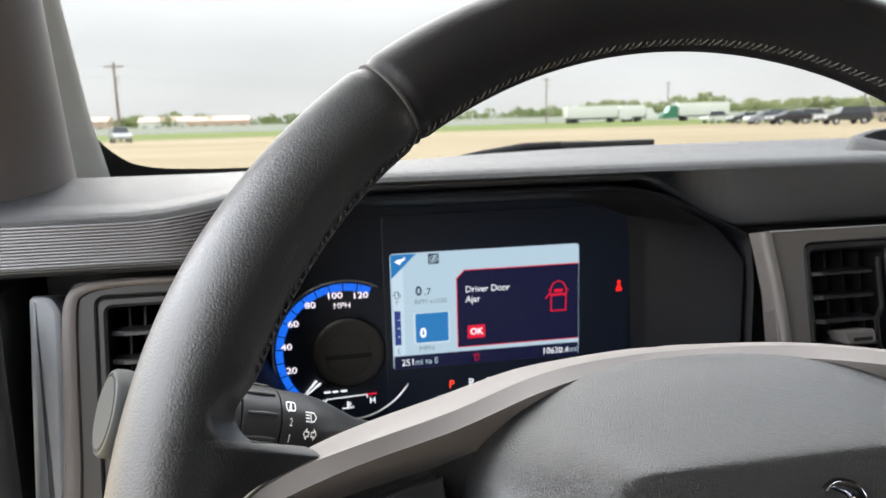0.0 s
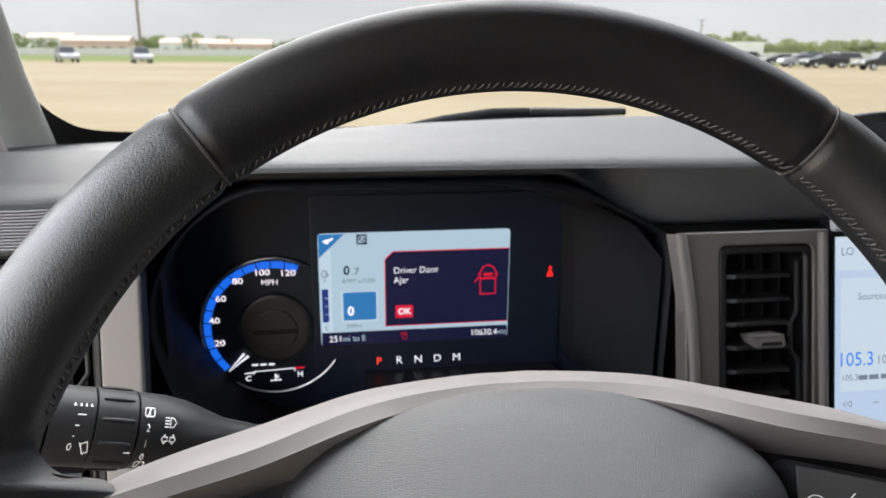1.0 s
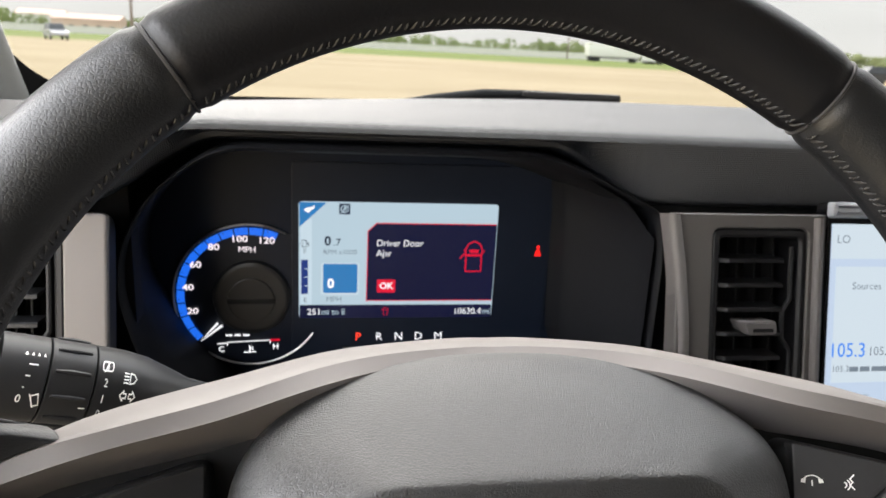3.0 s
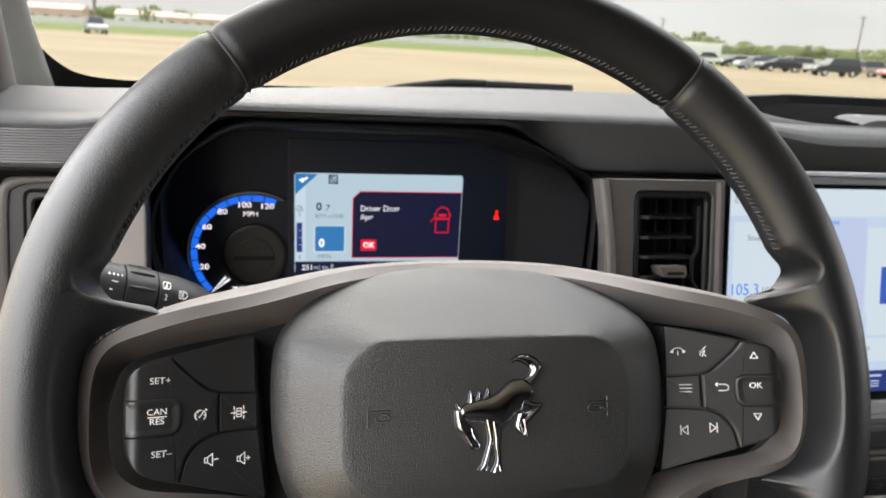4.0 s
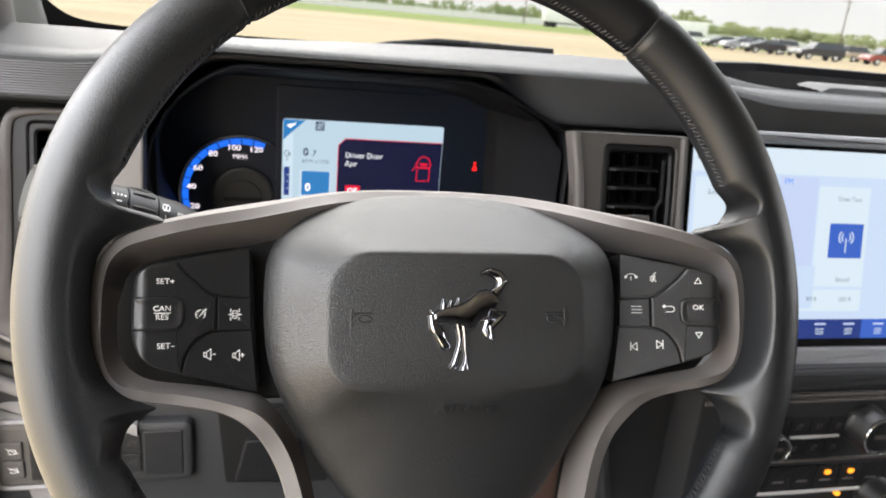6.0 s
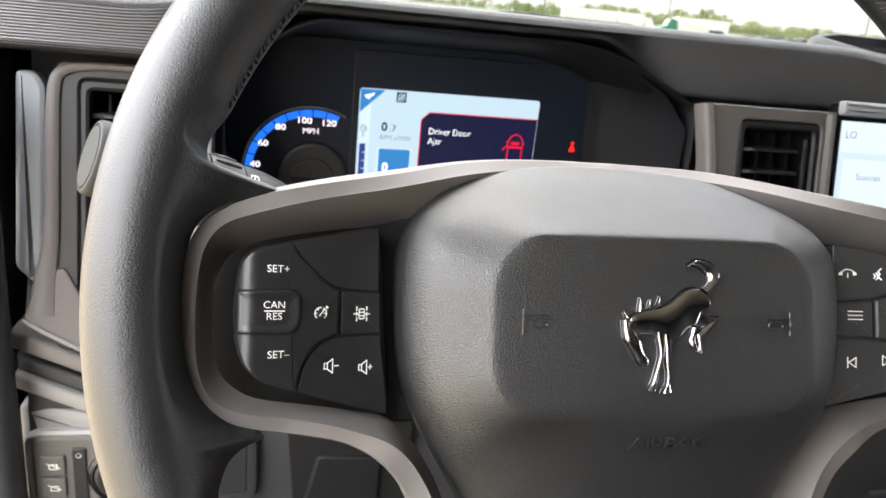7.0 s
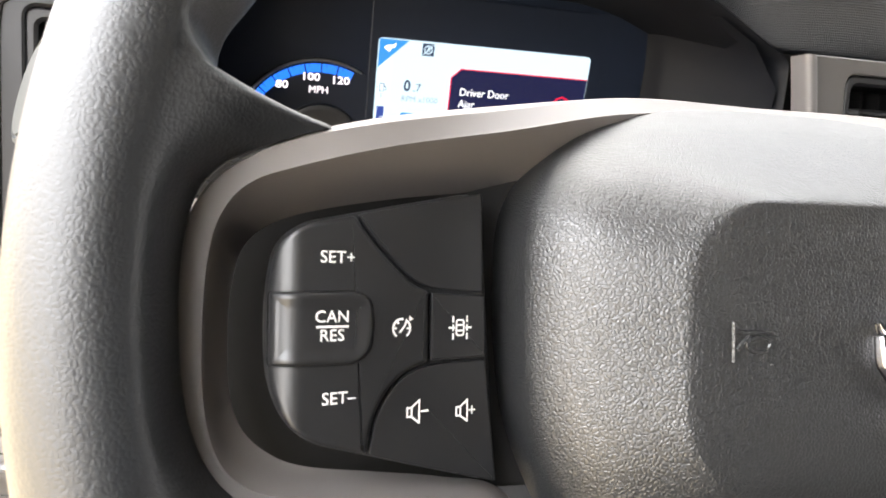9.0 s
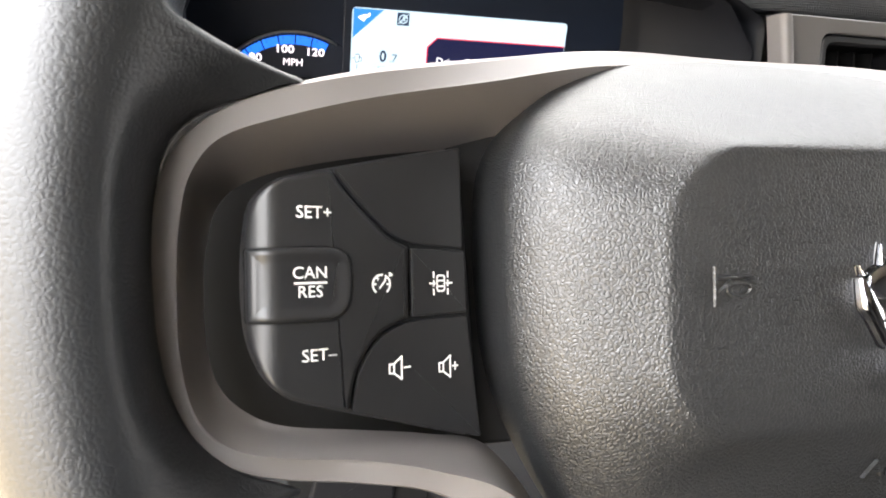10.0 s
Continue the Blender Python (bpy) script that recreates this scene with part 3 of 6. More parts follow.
bm = bmesh.new()
rings = [cover_ring(0, 1, 0.002, 0.022), cover_ring(0, 1, 0.004, 0.004), cover_ring(0.006, 0.992, 0.0045), cover_ring(0.015, 0.97, 0.0045), cover_ring(0.03, 0.935, 0.0045), cover_ring(0.05, 0.90, 0.0045), cover_ring(0.09, 0.85, 0.0045), cover_ring(0.14, 0.79, 0.0046), cover_ring(0.21, 0.71, 0.0048),
         cover_ring(0.30, 0.615, 0.005), cover_ring(0.50, 0.44, 0.006), cover_ring(0.70, 0.265, 0.0072), cover_ring(0.86, 0.12, 0.008),
         cover_ring(0.92, 0.065, 0.0081), cover_ring(0.965, 0.025, 0.0081), cover_ring(1.0, 0.005, 0.0078), cover_ring(1.05, 0, 0.0074), cover_ring(1.30, 0, 0.0055), cover_ring(1.6, 0, 0.0037), cover_ring(1.85, 0, 0.0018)]
loft(bm, rings, cap0=False, cap1=True)
airbag = part("airbag_cover", bm, M_AIRBAG, wheel, "grained charcoal airbag cover with a raised panel", sharp=70)

# chrome badge: rounded strokes, each from pairs of opposite edge points in millimetres, on a black seat
BADGE = 0.0200
STROKES = [
    [(-13.5, -2.3, -14.0, -6.8), (-10.3, -0.2, -10.2, -8.3), (-5.9, 0.9, -5.3, -8.5), (-1.5, 1.8, -0.9, -11.0), (1.5, 3.1, 2.7, -11.5), (4.8, 5.5, 6.3, -9.6), (8.2, 8.0, 9.4, -6.1), (11.8, 8.8, 13.0, -5.5), (15.2, 7.8, 15.6, -3.7), (17.5, 5.2, 16.7, -1.0), (18.1, 2.8, 17.5, 1.2)],
    [(-16.0, -3.1, -12.4, -3.3), (-15.9, -6.8, -10.5, -7.8), (-15.4, -9.9, -8.6, -10.4), (-13.4, -12.5, -8.0, -13.0), (-11.5, -15.6, -6.9, -15.4), (-9.6, -18.5, -5.5, -17.2), (-7.9, -19.3, -5.7, -18.5)],
    [(-3.7, -6.7, 0.8, -9.3), (-2.2, -12.5, 0.8, -13.5), (-1.9, -16.2, 0.3, -16.7), (-3.0, -20.4, -1.1, -20.6), (-4.1, -24.0, -2.1, -24.3), (-5.1, -26.1, -2.4, -26.1), (-6.8, -27.9, -2.9, -28.2)],
    [(-0.9, -7.7, 3.6, -9.3), (0.3, -13.5, 3.3, -14.1), (0.6, -18.3, 2.8, -18.3), (1.2, -22.2, 2.8, -22.2), (0.9, -25.6, 2.8, -25.4), (-0.2, -27.4, 3.1, -27.2), (-1.0, -29.0, 3.4, -28.5)],
    [(14.1, 1.7, 11.9, -5.3), (17.0, -1.0, 15.3, -5.5), (19.8, -1.8, 18.1, -4.4), (22.1, -1.7, 20.7, -3.4)],
    [(22.1, -2.0, 19.8, -2.3), (19.5, -5.2, 17.3, -3.9), (16.7, -7.9, 14.7, -6.6), (14.8, -9.8, 12.8, -7.9), (15.1, -13.0, 13.4, -12.5), (15.1, -15.1, 12.8, -14.1)],
    [(14.2, -5.0, 10.8, -5.8), (12.5, -8.2, 10.3, -8.5), (12.5, -10.9, 9.7, -10.6), (13.7, -14.1, 11.4, -13.5)],
    [(17.5, 6.2, 14.1, 9.1), (20.3, 9.5, 15.8, 9.7), (22.0, 13.6, 17.5, 11.9), (20.0, 17.0, 16.6, 14.3), (16.3, 18.6, 14.1, 16.1), (12.6, 18.8, 11.5, 16.9), (9.3, 16.8, 9.5, 16.0)],
    [(-10.0, -0.2, -7.3, 0.9), (-9.5, 2.7, -8.4, 2.2), (-9.2, 4.6, -9.0, 4.3)],
    [(-7.0, 0.6, -4.6, 1.7), (-5.7, 2.8, -5.1, 2.5), (-5.4, 4.1, -5.1, 3.8)],
    [(-3.7, 1.2, -0.4, 2.6), (-2.1, 3.3, -1.3, 3.3), (-1.5, 5.2, -1.3, 4.9)],
    [(-14.6, -2.6, -12.5, -1.8), (-15.2, -1.0, -14.6, -1.3), (-15.5, -0.2, -15.2, -0.2)],
]


def badge_strokes(widen, rise, base):
    bm = bmesh.new()
    for n, pairs in enumerate(STROKES):
        sect = []
        for l in catmull(pairs, 4):
            p, q = l[:2] / 1000, l[2:] / 1000
            mid, side = (p + q) / 2, (p - q) / 2
            wide = np.linalg.norm(side)
            side = side * (1 + widen / max(wide, 1e-5))
            top = base + min(rise, rise * 0.25 + wide * 0.62) * (1.0 - 0.05 * (n % 3))
            # a soft ridge off the middle, as cast and polished
            sect.append([(*(mid + side * math.cos(t)), base - 0.0012 + (top - base + 0.0012) * max(math.sin(t), 0) ** 0.42 * (1 + 0.15 * math.cos(t))) for t in np.linspace(math.pi, 0, 13)])
        loft(bm, sect, closed=False)
        for end in (sect[0], sect[-1]):
            bm.faces.new([bm.verts.new(Vector(v)) for v in end])
    return bm


part("badge_seat", badge_strokes(0.0008, 0.0002, BADGE - 0.0002), M_GLOSS, wheel, "black gloss seat of the badge", sharp=50)
part("badge", badge_strokes(0.0, 0.0024, BADGE), M_CHROME, wheel, "dark chrome badge of rounded strokes", sharp=60)

# raised signs on the cover
for side in (-1, 1):
    bm = bmesh.new()
    cx = side * 0.0475
    lines = [[(cx + side * 0.0048, 0.0002), (cx + side * 0.0048, -0.0085)], [(cx + side * 0.0046, -0.0022), (cx - side * 0.0045, -0.0022)], [(cx + side * 0.0046, -0.0062), (cx + side * 0.001, -0.0030)]]
    for ln in lines:
        tube(bm, [(x, y, 0.01955) for x, y in ln], 0.00050, seg=6)
    oval = [(cx - side * 0.0012 + 0.0030 * math.cos(a), -0.0048 + 0.0016 * math.sin(a), 0.01955) for a in np.linspace(0, 2 * math.pi, 17)]
    tube(bm, oval, 0.00050, seg=6, caps=False)
    part("horn_mark", bm, M_AIRBAG, airbag)


def on_cover(c):
    below = step(-0.030, -0.085, c.y)
    return Vector((c.x, c.y, c.z + 0.0192 - 0.0080 * below))


lettering("AIRBAG", 0.0042, 0.003, -0.0475, -0.0002, M_AIRBAG, airbag, "raised_lettering", shape=on_cover, slant=0.22, stretch=1.45, extrude=0.0006)


# ---- spoke switches: outlines in the wheel's frame, laid on the tilted pads ----
def bend(bm):
    """Cuts a flat plate along the pad's curve and lays it on the pad."""
    for side in (-1, 1):
        for u in (0.1420, 0.1430, 0.1440, 0.1450, 0.1460, 0.1470, 0.1480, 0.1490, 0.1500):
            bmesh.ops.bisect_plane(bm, geom=bm.verts[:] + bm.edges[:] + bm.faces[:], plane_co=(side * u, 0, 0), plane_no=(1, 0, 0))
    for v in bm.verts:
        v.co = on_pad(v.co)
    return bm


def on_pad(c):
    return Vector((c.x, c.y, c.z + pad_height(c.x)))


INK = 0.00012 + 0.0012


PAD = [(-0.1505, -0.0041), (-0.1503, 0.0058), (-0.1489, 0.0152), (-0.1433, 0.0197), (-0.1325, 0.0224), (-0.1177, 0.0259), (-0.0985, 0.0304), (-0.0933, -0.0420), (-0.1130, -0.0356), (-0.1282, -0.0306), (-0.1406, -0.0264), (-0.1462, -0.0216), (-0.1496, -0.0140)]


def switch_pad(side):
    s = lambda pts: [(side * -x, y) for x, y in pts]
    pad = part("switch_pad", bend(plate(s(rounded(PAD, 0.006, 6)), -0.014, -0.0014, 0.0022)), M_PAD, wheel, "black switch housing in the spoke", sharp=60)
    main = [(-0.1499, -0.0041), (-0.1497, 0.0058), (-0.1484, 0.0149), (-0.1430, 0.0191), (-0.1318, 0.0217), (-0.1281, 0.0166), (-0.1235, 0.0121), (-0.1180, 0.0071), (-0.1136, 0.0055), (-0.1136, -0.0106),
            (-0.1160, -0.0113), (-0.1206, -0.0132), (-0.1242, -0.0171), (-0.1267, -0.0216), (-0.1283, -0.0298), (-0.1403, -0.0258), (-0.1457, -0.0212), (-0.1491, -0.0140)]
    part("button_plate", bend(plate(s(rounded(main, [0.003] * 4 + [0.001] + [0.003] * 3 + [0.0006, 0.0006] + [0.003] * 4 + [0.001, 0.004, 0.004, 0.003], 4)), -0.004, 0.0012, 0.0010)), M_PAD, pad, sharp=60)
    upper = [(-0.1311, 0.0220), (-0.0990, 0.0295), (-0.0985, 0.0052), (-0.1126, 0.0062), (-0.1174, 0.0079), (-0.1229, 0.0128), (-0.1275, 0.0172)]
    part("upper_button", plate(s(rounded(upper, [0.001, 0.001, 0.001, 0.003, 0.003, 0.003, 0.003])), -0.004, 0.0002, 0.0004, on_pad), M_PAD, pad, "dished blank upper switch" if side < 0 else "dished upper switch", sharp=40)
    part("inner_button", plate(s(rounded([(-0.1129, 0.0051), (-0.0980, 0.0045), (-0.0976, -0.0102), (-0.1129, -0.0104)], 0.0006)), -0.004, 0.0009, 0.0005, on_pad), M_PAD, pad, sharp=40)
    lower_b = [(-0.1276, -0.0299), (-0.1261, -0.0219), (-0.1236, -0.0175), (-0.1201, -0.0139), (-0.1157, -0.0120), (-0.1104, -0.0112), (-0.0976, -0.0110), (-0.0940, -0.0408), (-0.1130, -0.0347)]
    part("lower_button", plate(s(rounded(lower_b, [0.001, 0.003, 0.003, 0.003, 0.003, 0.003, 0.001, 0.001, 0.003])), -0.004, 0.0005, 0.0004, on_pad), M_PAD, pad, sharp=40)
    key = rounded([(-0.1494, 0.0050), (-0.1313, 0.0054), (-0.1277, 0.0038), (-0.1270, -0.0016), (-0.1277, -0.0076), (-0.1309, -0.0100), (-0.1492, -0.0098)], [0.0006, 0.004, 0.003, 0.003, 0.003, 0.004, 0.0006])
    groove = bend(plate(s(inset(key, -0.0003)), 0.0, 0.00123, 0.0001))
    part("key_groove", groove, M_GAP, pad)
    bm = bmesh.new()
    k = s(key)
    loft(bm, [at_height(k, 0.0), at_height(k, 0.0013), at_height(inset(k, 0.0004), 0.0019), at_height(inset(k, 0.0009), 0.0021), at_height(inset(k, 0.0016), 0.0020), at_height(inset(k, 0.0026), 0.00155), at_height(inset(k, 0.0036), 0.00145)], cap1=True)
    bend(bm)
    part("centre_key", bm, M_PAD, pad, "raised key with a dished face", sharp=60)
    return pad


def print_on(pad, lines=(), polys=(), h=INK, w=0.00042):
    bm = bmesh.new()
    if lines:
        stroke(lines, w, h, on_pad, bm)
    if polys:
        fill(polys, h, on_pad, bm)
    return tagged(part("printed_sign", bm, M_PRINT, pad, smooth=False), "small white printed sign", kind="stuff")


left_pad, right_pad = switch_pad(-1), switch_pad(1)
W = dict(shape=on_pad)
lettering("SET+", 0.0025, -0.1354, 0.0124, INK, M_PRINT, left_pad, "printed_word", **W)
lettering("SET–", 0.0025, -0.1346, -0.0170, INK, M_PRINT, left_pad, "printed_word", **W)
lettering("CAN", 0.0024, -0.1364, 0.0000, INK + 0.0003, M_PRINT, left_pad, "printed_word", **W)
lettering("RES", 0.0024, -0.1364, -0.0039, INK + 0.0003, M_PRINT, left_pad, "printed_word", **W)
print_on(left_pad, [[(-0.1396 + 0.0011 * k, -0.0020) for k in range(7)]], h=INK + 0.0003)
# speed gauge sign
g = (-0.1204, -0.0028)
print_on(left_pad, [arc(*g, 0.0021, -50, 60, 6), arc(*g, 0.0021, 85, 230, 8), [(g[0] - 0.0004, g[1] - 0.0008), (g[0] + 0.0009, g[1] + 0.0008)]] +
         [[(g[0] + 0.0021 * math.cos(a), g[1] + 0.0021 * math.sin(a)), (g[0] + 0.0014 * math.cos(a), g[1] + 0.0014 * math.sin(a))] for a in (0, 0.9, 2.2, 3.1)], [[(g[0] + 0.0018, g[1] + 0.0016), (g[0] + 0.0029, g[1] + 0.0020), (g[0] + 0.0019, g[1] + 0.0028)]])
# lane sign
g = (-0.1052, -0.0030)
car = [(g[0] + x, g[1] + y) for x, y in rounded([(-0.0010, -0.0018), (0.0010, -0.0018), (0.0010, 0.0018), (-0.0010, 0.0018)], 0.0006, 3)]
print_on(left_pad, [car + car[:1], [(g[0] - 0.0006, g[1] + 0.0006), (g[0] + 0.0006, g[1] + 0.0006)], [(g[0] - 0.0006, g[1] - 0.0007), (g[0] + 0.0006, g[1] - 0.0007)],
                    [(g[0] - 0.0030, g[1]), (g[0] - 0.0015, g[1])], [(g[0] + 0.0030, g[1]), (g[0] + 0.0015, g[1])]] +
         [[(g[0] + x, g[1] + y0), (g[0] + x, g[1] + y1)] for x in (-0.0019, 0.0019) for y0, y1 in ((0.0014, 0.0026), (-0.0006, 0.0006), (-0.0026, -0.0014))])


def speaker_sign(cx, cy, plus):
    body = [(cx - 0.0022, cy - 0.0010), (cx - 0.0012, cy - 0.0010), (cx + 0.0008, cy - 0.0025), (cx + 0.0008, cy + 0.0025), (cx - 0.0012, cy + 0.0010), (cx - 0.0022, cy + 0.0010)]
    lines = [body + body[:1], [(cx - 0.0011, cy - 0.0010), (cx - 0.0011, cy + 0.0010)], [(cx + 0.0014, cy), (cx + 0.0029, cy)]]
    if plus:
        lines.append([(cx + 0.00215, cy - 0.0008), (cx + 0.00215, cy + 0.0008)])
    print_on(left_pad, lines, h=INK - 0.0004)


speaker_sign(-0.1164, -0.0216, False)
speaker_sign(-0.1036, -0.0226, True)

# signs of the other pad
g = (0.1040, 0.0172)
print_on(right_pad, [arc(g[0], g[1] - 0.0016, 0.0030, 35, 145, 8), [(g[0], g[1] - 0.0004), (g[0], g[1] - 0.0020)]], [
    [(g[0] - 0.0031, g[1] + 0.0002), (g[0] - 0.0018, g[1] + 0.0004), (g[0] - 0.0020, g[1] - 0.0012), (g[0] - 0.0034, g[1] - 0.0010)], [(g[0] + 0.0031, g[1] + 0.0002), (g[0] + 0.0018, g[1] + 0.0004), (g[0] + 0.0020, g[1] - 0.0012), (g[0] + 0.0034, g[1] - 0.0010)]], h=INK - 0.0006)
g = (0.1146, 0.0165)
print_on(right_pad, [arc(g[0] - 0.0016, g[1] - 0.0008, 0.0010, -60, 60, 5), arc(g[0] - 0.0016, g[1] - 0.0008, 0.0020, -50, 50, 5), [(g[0] + 0.0016, g[1] + 0.0026), (g[0] + 0.0004, g[1] + 0.0012), (g[0] + 0.0012, g[1] + 0.0002)],
                     [(g[0] + 0.0012, g[1] + 0.0002), (g[0] + 0.0004, g[1] - 0.0008), (g[0] + 0.0016, g[1] - 0.0022)]], h=INK - 0.0006)
g = (0.1064, -0.0011)
print_on(right_pad, [[(g[0] - 0.0026, g[1] + y), (g[0] + 0.0026, g[1] + y)] for y in (-0.0017, 0, 0.0017)], h=INK - 0.0003, w=0.00036)
g = (0.1218, -0.0005)
print_on(right_pad, [[(g[0] - 0.0022, g[1] + 0.0012), (g[0] + 0.0014, g[1] + 0.0012)], arc(g[0] + 0.0014, g[1] - 0.0003, 0.0015, 90, -90, 7), [(g[0] + 0.0014, g[1] - 0.0018), (g[0] - 0.0014, g[1] - 0.0018)]],
         [[(g[0] - 0.0030, g[1] + 0.0012), (g[0] - 0.0016, g[1] + 0.0024), (g[0] - 0.0016, g[1] + 0.0000)]])
lettering("OK", 0.0026, 0.1360, 0.0000, INK + 0.0003, M_PRINT, right_pad, "printed_word", **W)
for cy, d in ((0.0144, 1), (-0.0146, -1)):
    tri = [(0.1346, cy - d * 0.0013), (0.1378, cy - d * 0.0013), (0.1362, cy + d * 0.0016)]
    print_on(right_pad, [tri + tri[:1]])
for cx, cy, d in ((0.1050, -0.0212, -1), (0.1174, -0.0200, 1)):
    tri = [(cx - d * 0.0014, cy + 0.0021), (cx - d * 0.0014, cy - 0.0021), (cx + d * 0.0012, cy)]
    print_on(right_pad, [tri + tri[:1], [(cx + d * 0.0016, cy + 0.0022), (cx + d * 0.0016, cy - 0.0022)]], h=INK - 0.0004)

# ---- steering column and its lever ----
bm = bmesh.new()
sect = rounded([(-0.055, -0.05), (0.055, -0.05), (0.065, 0.02), (0.045, 0.045), (-0.045, 0.045), (-0.065, 0.02)], 0.018, 4)
rings = []
for y, z, k in ((0.020, 1.222, 0.82), (0.030, 1.220, 0.95), (0.10, 1.196, 1.0), (0.20, 1.165, 1.0), (0.30, 1.135, 0.95)):
    rings.append([(p[0] * k, y, z + p[1] * k) for p in sect])
loft(bm, rings, cap0=True, cap1=True)
tagged(part("column_shroud", bm, M_DASH_LOW), "black grained plastic shroud round the steering column", "column shroud")

LA, LB = Vector((-0.0712, 0.145, 1.2345)), Vector((-0.2138, 0.088, 1.2895))
axis = (LB - LA).normalized()
lever = thing("wiper_and_light_lever", "black column lever with white printed wiper and light signs", "stalk lever", Matrix.Translation(LA) @ axis.to_track_quat("Z", "Y").to_matrix().to_4x4())


def squeeze(d):
    return 0.127 + (d - 0.127) * (0.68 if d < 0.127 else 0.9)


def turned(name, profile, mat, label="", seg=40):
    """A part turned round the lever's axis: (along, radius) pairs."""
    bm = bmesh.new()
    rings = [[(r * math.cos(2 * math.pi * k / seg), r * math.sin(2 * math.pi * k / seg), squeeze(d)) for k in range(seg)] for d, r in profile]
    loft(bm, rings, cap0=True, cap1=True)
    return part(name, bm, mat, lever, label, sharp=35)


turned("lever_body", [(-0.06, 0.006), (0.005, 0.0065), (0.030, 0.0085), (0.045, 0.0120), (0.058, 0.0148), (0.072, 0.0163), (0.0895, 0.0166), (0.090, 0.0160)], M_PAD, "tapered black lever body")
ring = turned("rear_wiper_ring", [(0.0905, 0.0158), (0.091, 0.0169), (0.1145, 0.0170), (0.115, 0.0160)], M_PAD, "ribbed black turning ring")
turned("front_wiper_body", [(0.1155, 0.0160), (0.116, 0.0168), (0.1370, 0.0168), (0.1375, 0.0160)], M_PAD)
turned("front_wiper_ring", [(0.138, 0.0158), (0.1385, 0.0170), (0.160, 0.0168), (0.1618, 0.0160)], M_PAD)
turned("end_cap", [(0.1620, 0.0140), (0.1622, 0.0162), (0.1650, 0.0168), (0.1695, 0.0166), (0.1708, 0.0158), (0.1712, 0.0148), (0.1704, 0.0144), (0.1704, 0.0139), (0.1714, 0.0135), (0.1718, 0.0)], M_CAP, "grey flat lever end cap")

# signs printed round the lever, facing the driver
toward = lever.matrix_world.inverted().to_3x3() @ (Vector((-0.07, -0.20, 1.42)) - (LA + LB) / 2)
FACE = math.atan2(toward.y, toward.x)


def on_lever(c):
    """x runs from the tip towards the column, y upwards round the lever, in metres."""
    r = 0.01705 + c.z
    a = FACE + c.y / 0.0168
    return Vector((r * math.cos(a), r * math.sin(a), squeeze(c.x)))


# find which way is up round the lever
up_l = lever.matrix_world.inverted().to_3x3() @ Vector((0, 0, 1))
UPW = 1 if (-math.sin(FACE) * up_l.x + math.cos(FACE) * up_l.y) > 0 else -1


def lev(lines=(), polys=()):
    bm = bmesh.new()
    f = lambda c: on_lever(Vector((c.x, c.y * UPW, c.z)))
    if lines:
        stroke(lines, 0.00055, 0.0001, f, bm)
    if polys:
        fill(polys, 0.0001, f, bm)
    return tagged(part("printed_sign", bm, M_PRINT, lever, smooth=False), "small white printed sign", kind="stuff")


def lev_word(text, along, up, size=0.0032):
    lettering(text, size, 0, 0, 0.0001, M_PRINT, lever, "printed_word", shape=lambda c: on_lever(Vector((along - c.x, (up + c.y) * UPW, c.z))))


lev_word("2", 0.0845, 0.0015)
lev_word("1", 0.0845, -0.0050)
lev_word("0", 0.0845, -0.0112)
wip = rounded([(0.0872, 0.0065), (0.0872, 0.0105), (0.0815, 0.0105), (0.0815, 0.0065)], 0.0012, 3)
lev([list(wip) + [wip[0]], [(0.0860, 0.0060), (0.0838, 0.0102)], [(0.0842, 0.0065), (0.0842, 0.0105)]])
wip = [(x, y - 0.0245) for x, y in wip]
lev([list(wip) + [wip[0]], [(0.0860, -0.0185), (0.0838, -0.0143)]])
lev([[(0.0712, 0.0067), (0.0712, 0.0023)], [(0.0712, 0.0067), (0.0690, 0.0062), (0.0676, 0.0045), (0.0690, 0.0028), (0.0712, 0.0023)]] + [[(0.0722, 0.0065 - 0.0013 * k), (0.0745, 0.0065 - 0.0013 * k)] for k in range(4)])
for d, c in ((1, 0.0735), (-1, 0.0690)):
    a = [(c + d * 0.0020, -0.0025), (c + d * 0.0002, -0.0005), (c + d * 0.0002, -0.0016), (c - d * 0.0014, -0.0016), (c - d * 0.0014, -0.0034), (c + d * 0.0002, -0.0034), (c + d * 0.0002, -0.0045)]
    lev([a + a[:1]])
lev([], [[(0.1180 + 0.003 * k, 0.0088), (0.1195 + 0.003 * k, 0.0088), (0.1188 + 0.003 * k, 0.0104)] for k in range(4)])
lev([[(0.1215, 0.0052), (0.1258, 0.0052)], [(0.1245, 0.0008), (0.1265, 0.0008)], [(0.1262, -0.0035), (0.1266, -0.0035)], [(0.1420, -0.0075), (0.1455, -0.0075)], [(0.0925, -0.0095), (0.0955, -0.0095)]])
lev_word("0", 0.1272, -0.0082)
blade = [(0.1215, -0.0065), (0.1180, -0.0055), (0.1145 + 0.003, -0.0070), (0.1165, -0.0100), (0.1195, -0.0108)]
lev([blade + blade[:1], [(0.1222, -0.0060), (0.1190, -0.0112)]])
for k in range(7):
    a = FACE + (k - 2.6) * 0.58
    bm = bmesh.new()
    tube(bm, [(0.0170 * math.cos(a), 0.0170 * math.sin(a), z) for z in (squeeze(0.0935), squeeze(0.1025), squeeze(0.1120))], [0.0007, 0.0012, 0.0007], seg=8)
    part("rib", bm, M_PAD, ring)


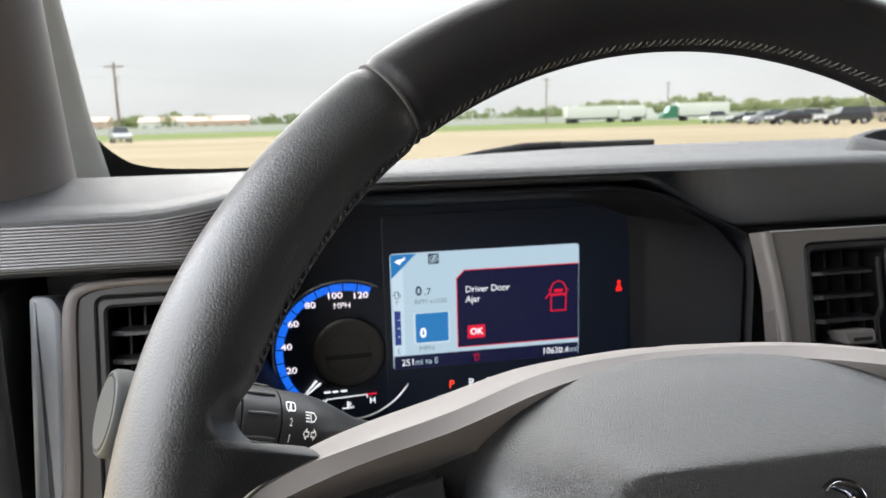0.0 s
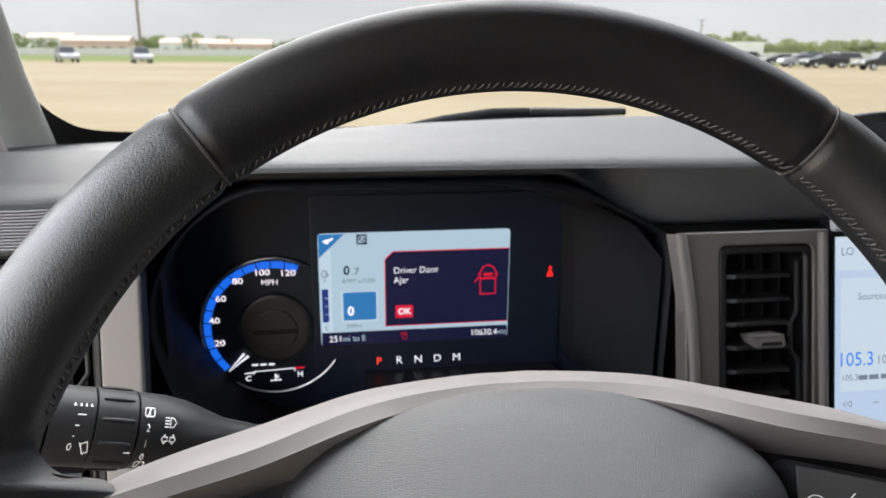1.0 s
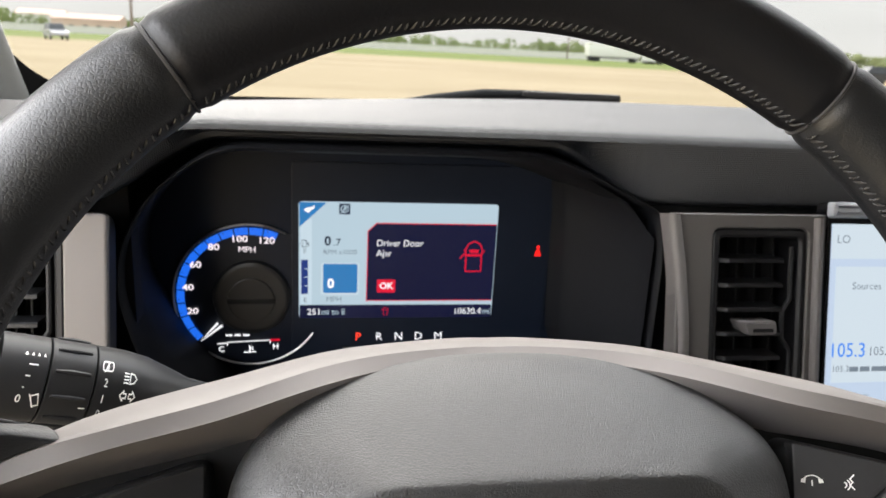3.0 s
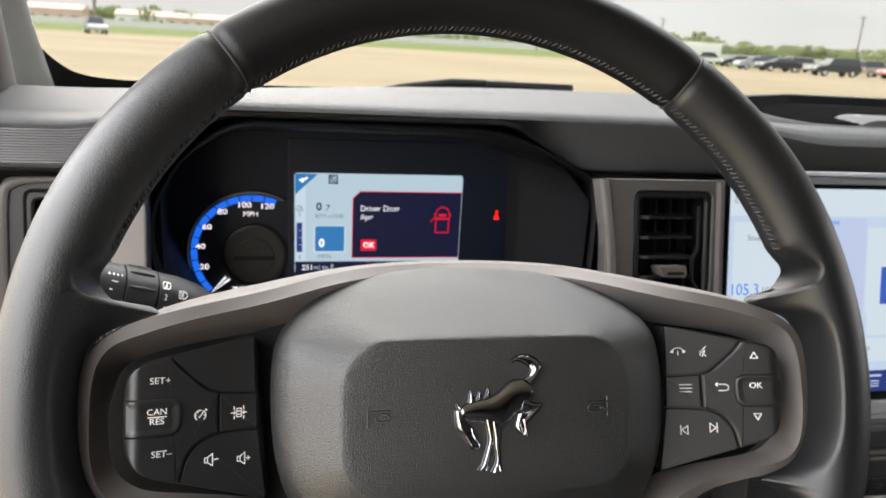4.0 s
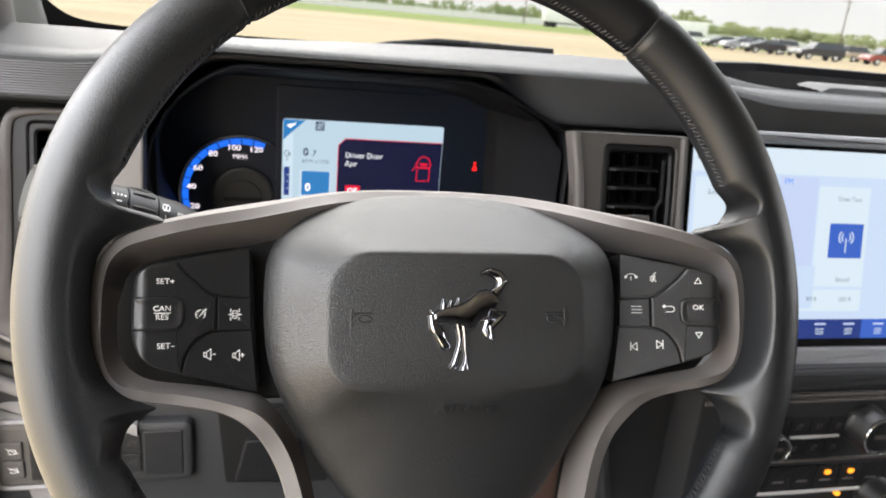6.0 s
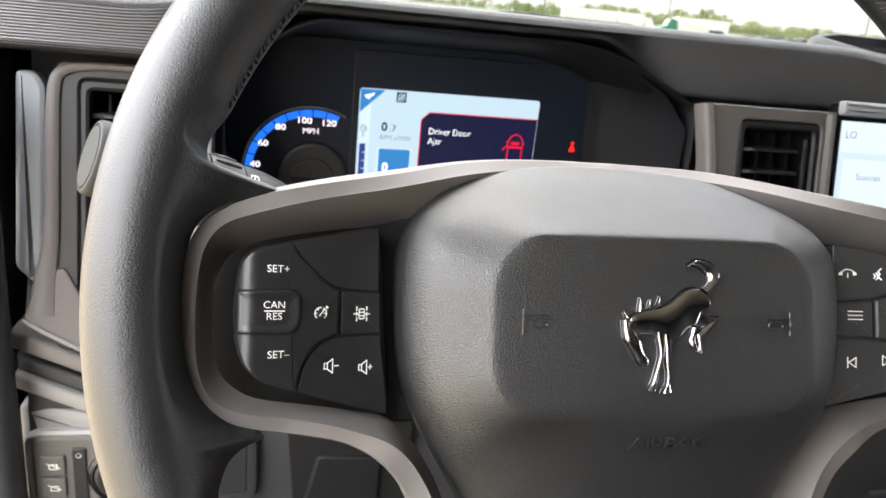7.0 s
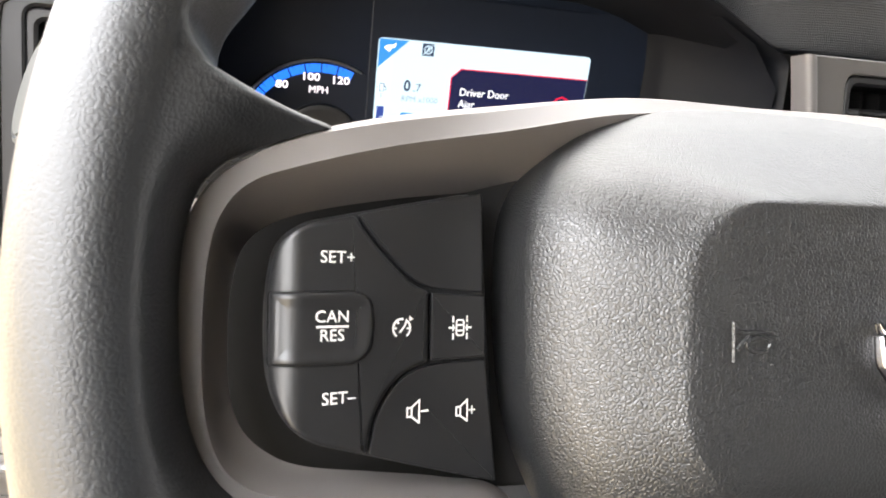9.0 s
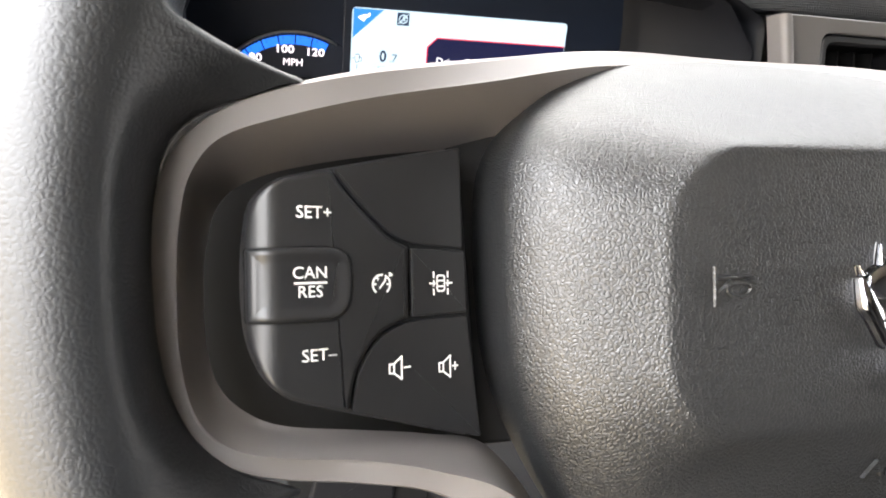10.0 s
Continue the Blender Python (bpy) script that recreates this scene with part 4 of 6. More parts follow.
# ---- dashboard ----
def glass_edge(x):
    """How far forward the foot of the windscreen lies."""
    return 0.605 - 0.30 * (x - 0.37) ** 2 if x < 0.37 else 0.605 - 0.22 * (x - 0.37) ** 2


def lip_bottom(x):
    """Height of the pad's lower front edge: high over the instrument opening, low at either side."""
    if x < -0.12:
        return 1.3545 - 0.0325 * step(-0.125, -0.195, x)
    return 1.3545 - 0.0345 * step(0.075, 0.150, x)


def lip_front(x):
    return 0.247 - 0.030 * step(-0.12, -0.21, x) - 0.006 * step(0.08, 0.2, x)


bm = bmesh.new()
rings = []
xs = list(np.linspace(-0.345, -0.296, 6)) + list(np.linspace(-0.294, 0.34, 80)) + list(np.linspace(0.36, 1.05, 30))
for x in xs:
    yf, zb, yb = lip_front(x), lip_bottom(x), glass_edge(x)
    right = step(0.26, 0.36, x)
    top = 1.3655 - 0.0065 * right - 0.013 * step(-0.13, -0.235, x)
    e = 1 + 0.9 * right
    ze = 1.3625 - 0.0095 * step(0.2, -0.28, x)
    prof = [(yb + 0.02, ze - 0.012), (yb, ze - 0.001), (yb - 0.03, ze + 0.0005), (yb - 0.10 * (yb - yf) / 0.3, ze + 0.0015)]
    under = 0.012 - 0.017 * step(-0.14, -0.20, x)
    prof += [(yf + (0.11 if yb - yf > 0.2 else 0.06), 1.3645 - 0.0075 * right), (yf + 0.05, top), (yf + 0.014 * e, top - 0.0002), (yf + 0.006 * e, top - 0.0010 * e), (yf + 0.0018 * e, top - 0.0030 * e)]
    prof += [(yf + 0.0004, top - 0.0058 * e), (yf + under, zb + 0.003), (yf + under + 0.001, zb), (yf + under + 0.006, zb - 0.0025), (yf + 0.06, zb - 0.004), (yf + 0.13, zb - 0.006), (yf + 0.14, 1.30), (yb + 0.02, 1.30)]
    rings.append([(x, y, z) for y, z in prof])
loft(bm, rings, cap0=True, cap1=True)
pad_ob = tagged(part("dashboard_pad", bm, M_DASH, sharp=45), "charcoal dashboard pad with fine woven grain", "dashboard", kind="structure")

# fine ribs moulded into the pad's end by the door, coloured lighter to imitate door light
for k in range(13):
    bm = bmesh.new()
    path = []
    for x in np.linspace(-0.344, -0.178, 20):
        zb = lip_bottom(x)
        zt = 1.3655 - 0.013 * step(-0.13, -0.235, x) - 0.0058
        f = (k + 0.5) / 13
        yy = lip_front(x) + 0.0004 + (0.012 - 0.017 * step(-0.14, -0.20, x)) * f
        path.append((x, yy, zt + (zb + 0.003 - zt) * f))
    tube(bm, path, 0.00085, seg=6)
    part("rib", bm, M_LIT_RIB, pad_ob)

# fascia panel: flat, leaning back; x to the right, y up it, z towards the driver
FASCIA = pose(0, 0.226, 1.312, 77.6)


def fascia_thing(name, label, category, group="", kind=""):
    return thing(name, label, category, FASCIA, group, kind)


fascia = fascia_thing("fascia", "satin silver and black dashboard fascia", "fascia", kind="structure")
# silver surround right of the instruments, with the vent opening
part("fascia_panel", frame_plate(rect(0.1540, -0.1650, 0.2560, 0.0080, 0.002), rect(0.1775, -0.1250, 0.2440, -0.0010, 0.0065), -0.014, 0.0, 0.0008), M_GREY_TRIM, fascia, "warm grey painted fascia panel")
bm = bmesh.new()
edge = catmull([(0.1500, 0.0075), (0.1530, -0.012), (0.1570, -0.045), (0.1590, -0.085), (0.1570, -0.120), (0.148, -0.150), (0.126, -0.160)], 6)
loft(bm, [[(p[0] - 0.0030, p[1], -0.012) for p in edge], [(p[0] - 0.0028, p[1], -0.002) for p in edge], [(p[0] - 0.0022, p[1], 0.0012) for p in edge], [(p[0] - 0.0002, p[1], 0.0026) for p in edge], [(p[0] + 0.0030, p[1], 0.0024) for p in edge], [(p[0] + 0.0048, p[1], 0.0002) for p in edge]], closed=False)
part("edge_strip", bm, M_SATIN, fascia, "satin silver edge strip", sharp=50)
bm = bmesh.new()
tube(bm, [(0.2495, 0.006, 0.001), (0.2500, -0.05, 0.001), (0.2512, -0.13, 0.001)], [0.0030, 0.0030, 0.0030], seg=10)
part("edge_strip", bm, M_SATIN, fascia, "satin silver edge strip")
# left surround
part("fascia_panel", frame_plate(rounded([(-0.2700, -0.1700), (-0.1800, -0.1700), (-0.1800, 0.0030), (-0.2700, 0.0030)], 0.010), rounded([(-0.2555, -0.150), (-0.2035, -0.150), (-0.2035, -0.0070), (-0.2555, -0.0070)], 0.006), -0.014, 0.0, 0.0012), M_VENT, fascia, "black vent surround")
part("inner_panel", plate(rounded([(-0.2025, -0.1690), (-0.1800, -0.1690), (-0.1800, 0.0022), (-0.2025, 0.0022)], 0.003), -0.002, 0.0035, 0.0012), M_SATIN, fascia, "satin silver panel beside the instruments")
bm = bmesh.new()
# centre line and half width of the strip that rounds the vent and widens towards its foot
edge = catmull([(-0.2050, 0.0004, 0.0022), (-0.2450, 0.0002, 0.0024), (-0.2625, -0.0030, 0.0032), (-0.2684, -0.0130, 0.0040), (-0.2696, -0.0500, 0.0044), (-0.2700, -0.0900, 0.0046), (-0.2712, -0.1100, 0.0052), (-0.2738, -0.1280, 0.0066), (-0.2760, -0.1480, 0.0085)], 6)
rows = [[] for k in range(8)]
for k, p in enumerate(edge):
    a, b = edge[max(k - 1, 0)], edge[min(k + 1, len(edge) - 1)]
    run = Vector((b[0] - a[0], b[1] - a[1])).normalized()
    for row, (f, h) in zip(rows, ((-1, -0.010), (-1, 0.0004), (-0.82, 0.0018), (-0.3, 0.0026), (0.3, 0.0026), (0.82, 0.0018), (1, 0.0004), (1, -0.010))):
        row.append((p[0] - run.y * p[2] * f, p[1] + run.x * p[2] * f, h))
loft(bm, rows, closed=False)
part("edge_strip", bm, M_COVER, fascia, "rounded warm grey edge strip")
bm = plate(rounded([(-0.2862, -0.1512), (-0.2795, -0.1290), (-0.2640, -0.1180), (-0.2590, -0.1260), (-0.2540, -0.1370), (-0.2400, -0.1480), (-0.2050, -0.1520), (-0.2050, -0.1930), (-0.2350, -0.1790), (-0.2595, -0.1660)], [0.003, 0.004, 0.004, 0.006, 0.008, 0.01, 0.002, 0.002, 0.004, 0.004]), -0.006, 0.0016, 0.0012)
part("corner_plate", bm, M_COVER, fascia, "warm grey corner plate below the vent")
bm = bmesh.new()
tube(bm, [(-0.2862, -0.1512, 0.001), (-0.2735, -0.1588, 0.0016), (-0.2595, -0.1662, 0.0016), (-0.2350, -0.1792, 0.0016), (-0.2050, -0.1932, 0.001)], 0.0017, seg=8)
part("lower_lip", bm, M_SATIN, fascia, "bright lower lip")
bm = plate(rounded([(-0.2915, -0.1200), (-0.2805, -0.1300), (-0.2742, -0.1120), (-0.2736, -0.0120), (-0.2790, -0.0040), (-0.2905, -0.0040)], [0.004, 0.003, 0.003, 0.004, 0.004, 0.004]), -0.03, -0.0015, 0.003)
part("side_panel", bm, M_SIDE, fascia, "cool grey end panel")
# shadowed backs so that no daylight leaks through the fascia
bm = bmesh.new()
box(bm, -0.292, 0.262, 0.98, -0.178, 0.28, 1.35)
box(bm, 0.150, 0.262, 0.95, 1.05, 0.28, 1.35)
tagged(part("dash_core", bm, M_GAP, smooth=False), "black unseen core of the dashboard", "dash core", kind="structure")


def air_vent(x0, x1, y0, y1, slats, group, knob, label):
    v = fascia_thing("air_vent", label, "air vent", group)
    part("vent_frame", frame_plate(rect(x0, y0, x1, y1, 0.006), rect(x0 + 0.0055, y0 + 0.005, x1 - 0.0055, y1 - 0.006, 0.004), -0.030, -0.0008, 0.0016), M_VENT, v, "black vent frame")
    bm = bmesh.new()
    box(bm, x0 + 0.002, y0 + 0.002, -0.034, x1 - 0.002, y1 - 0.002, -0.030)
    part("vent_back", bm, M_GAP, v)
    for i in range(4):
        x = x0 + 0.014 + (x1 - x0 - 0.028) * i / 3
        bm = bmesh.new()
        box(bm, x - 0.0007, y0 + 0.006, -0.028, x + 0.0007, y1 - 0.007, -0.016, 0.0003)
        part("inner_vane", bm, M_GAP, v)
    for k in range(slats):
        y = y1 - 0.018 - 0.0158 * k
        if y < y0 + 0.008:
            break
        bm = bmesh.new()
        P = [(-0.0006, -0.018), (0.0006, -0.018), (0.0016, -0.004), (0.0009, -0.0030), (-0.0009, -0.0030), (-0.0011, -0.0045)]
        cut = 0.006
        rings = [[(x, y + a + (b + 0.018) * -0.22, b if not near else min(b, -0.0075)) for a, b in P] for x, near in ((x0 + 0.006, True), (x0 + 0.0075, True), (x0 + 0.0075 + cut, False), (x1 - 0.0155, False), (x1 - 0.0150, False))]
        loft(bm, rings, cap0=True, cap1=True)
        part("slat", bm, M_VENT, v, sharp=30)
    # stepped inner rail
    bm = bmesh.new()
    xr = x1 - 0.0098
    ym = knob[1]
    path = [(xr + 0.0008, y1 - 0.012), (xr + 0.0008, ym + 0.017), (xr - 0.0042, ym + 0.010), (xr - 0.0042, ym - 0.008), (xr + 0.0022, ym - 0.016), (xr + 0.0022, y0 + 0.006)]
    tube(bm, [(a, b, -0.0045) for a, b in path], 0.0017, seg=8)
    part("inner_rail", bm, M_VENT, v)
    cx, cy = knob
    bm = bmesh.new()
    outer = rounded([(cx - 0.0125, cy + 0.0038), (cx + 0.0105, cy + 0.0042), (cx + 0.0115, cy - 0.0015), (cx + 0.0105, cy - 0.0048), (cx - 0.0080, cy - 0.0048)], 0.0012, 3)
    plate(outer, -0.012, 0.0040, 0.0012, bm=bm)
    k2 = part("vent_knob", bm, M_SATIN, v, "satin silver vent knob")
    part("knob_slot", plate(rect(cx - 0.0055, cy - 0.0030, cx + 0.0085, cy - 0.0006, 0.0006), 0.0036, 0.0043, 0.0001), M_GAP, k2)
    return v


air_vent(0.1775, 0.2440, -0.1250, -0.0010, 7, "dashboard vents", (0.2105, -0.0640), "black air vent with slats and a silver knob")
air_vent(-0.2560, -0.2030, -0.1500, -0.0070, 8, "dashboard vents", (-0.2290, -0.0800), "black air vent with slats beside the door")

# ---- instrument cluster: x to the right, y the height, z towards the driver ----
CLUSTER = pose(0.0033, 0.339, -0.0039, 90)
cluster = thing("instrument_cluster", "dark instrument cluster with blue speed scale and lit display", "instrument cluster", CLUSTER)
opening = rounded([(-0.128, 1.3525), (0.078, 1.3525), (0.1490, 1.3170), (0.1530, 1.285), (0.1530, 1.195), (0.130, 1.150), (-0.130, 1.150), (-0.172, 1.205), (-0.1870, 1.262), (-0.1830, 1.295), (-0.1640, 1.326)],
                  [0.020, 0.030, 0.006, 0.01, 0.02, 0.02, 0.02, 0.03, 0.02, 0.015, 0.02], 6)
back = rounded([(-0.140, 1.3380), (0.062, 1.3380), (0.135, 1.310), (0.1420, 1.285), (0.1420, 1.190), (0.120, 1.160), (-0.120, 1.160), (-0.166, 1.200), (-0.1900, 1.262), (-0.1870, 1.295), (-0.1660, 1.322)],
               [0.020, 0.030, 0.01, 0.01, 0.02, 0.02, 0.02, 0.03, 0.02, 0.015, 0.02], 6)
bm = bmesh.new()
mid = [(np.array(a) + np.array(b)) / 2 for a, b in zip(opening, back)]
loft(bm, [at_height(inset(opening, -0.0022), 0.060), at_height(inset(opening, -0.0020), 0.0900), at_height(inset(opening, -0.0010), 0.0925), at_height(opening, 0.0915), at_height(mid, 0.05), at_height(back, 0.0)], cap1=False)
part("housing", bm, M_HOUSING, cluster, "black cluster hood", sharp=50)
part("face", plate(back, -0.004, -0.0008, 0.0), M_NAVY, cluster, "navy black cluster face")
glassy = rounded([(-0.0900, 1.172), (0.1055, 1.172), (0.1055, 1.332), (-0.0900, 1.332)], 0.004)
part("display_panel", plate(glassy, -0.001, 0.0008, 0.0004), M_PANEL, cluster, "smooth black display panel")
# wall that rises beside the panel towards the opening, with a foot along its lower edge
bm = bmesh.new()
rows = []
for h, out in ((1.338, -0.006), (1.325, -0.003), (1.300, 0.0), (1.262, 0.001), (1.225, 0.002), (1.205, 0.003), (1.196, 0.006), (1.188, 0.014), (1.180, 0.030)):
    rows.append([(min(x + out * k, 0.148 - 2.0 * max(h - 1.314, 0)), h, z) for x, z, k in ((0.1050, 0.0004, 1), (0.1062, 0.0020, 1), (0.1098, 0.0130, 1), (0.1120, 0.0180, 1), (0.1150, 0.0215, 1), (0.1300, 0.0500, 0.6), (0.1450, 0.0780, 0.2), (0.1510, 0.0890, 0))])
loft(bm, rows, closed=False)
part("side_wall", bm, M_HOUSING, cluster, "charcoal wall beside the display", sharp=50)
bm = bmesh.new()
loft(bm, [[(x, 1.1895 - 0.10 * z, z + 0.001) for z in (0.0, 0.012, 0.030)] for x in np.linspace(-0.052, 0.102, 6)], closed=False)
part("shelf", bm, M_SHELF, cluster, "satin black shelf under the gear letters")

DX, DY = -0.1200, 1.2310
dial = part("dial", plate(arc(DX, DY, 0.0555, 0, 360, 64)[:-1], -0.001, 0.0004, 0.0003), M_PANEL, cluster, "black round speed dial")
bm = bmesh.new()
tube(bm, [(x, y, 0.0022) for x, y in arc(DX, DY, 0.0543, 62, 327, 72)], [0.0003] + [0.0009] * 71 + [0.0003], seg=8)
part("chrome_ring", bm, M_RING, dial, "thin chrome ring")
for i in range(13):
    a0 = 222 - i * (222 - 66) / 13
    a1 = a0 - (222 - 66) / 13 + 0.9
    part("scale_segment", sector(DX, DY, 0.0466, 0.0522, a0, a1, 0.0019, 6), E_SCALE, dial, smooth=False)
ticks = []
for i in range(26):
    a = radians(222 - (i + 0.5) * (222 - 66) / 26)
    r0 = 0.0512 if i % 2 else 0.0502
    ticks.append([(DX + r0 * math.cos(a), DY + r0 * math.sin(a)), (DX + 0.0523 * math.cos(a), DY + 0.0523 * math.sin(a))])
tagged(part("scale_ticks", stroke(ticks, 0.00025, 0.0021), M_PANEL, dial, "fine dark scale ticks", smooth=False), kind="stuff")
for txt, x, y in (("20", -0.1612, 1.2193), ("40", -0.1638, 1.2376), ("60", -0.1580, 1.2548), ("80", -0.1449, 1.2682), ("100", -0.1270, 1.2743), ("120", -0.1080, 1.2733)):
    lettering(txt, 0.0046, x, y, 0.0020, E_PINKWHITE, dial, "number", stretch=1.22, bold=0.0001)
lettering("MPH", 0.0044, -0.1217, 1.2664, 0.0020, E_PINKWHITE, dial, "word")
hub = part("dial_hub", plate(arc(DX + 0.001, DY - 0.001, 0.0280, 0, 360, 48)[:-1], 0.0005, 0.0052, 0.0030), M_HUB, dial, "raised satin black hub")
part("hub_disc", plate(arc(DX + 0.001, DY - 0.002, 0.0168, 0, 360, 40)[:-1], 0.0048, 0.0064, 0.0008), M_HUB, hub)
bm = bmesh.new()
box(bm, DX - 0.0162, DY - 0.0046, 0.0060, DX + 0.0182, DY - 0.0008, 0.0067, 0.0003)
part("hub_bar", bm, M_HOUSING, hub)
bm = bmesh.new()
plate([(-0.1560, 1.1968), (-0.1430, 1.2098), (-0.1442, 1.2110)], 0.0030, 0.0042, 0.0002, bm=bm)
plate([(-0.1560, 1.1962), (-0.1400, 1.2078), (-0.1412, 1.2090)], 0.0030, 0.0042, 0.0002, bm=bm)
part("needle", bm, E_WHITE, dial, "white needle resting at zero")
part("scale_dashes", fill([rect(-0.1385 + 0.0062 * k, 1.1994, -0.1337 + 0.0062 * k, 1.2008) for k in range(3)], 0.0020), E_WHITE, dial, smooth=False)
lettering("C", 0.0044, -0.1417, 1.1888, 0.0020, E_WHITE, dial, "letter", bold=0.0001)
lettering("H", 0.0044, -0.1022, 1.1905, 0.0020, E_WHITE, dial, "letter", bold=0.0001)
part("temperature_scale", stroke([[(-0.1442, 1.1932), (-0.1380, 1.1938)], [(-0.1375, 1.1920), (-0.1370, 1.1945), (-0.1062, 1.1958), (-0.1062, 1.1935)]], 0.0008, 0.0020), E_WHITE, dial, smooth=False)
part("hot_mark", stroke([[(-0.1060, 1.1959), (-0.0995, 1.1960)]], 0.0013, 0.0021), E_RED, dial, smooth=False)
part("temperature_sign", stroke([[(-0.1252, 1.1862), (-0.1170, 1.1866)], [(-0.1212, 1.1860), (-0.1212, 1.1915)], [(-0.1206, 1.1900), (-0.1190, 1.1902)], [(-0.1206, 1.1885), (-0.1190, 1.1887)]], 0.0009, 0.0020), E_WHITE, dial, smooth=False)

# lit display
SX0, SX1, SY0, SY1 = -0.0850, 0.0632, 1.2130, 1.3030
display = part("display", plate(rect(SX0, SY0, SX1, SY1, 0.003), 0.0006, 0.0012, 0.0), E_SCREEN, cluster, "lit pale blue display with a dark message", smooth=False)
D = display


def shape_on(name, polys, h, mat):
    return part(name, fill(polys, h), mat, D, smooth=False)


shape_on("bottom_bar", [rect(SX0 + 0.0006, SY0, SX1 - 0.0006, 1.2236, 0.001)], 0.0016, E_NAVY)
shape_on("left_column", [rect(SX0 + 0.0012, 1.2242, -0.0755, 1.2905)], 0.0016, E_PANEL)
shape_on("corner_flag", [[(SX0 + 0.0006, SY1 - 0.0006), (-0.0650, SY1 - 0.0006), (SX0 + 0.0006, 1.2840)]], 0.0017, E_BLUE)
shape_on("flag_badge", [[(-0.0815, 1.2970), (-0.0790, 1.2985), (-0.0755, 1.2990), (-0.0735, 1.3005), (-0.0738, 1.2980), (-0.0765, 1.2965), (-0.0775, 1.2945), (-0.0795, 1.2955)]], 0.0020, E_WHITE)
shape_on("stop_sign_plate", [rect(-0.0560, 1.2938, -0.0480, 1.3018)], 0.0017, E_INK)
part("stop_sign", stroke([arc(-0.0520, 1.2978, 0.0026, 30, 390, 14), [(-0.0550, 1.2948), (-0.0490, 1.3008)], [(-0.0528, 1.2962), (-0.0518, 1.2995), (-0.0510, 1.2965)]], 0.0006, 0.0020), E_SCREEN, D, smooth=False)
lettering("0", 0.0068, -0.0640, 1.2733, 0.0018, E_INK, D, "number", bold=0.0003, stretch=0.95)
lettering(".7", 0.0052, -0.0572, 1.2725, 0.0018, E_INK, D, "number")
lettering("RPM x1000", 0.0037, -0.0549, 1.2650, 0.0018, E_GREYTEXT, D, "word")
shape_on("speed_tile_shadow", [rect(-0.0688, 1.2316, -0.0405, 1.2568, 0.002)], 0.0016, E_PANEL)
shape_on("speed_tile", [rect(-0.0672, 1.2332, -0.0418, 1.2560, 0.0016)], 0.0018, E_BLUE)
lettering("0", 0.0070, -0.0615, 1.2405, 0.0022, E_WHITE, D, "number", bold=0.0004, stretch=0.95)
lettering("MPH", 0.0040, -0.0590, 1.2280, 0.0018, E_GREYTEXT, D, "word")
lettering("F", 0.0038, -0.0805, 1.2655, 0.0020, E_GREYTEXT, D, "letter")
lettering("E", 0.0038, -0.0803, 1.2275, 0.0020, E_GREYTEXT, D, "letter")
shape_on("fuel_bar", [rect(-0.0832, 1.2325, -0.0783, 1.2592)], 0.0018, E_TOUCHNAV)
part("fuel_ticks", stroke([[(-0.0808, 1.2390 + 0.0066 * k), (-0.0783, 1.2390 + 0.0066 * k)] for k in range(3)] + [[(-0.0838, 1.2602), (-0.0783, 1.2602)]], 0.0005, 0.0021), E_PANEL, D, smooth=False)
part("fuel_sign", stroke([list(rect(-0.0822, 1.2690, -0.0795, 1.2740)) + [np.array((-0.0822, 1.2690))], [(-0.0795, 1.2725), (-0.0780, 1.2720), (-0.0780, 1.2695)], [(-0.0838, 1.2715), (-0.0832, 1.2715)]], 0.0005, 0.0020), E_INK, D, smooth=False)
msg = [(-0.0350, 1.2268), (SX1 - 0.0006, 1.2268), (SX1 - 0.0006, 1.2878), (-0.0285, 1.2878), (-0.0350, 1.2815)]
shape_on("message_edge", [msg], 0.0018, E_RED)
shape_on("message_box", [[(-0.0344, 1.2275), (SX1 - 0.0006, 1.2275), (SX1 - 0.0006, 1.2872), (-0.0283, 1.2872), (-0.0344, 1.2812)]], 0.0021, E_NAVY)
lettering("Driver Door", 0.0050, -0.0282, 1.2723, 0.0025, E_WHITE, D, "message_word", align="LEFT", stretch=0.93)
lettering("Ajar", 0.0050, -0.0282, 1.2645, 0.0025, E_WHITE, D, "message_word", align="LEFT", stretch=0.93)
shape_on("ok_button", [rect(-0.0270, 1.2337, -0.0132, 1.2440, 0.0008)], 0.0024, E_RED)
lettering("OK", 0.0047, -0.0201, 1.2389, 0.0028, E_WHITE, D, "message_word", bold=0.0002)
hood = [(0.0395, 1.2640), (0.0398, 1.2690), (0.0420, 1.2728), (0.0460, 1.2745), (0.0500, 1.2728), (0.0522, 1.2690), (0.0525, 1.2640)]
bodyl = rect(0.0400, 1.2508, 0.0520, 1.2632)
part("car_sign", stroke([hood, [(0.0395, 1.2640), (0.0525, 1.2640)], list(bodyl) + [bodyl[0]], [(0.0395, 1.2655), (0.0355, 1.2610)], [(0.0525, 1.2668), (0.0538, 1.2668)], [(0.0395, 1.2675), (0.0383, 1.2675)]], 0.0009, 0.0025), E_RED, D, smooth=False)
shape_on("car_sign_window", [rounded([(0.0428, 1.2655), (0.0492, 1.2655), (0.0500, 1.2680), (0.0420, 1.2680)], 0.0006, 2)], 0.0026, E_RED)
lettering("251", 0.0049, -0.0790, 1.2180, 0.0020, E_WHITE, D, "number", align="LEFT")
lettering("mi to E", 0.0046, -0.0685, 1.2180, 0.0020, E_SCREEN, D, "word", align="LEFT", stretch=0.92)
lettering("10630.4", 0.0049, 0.0548, 1.2180, 0.0020, E_WHITE, D, "number", align="RIGHT", stretch=0.97)
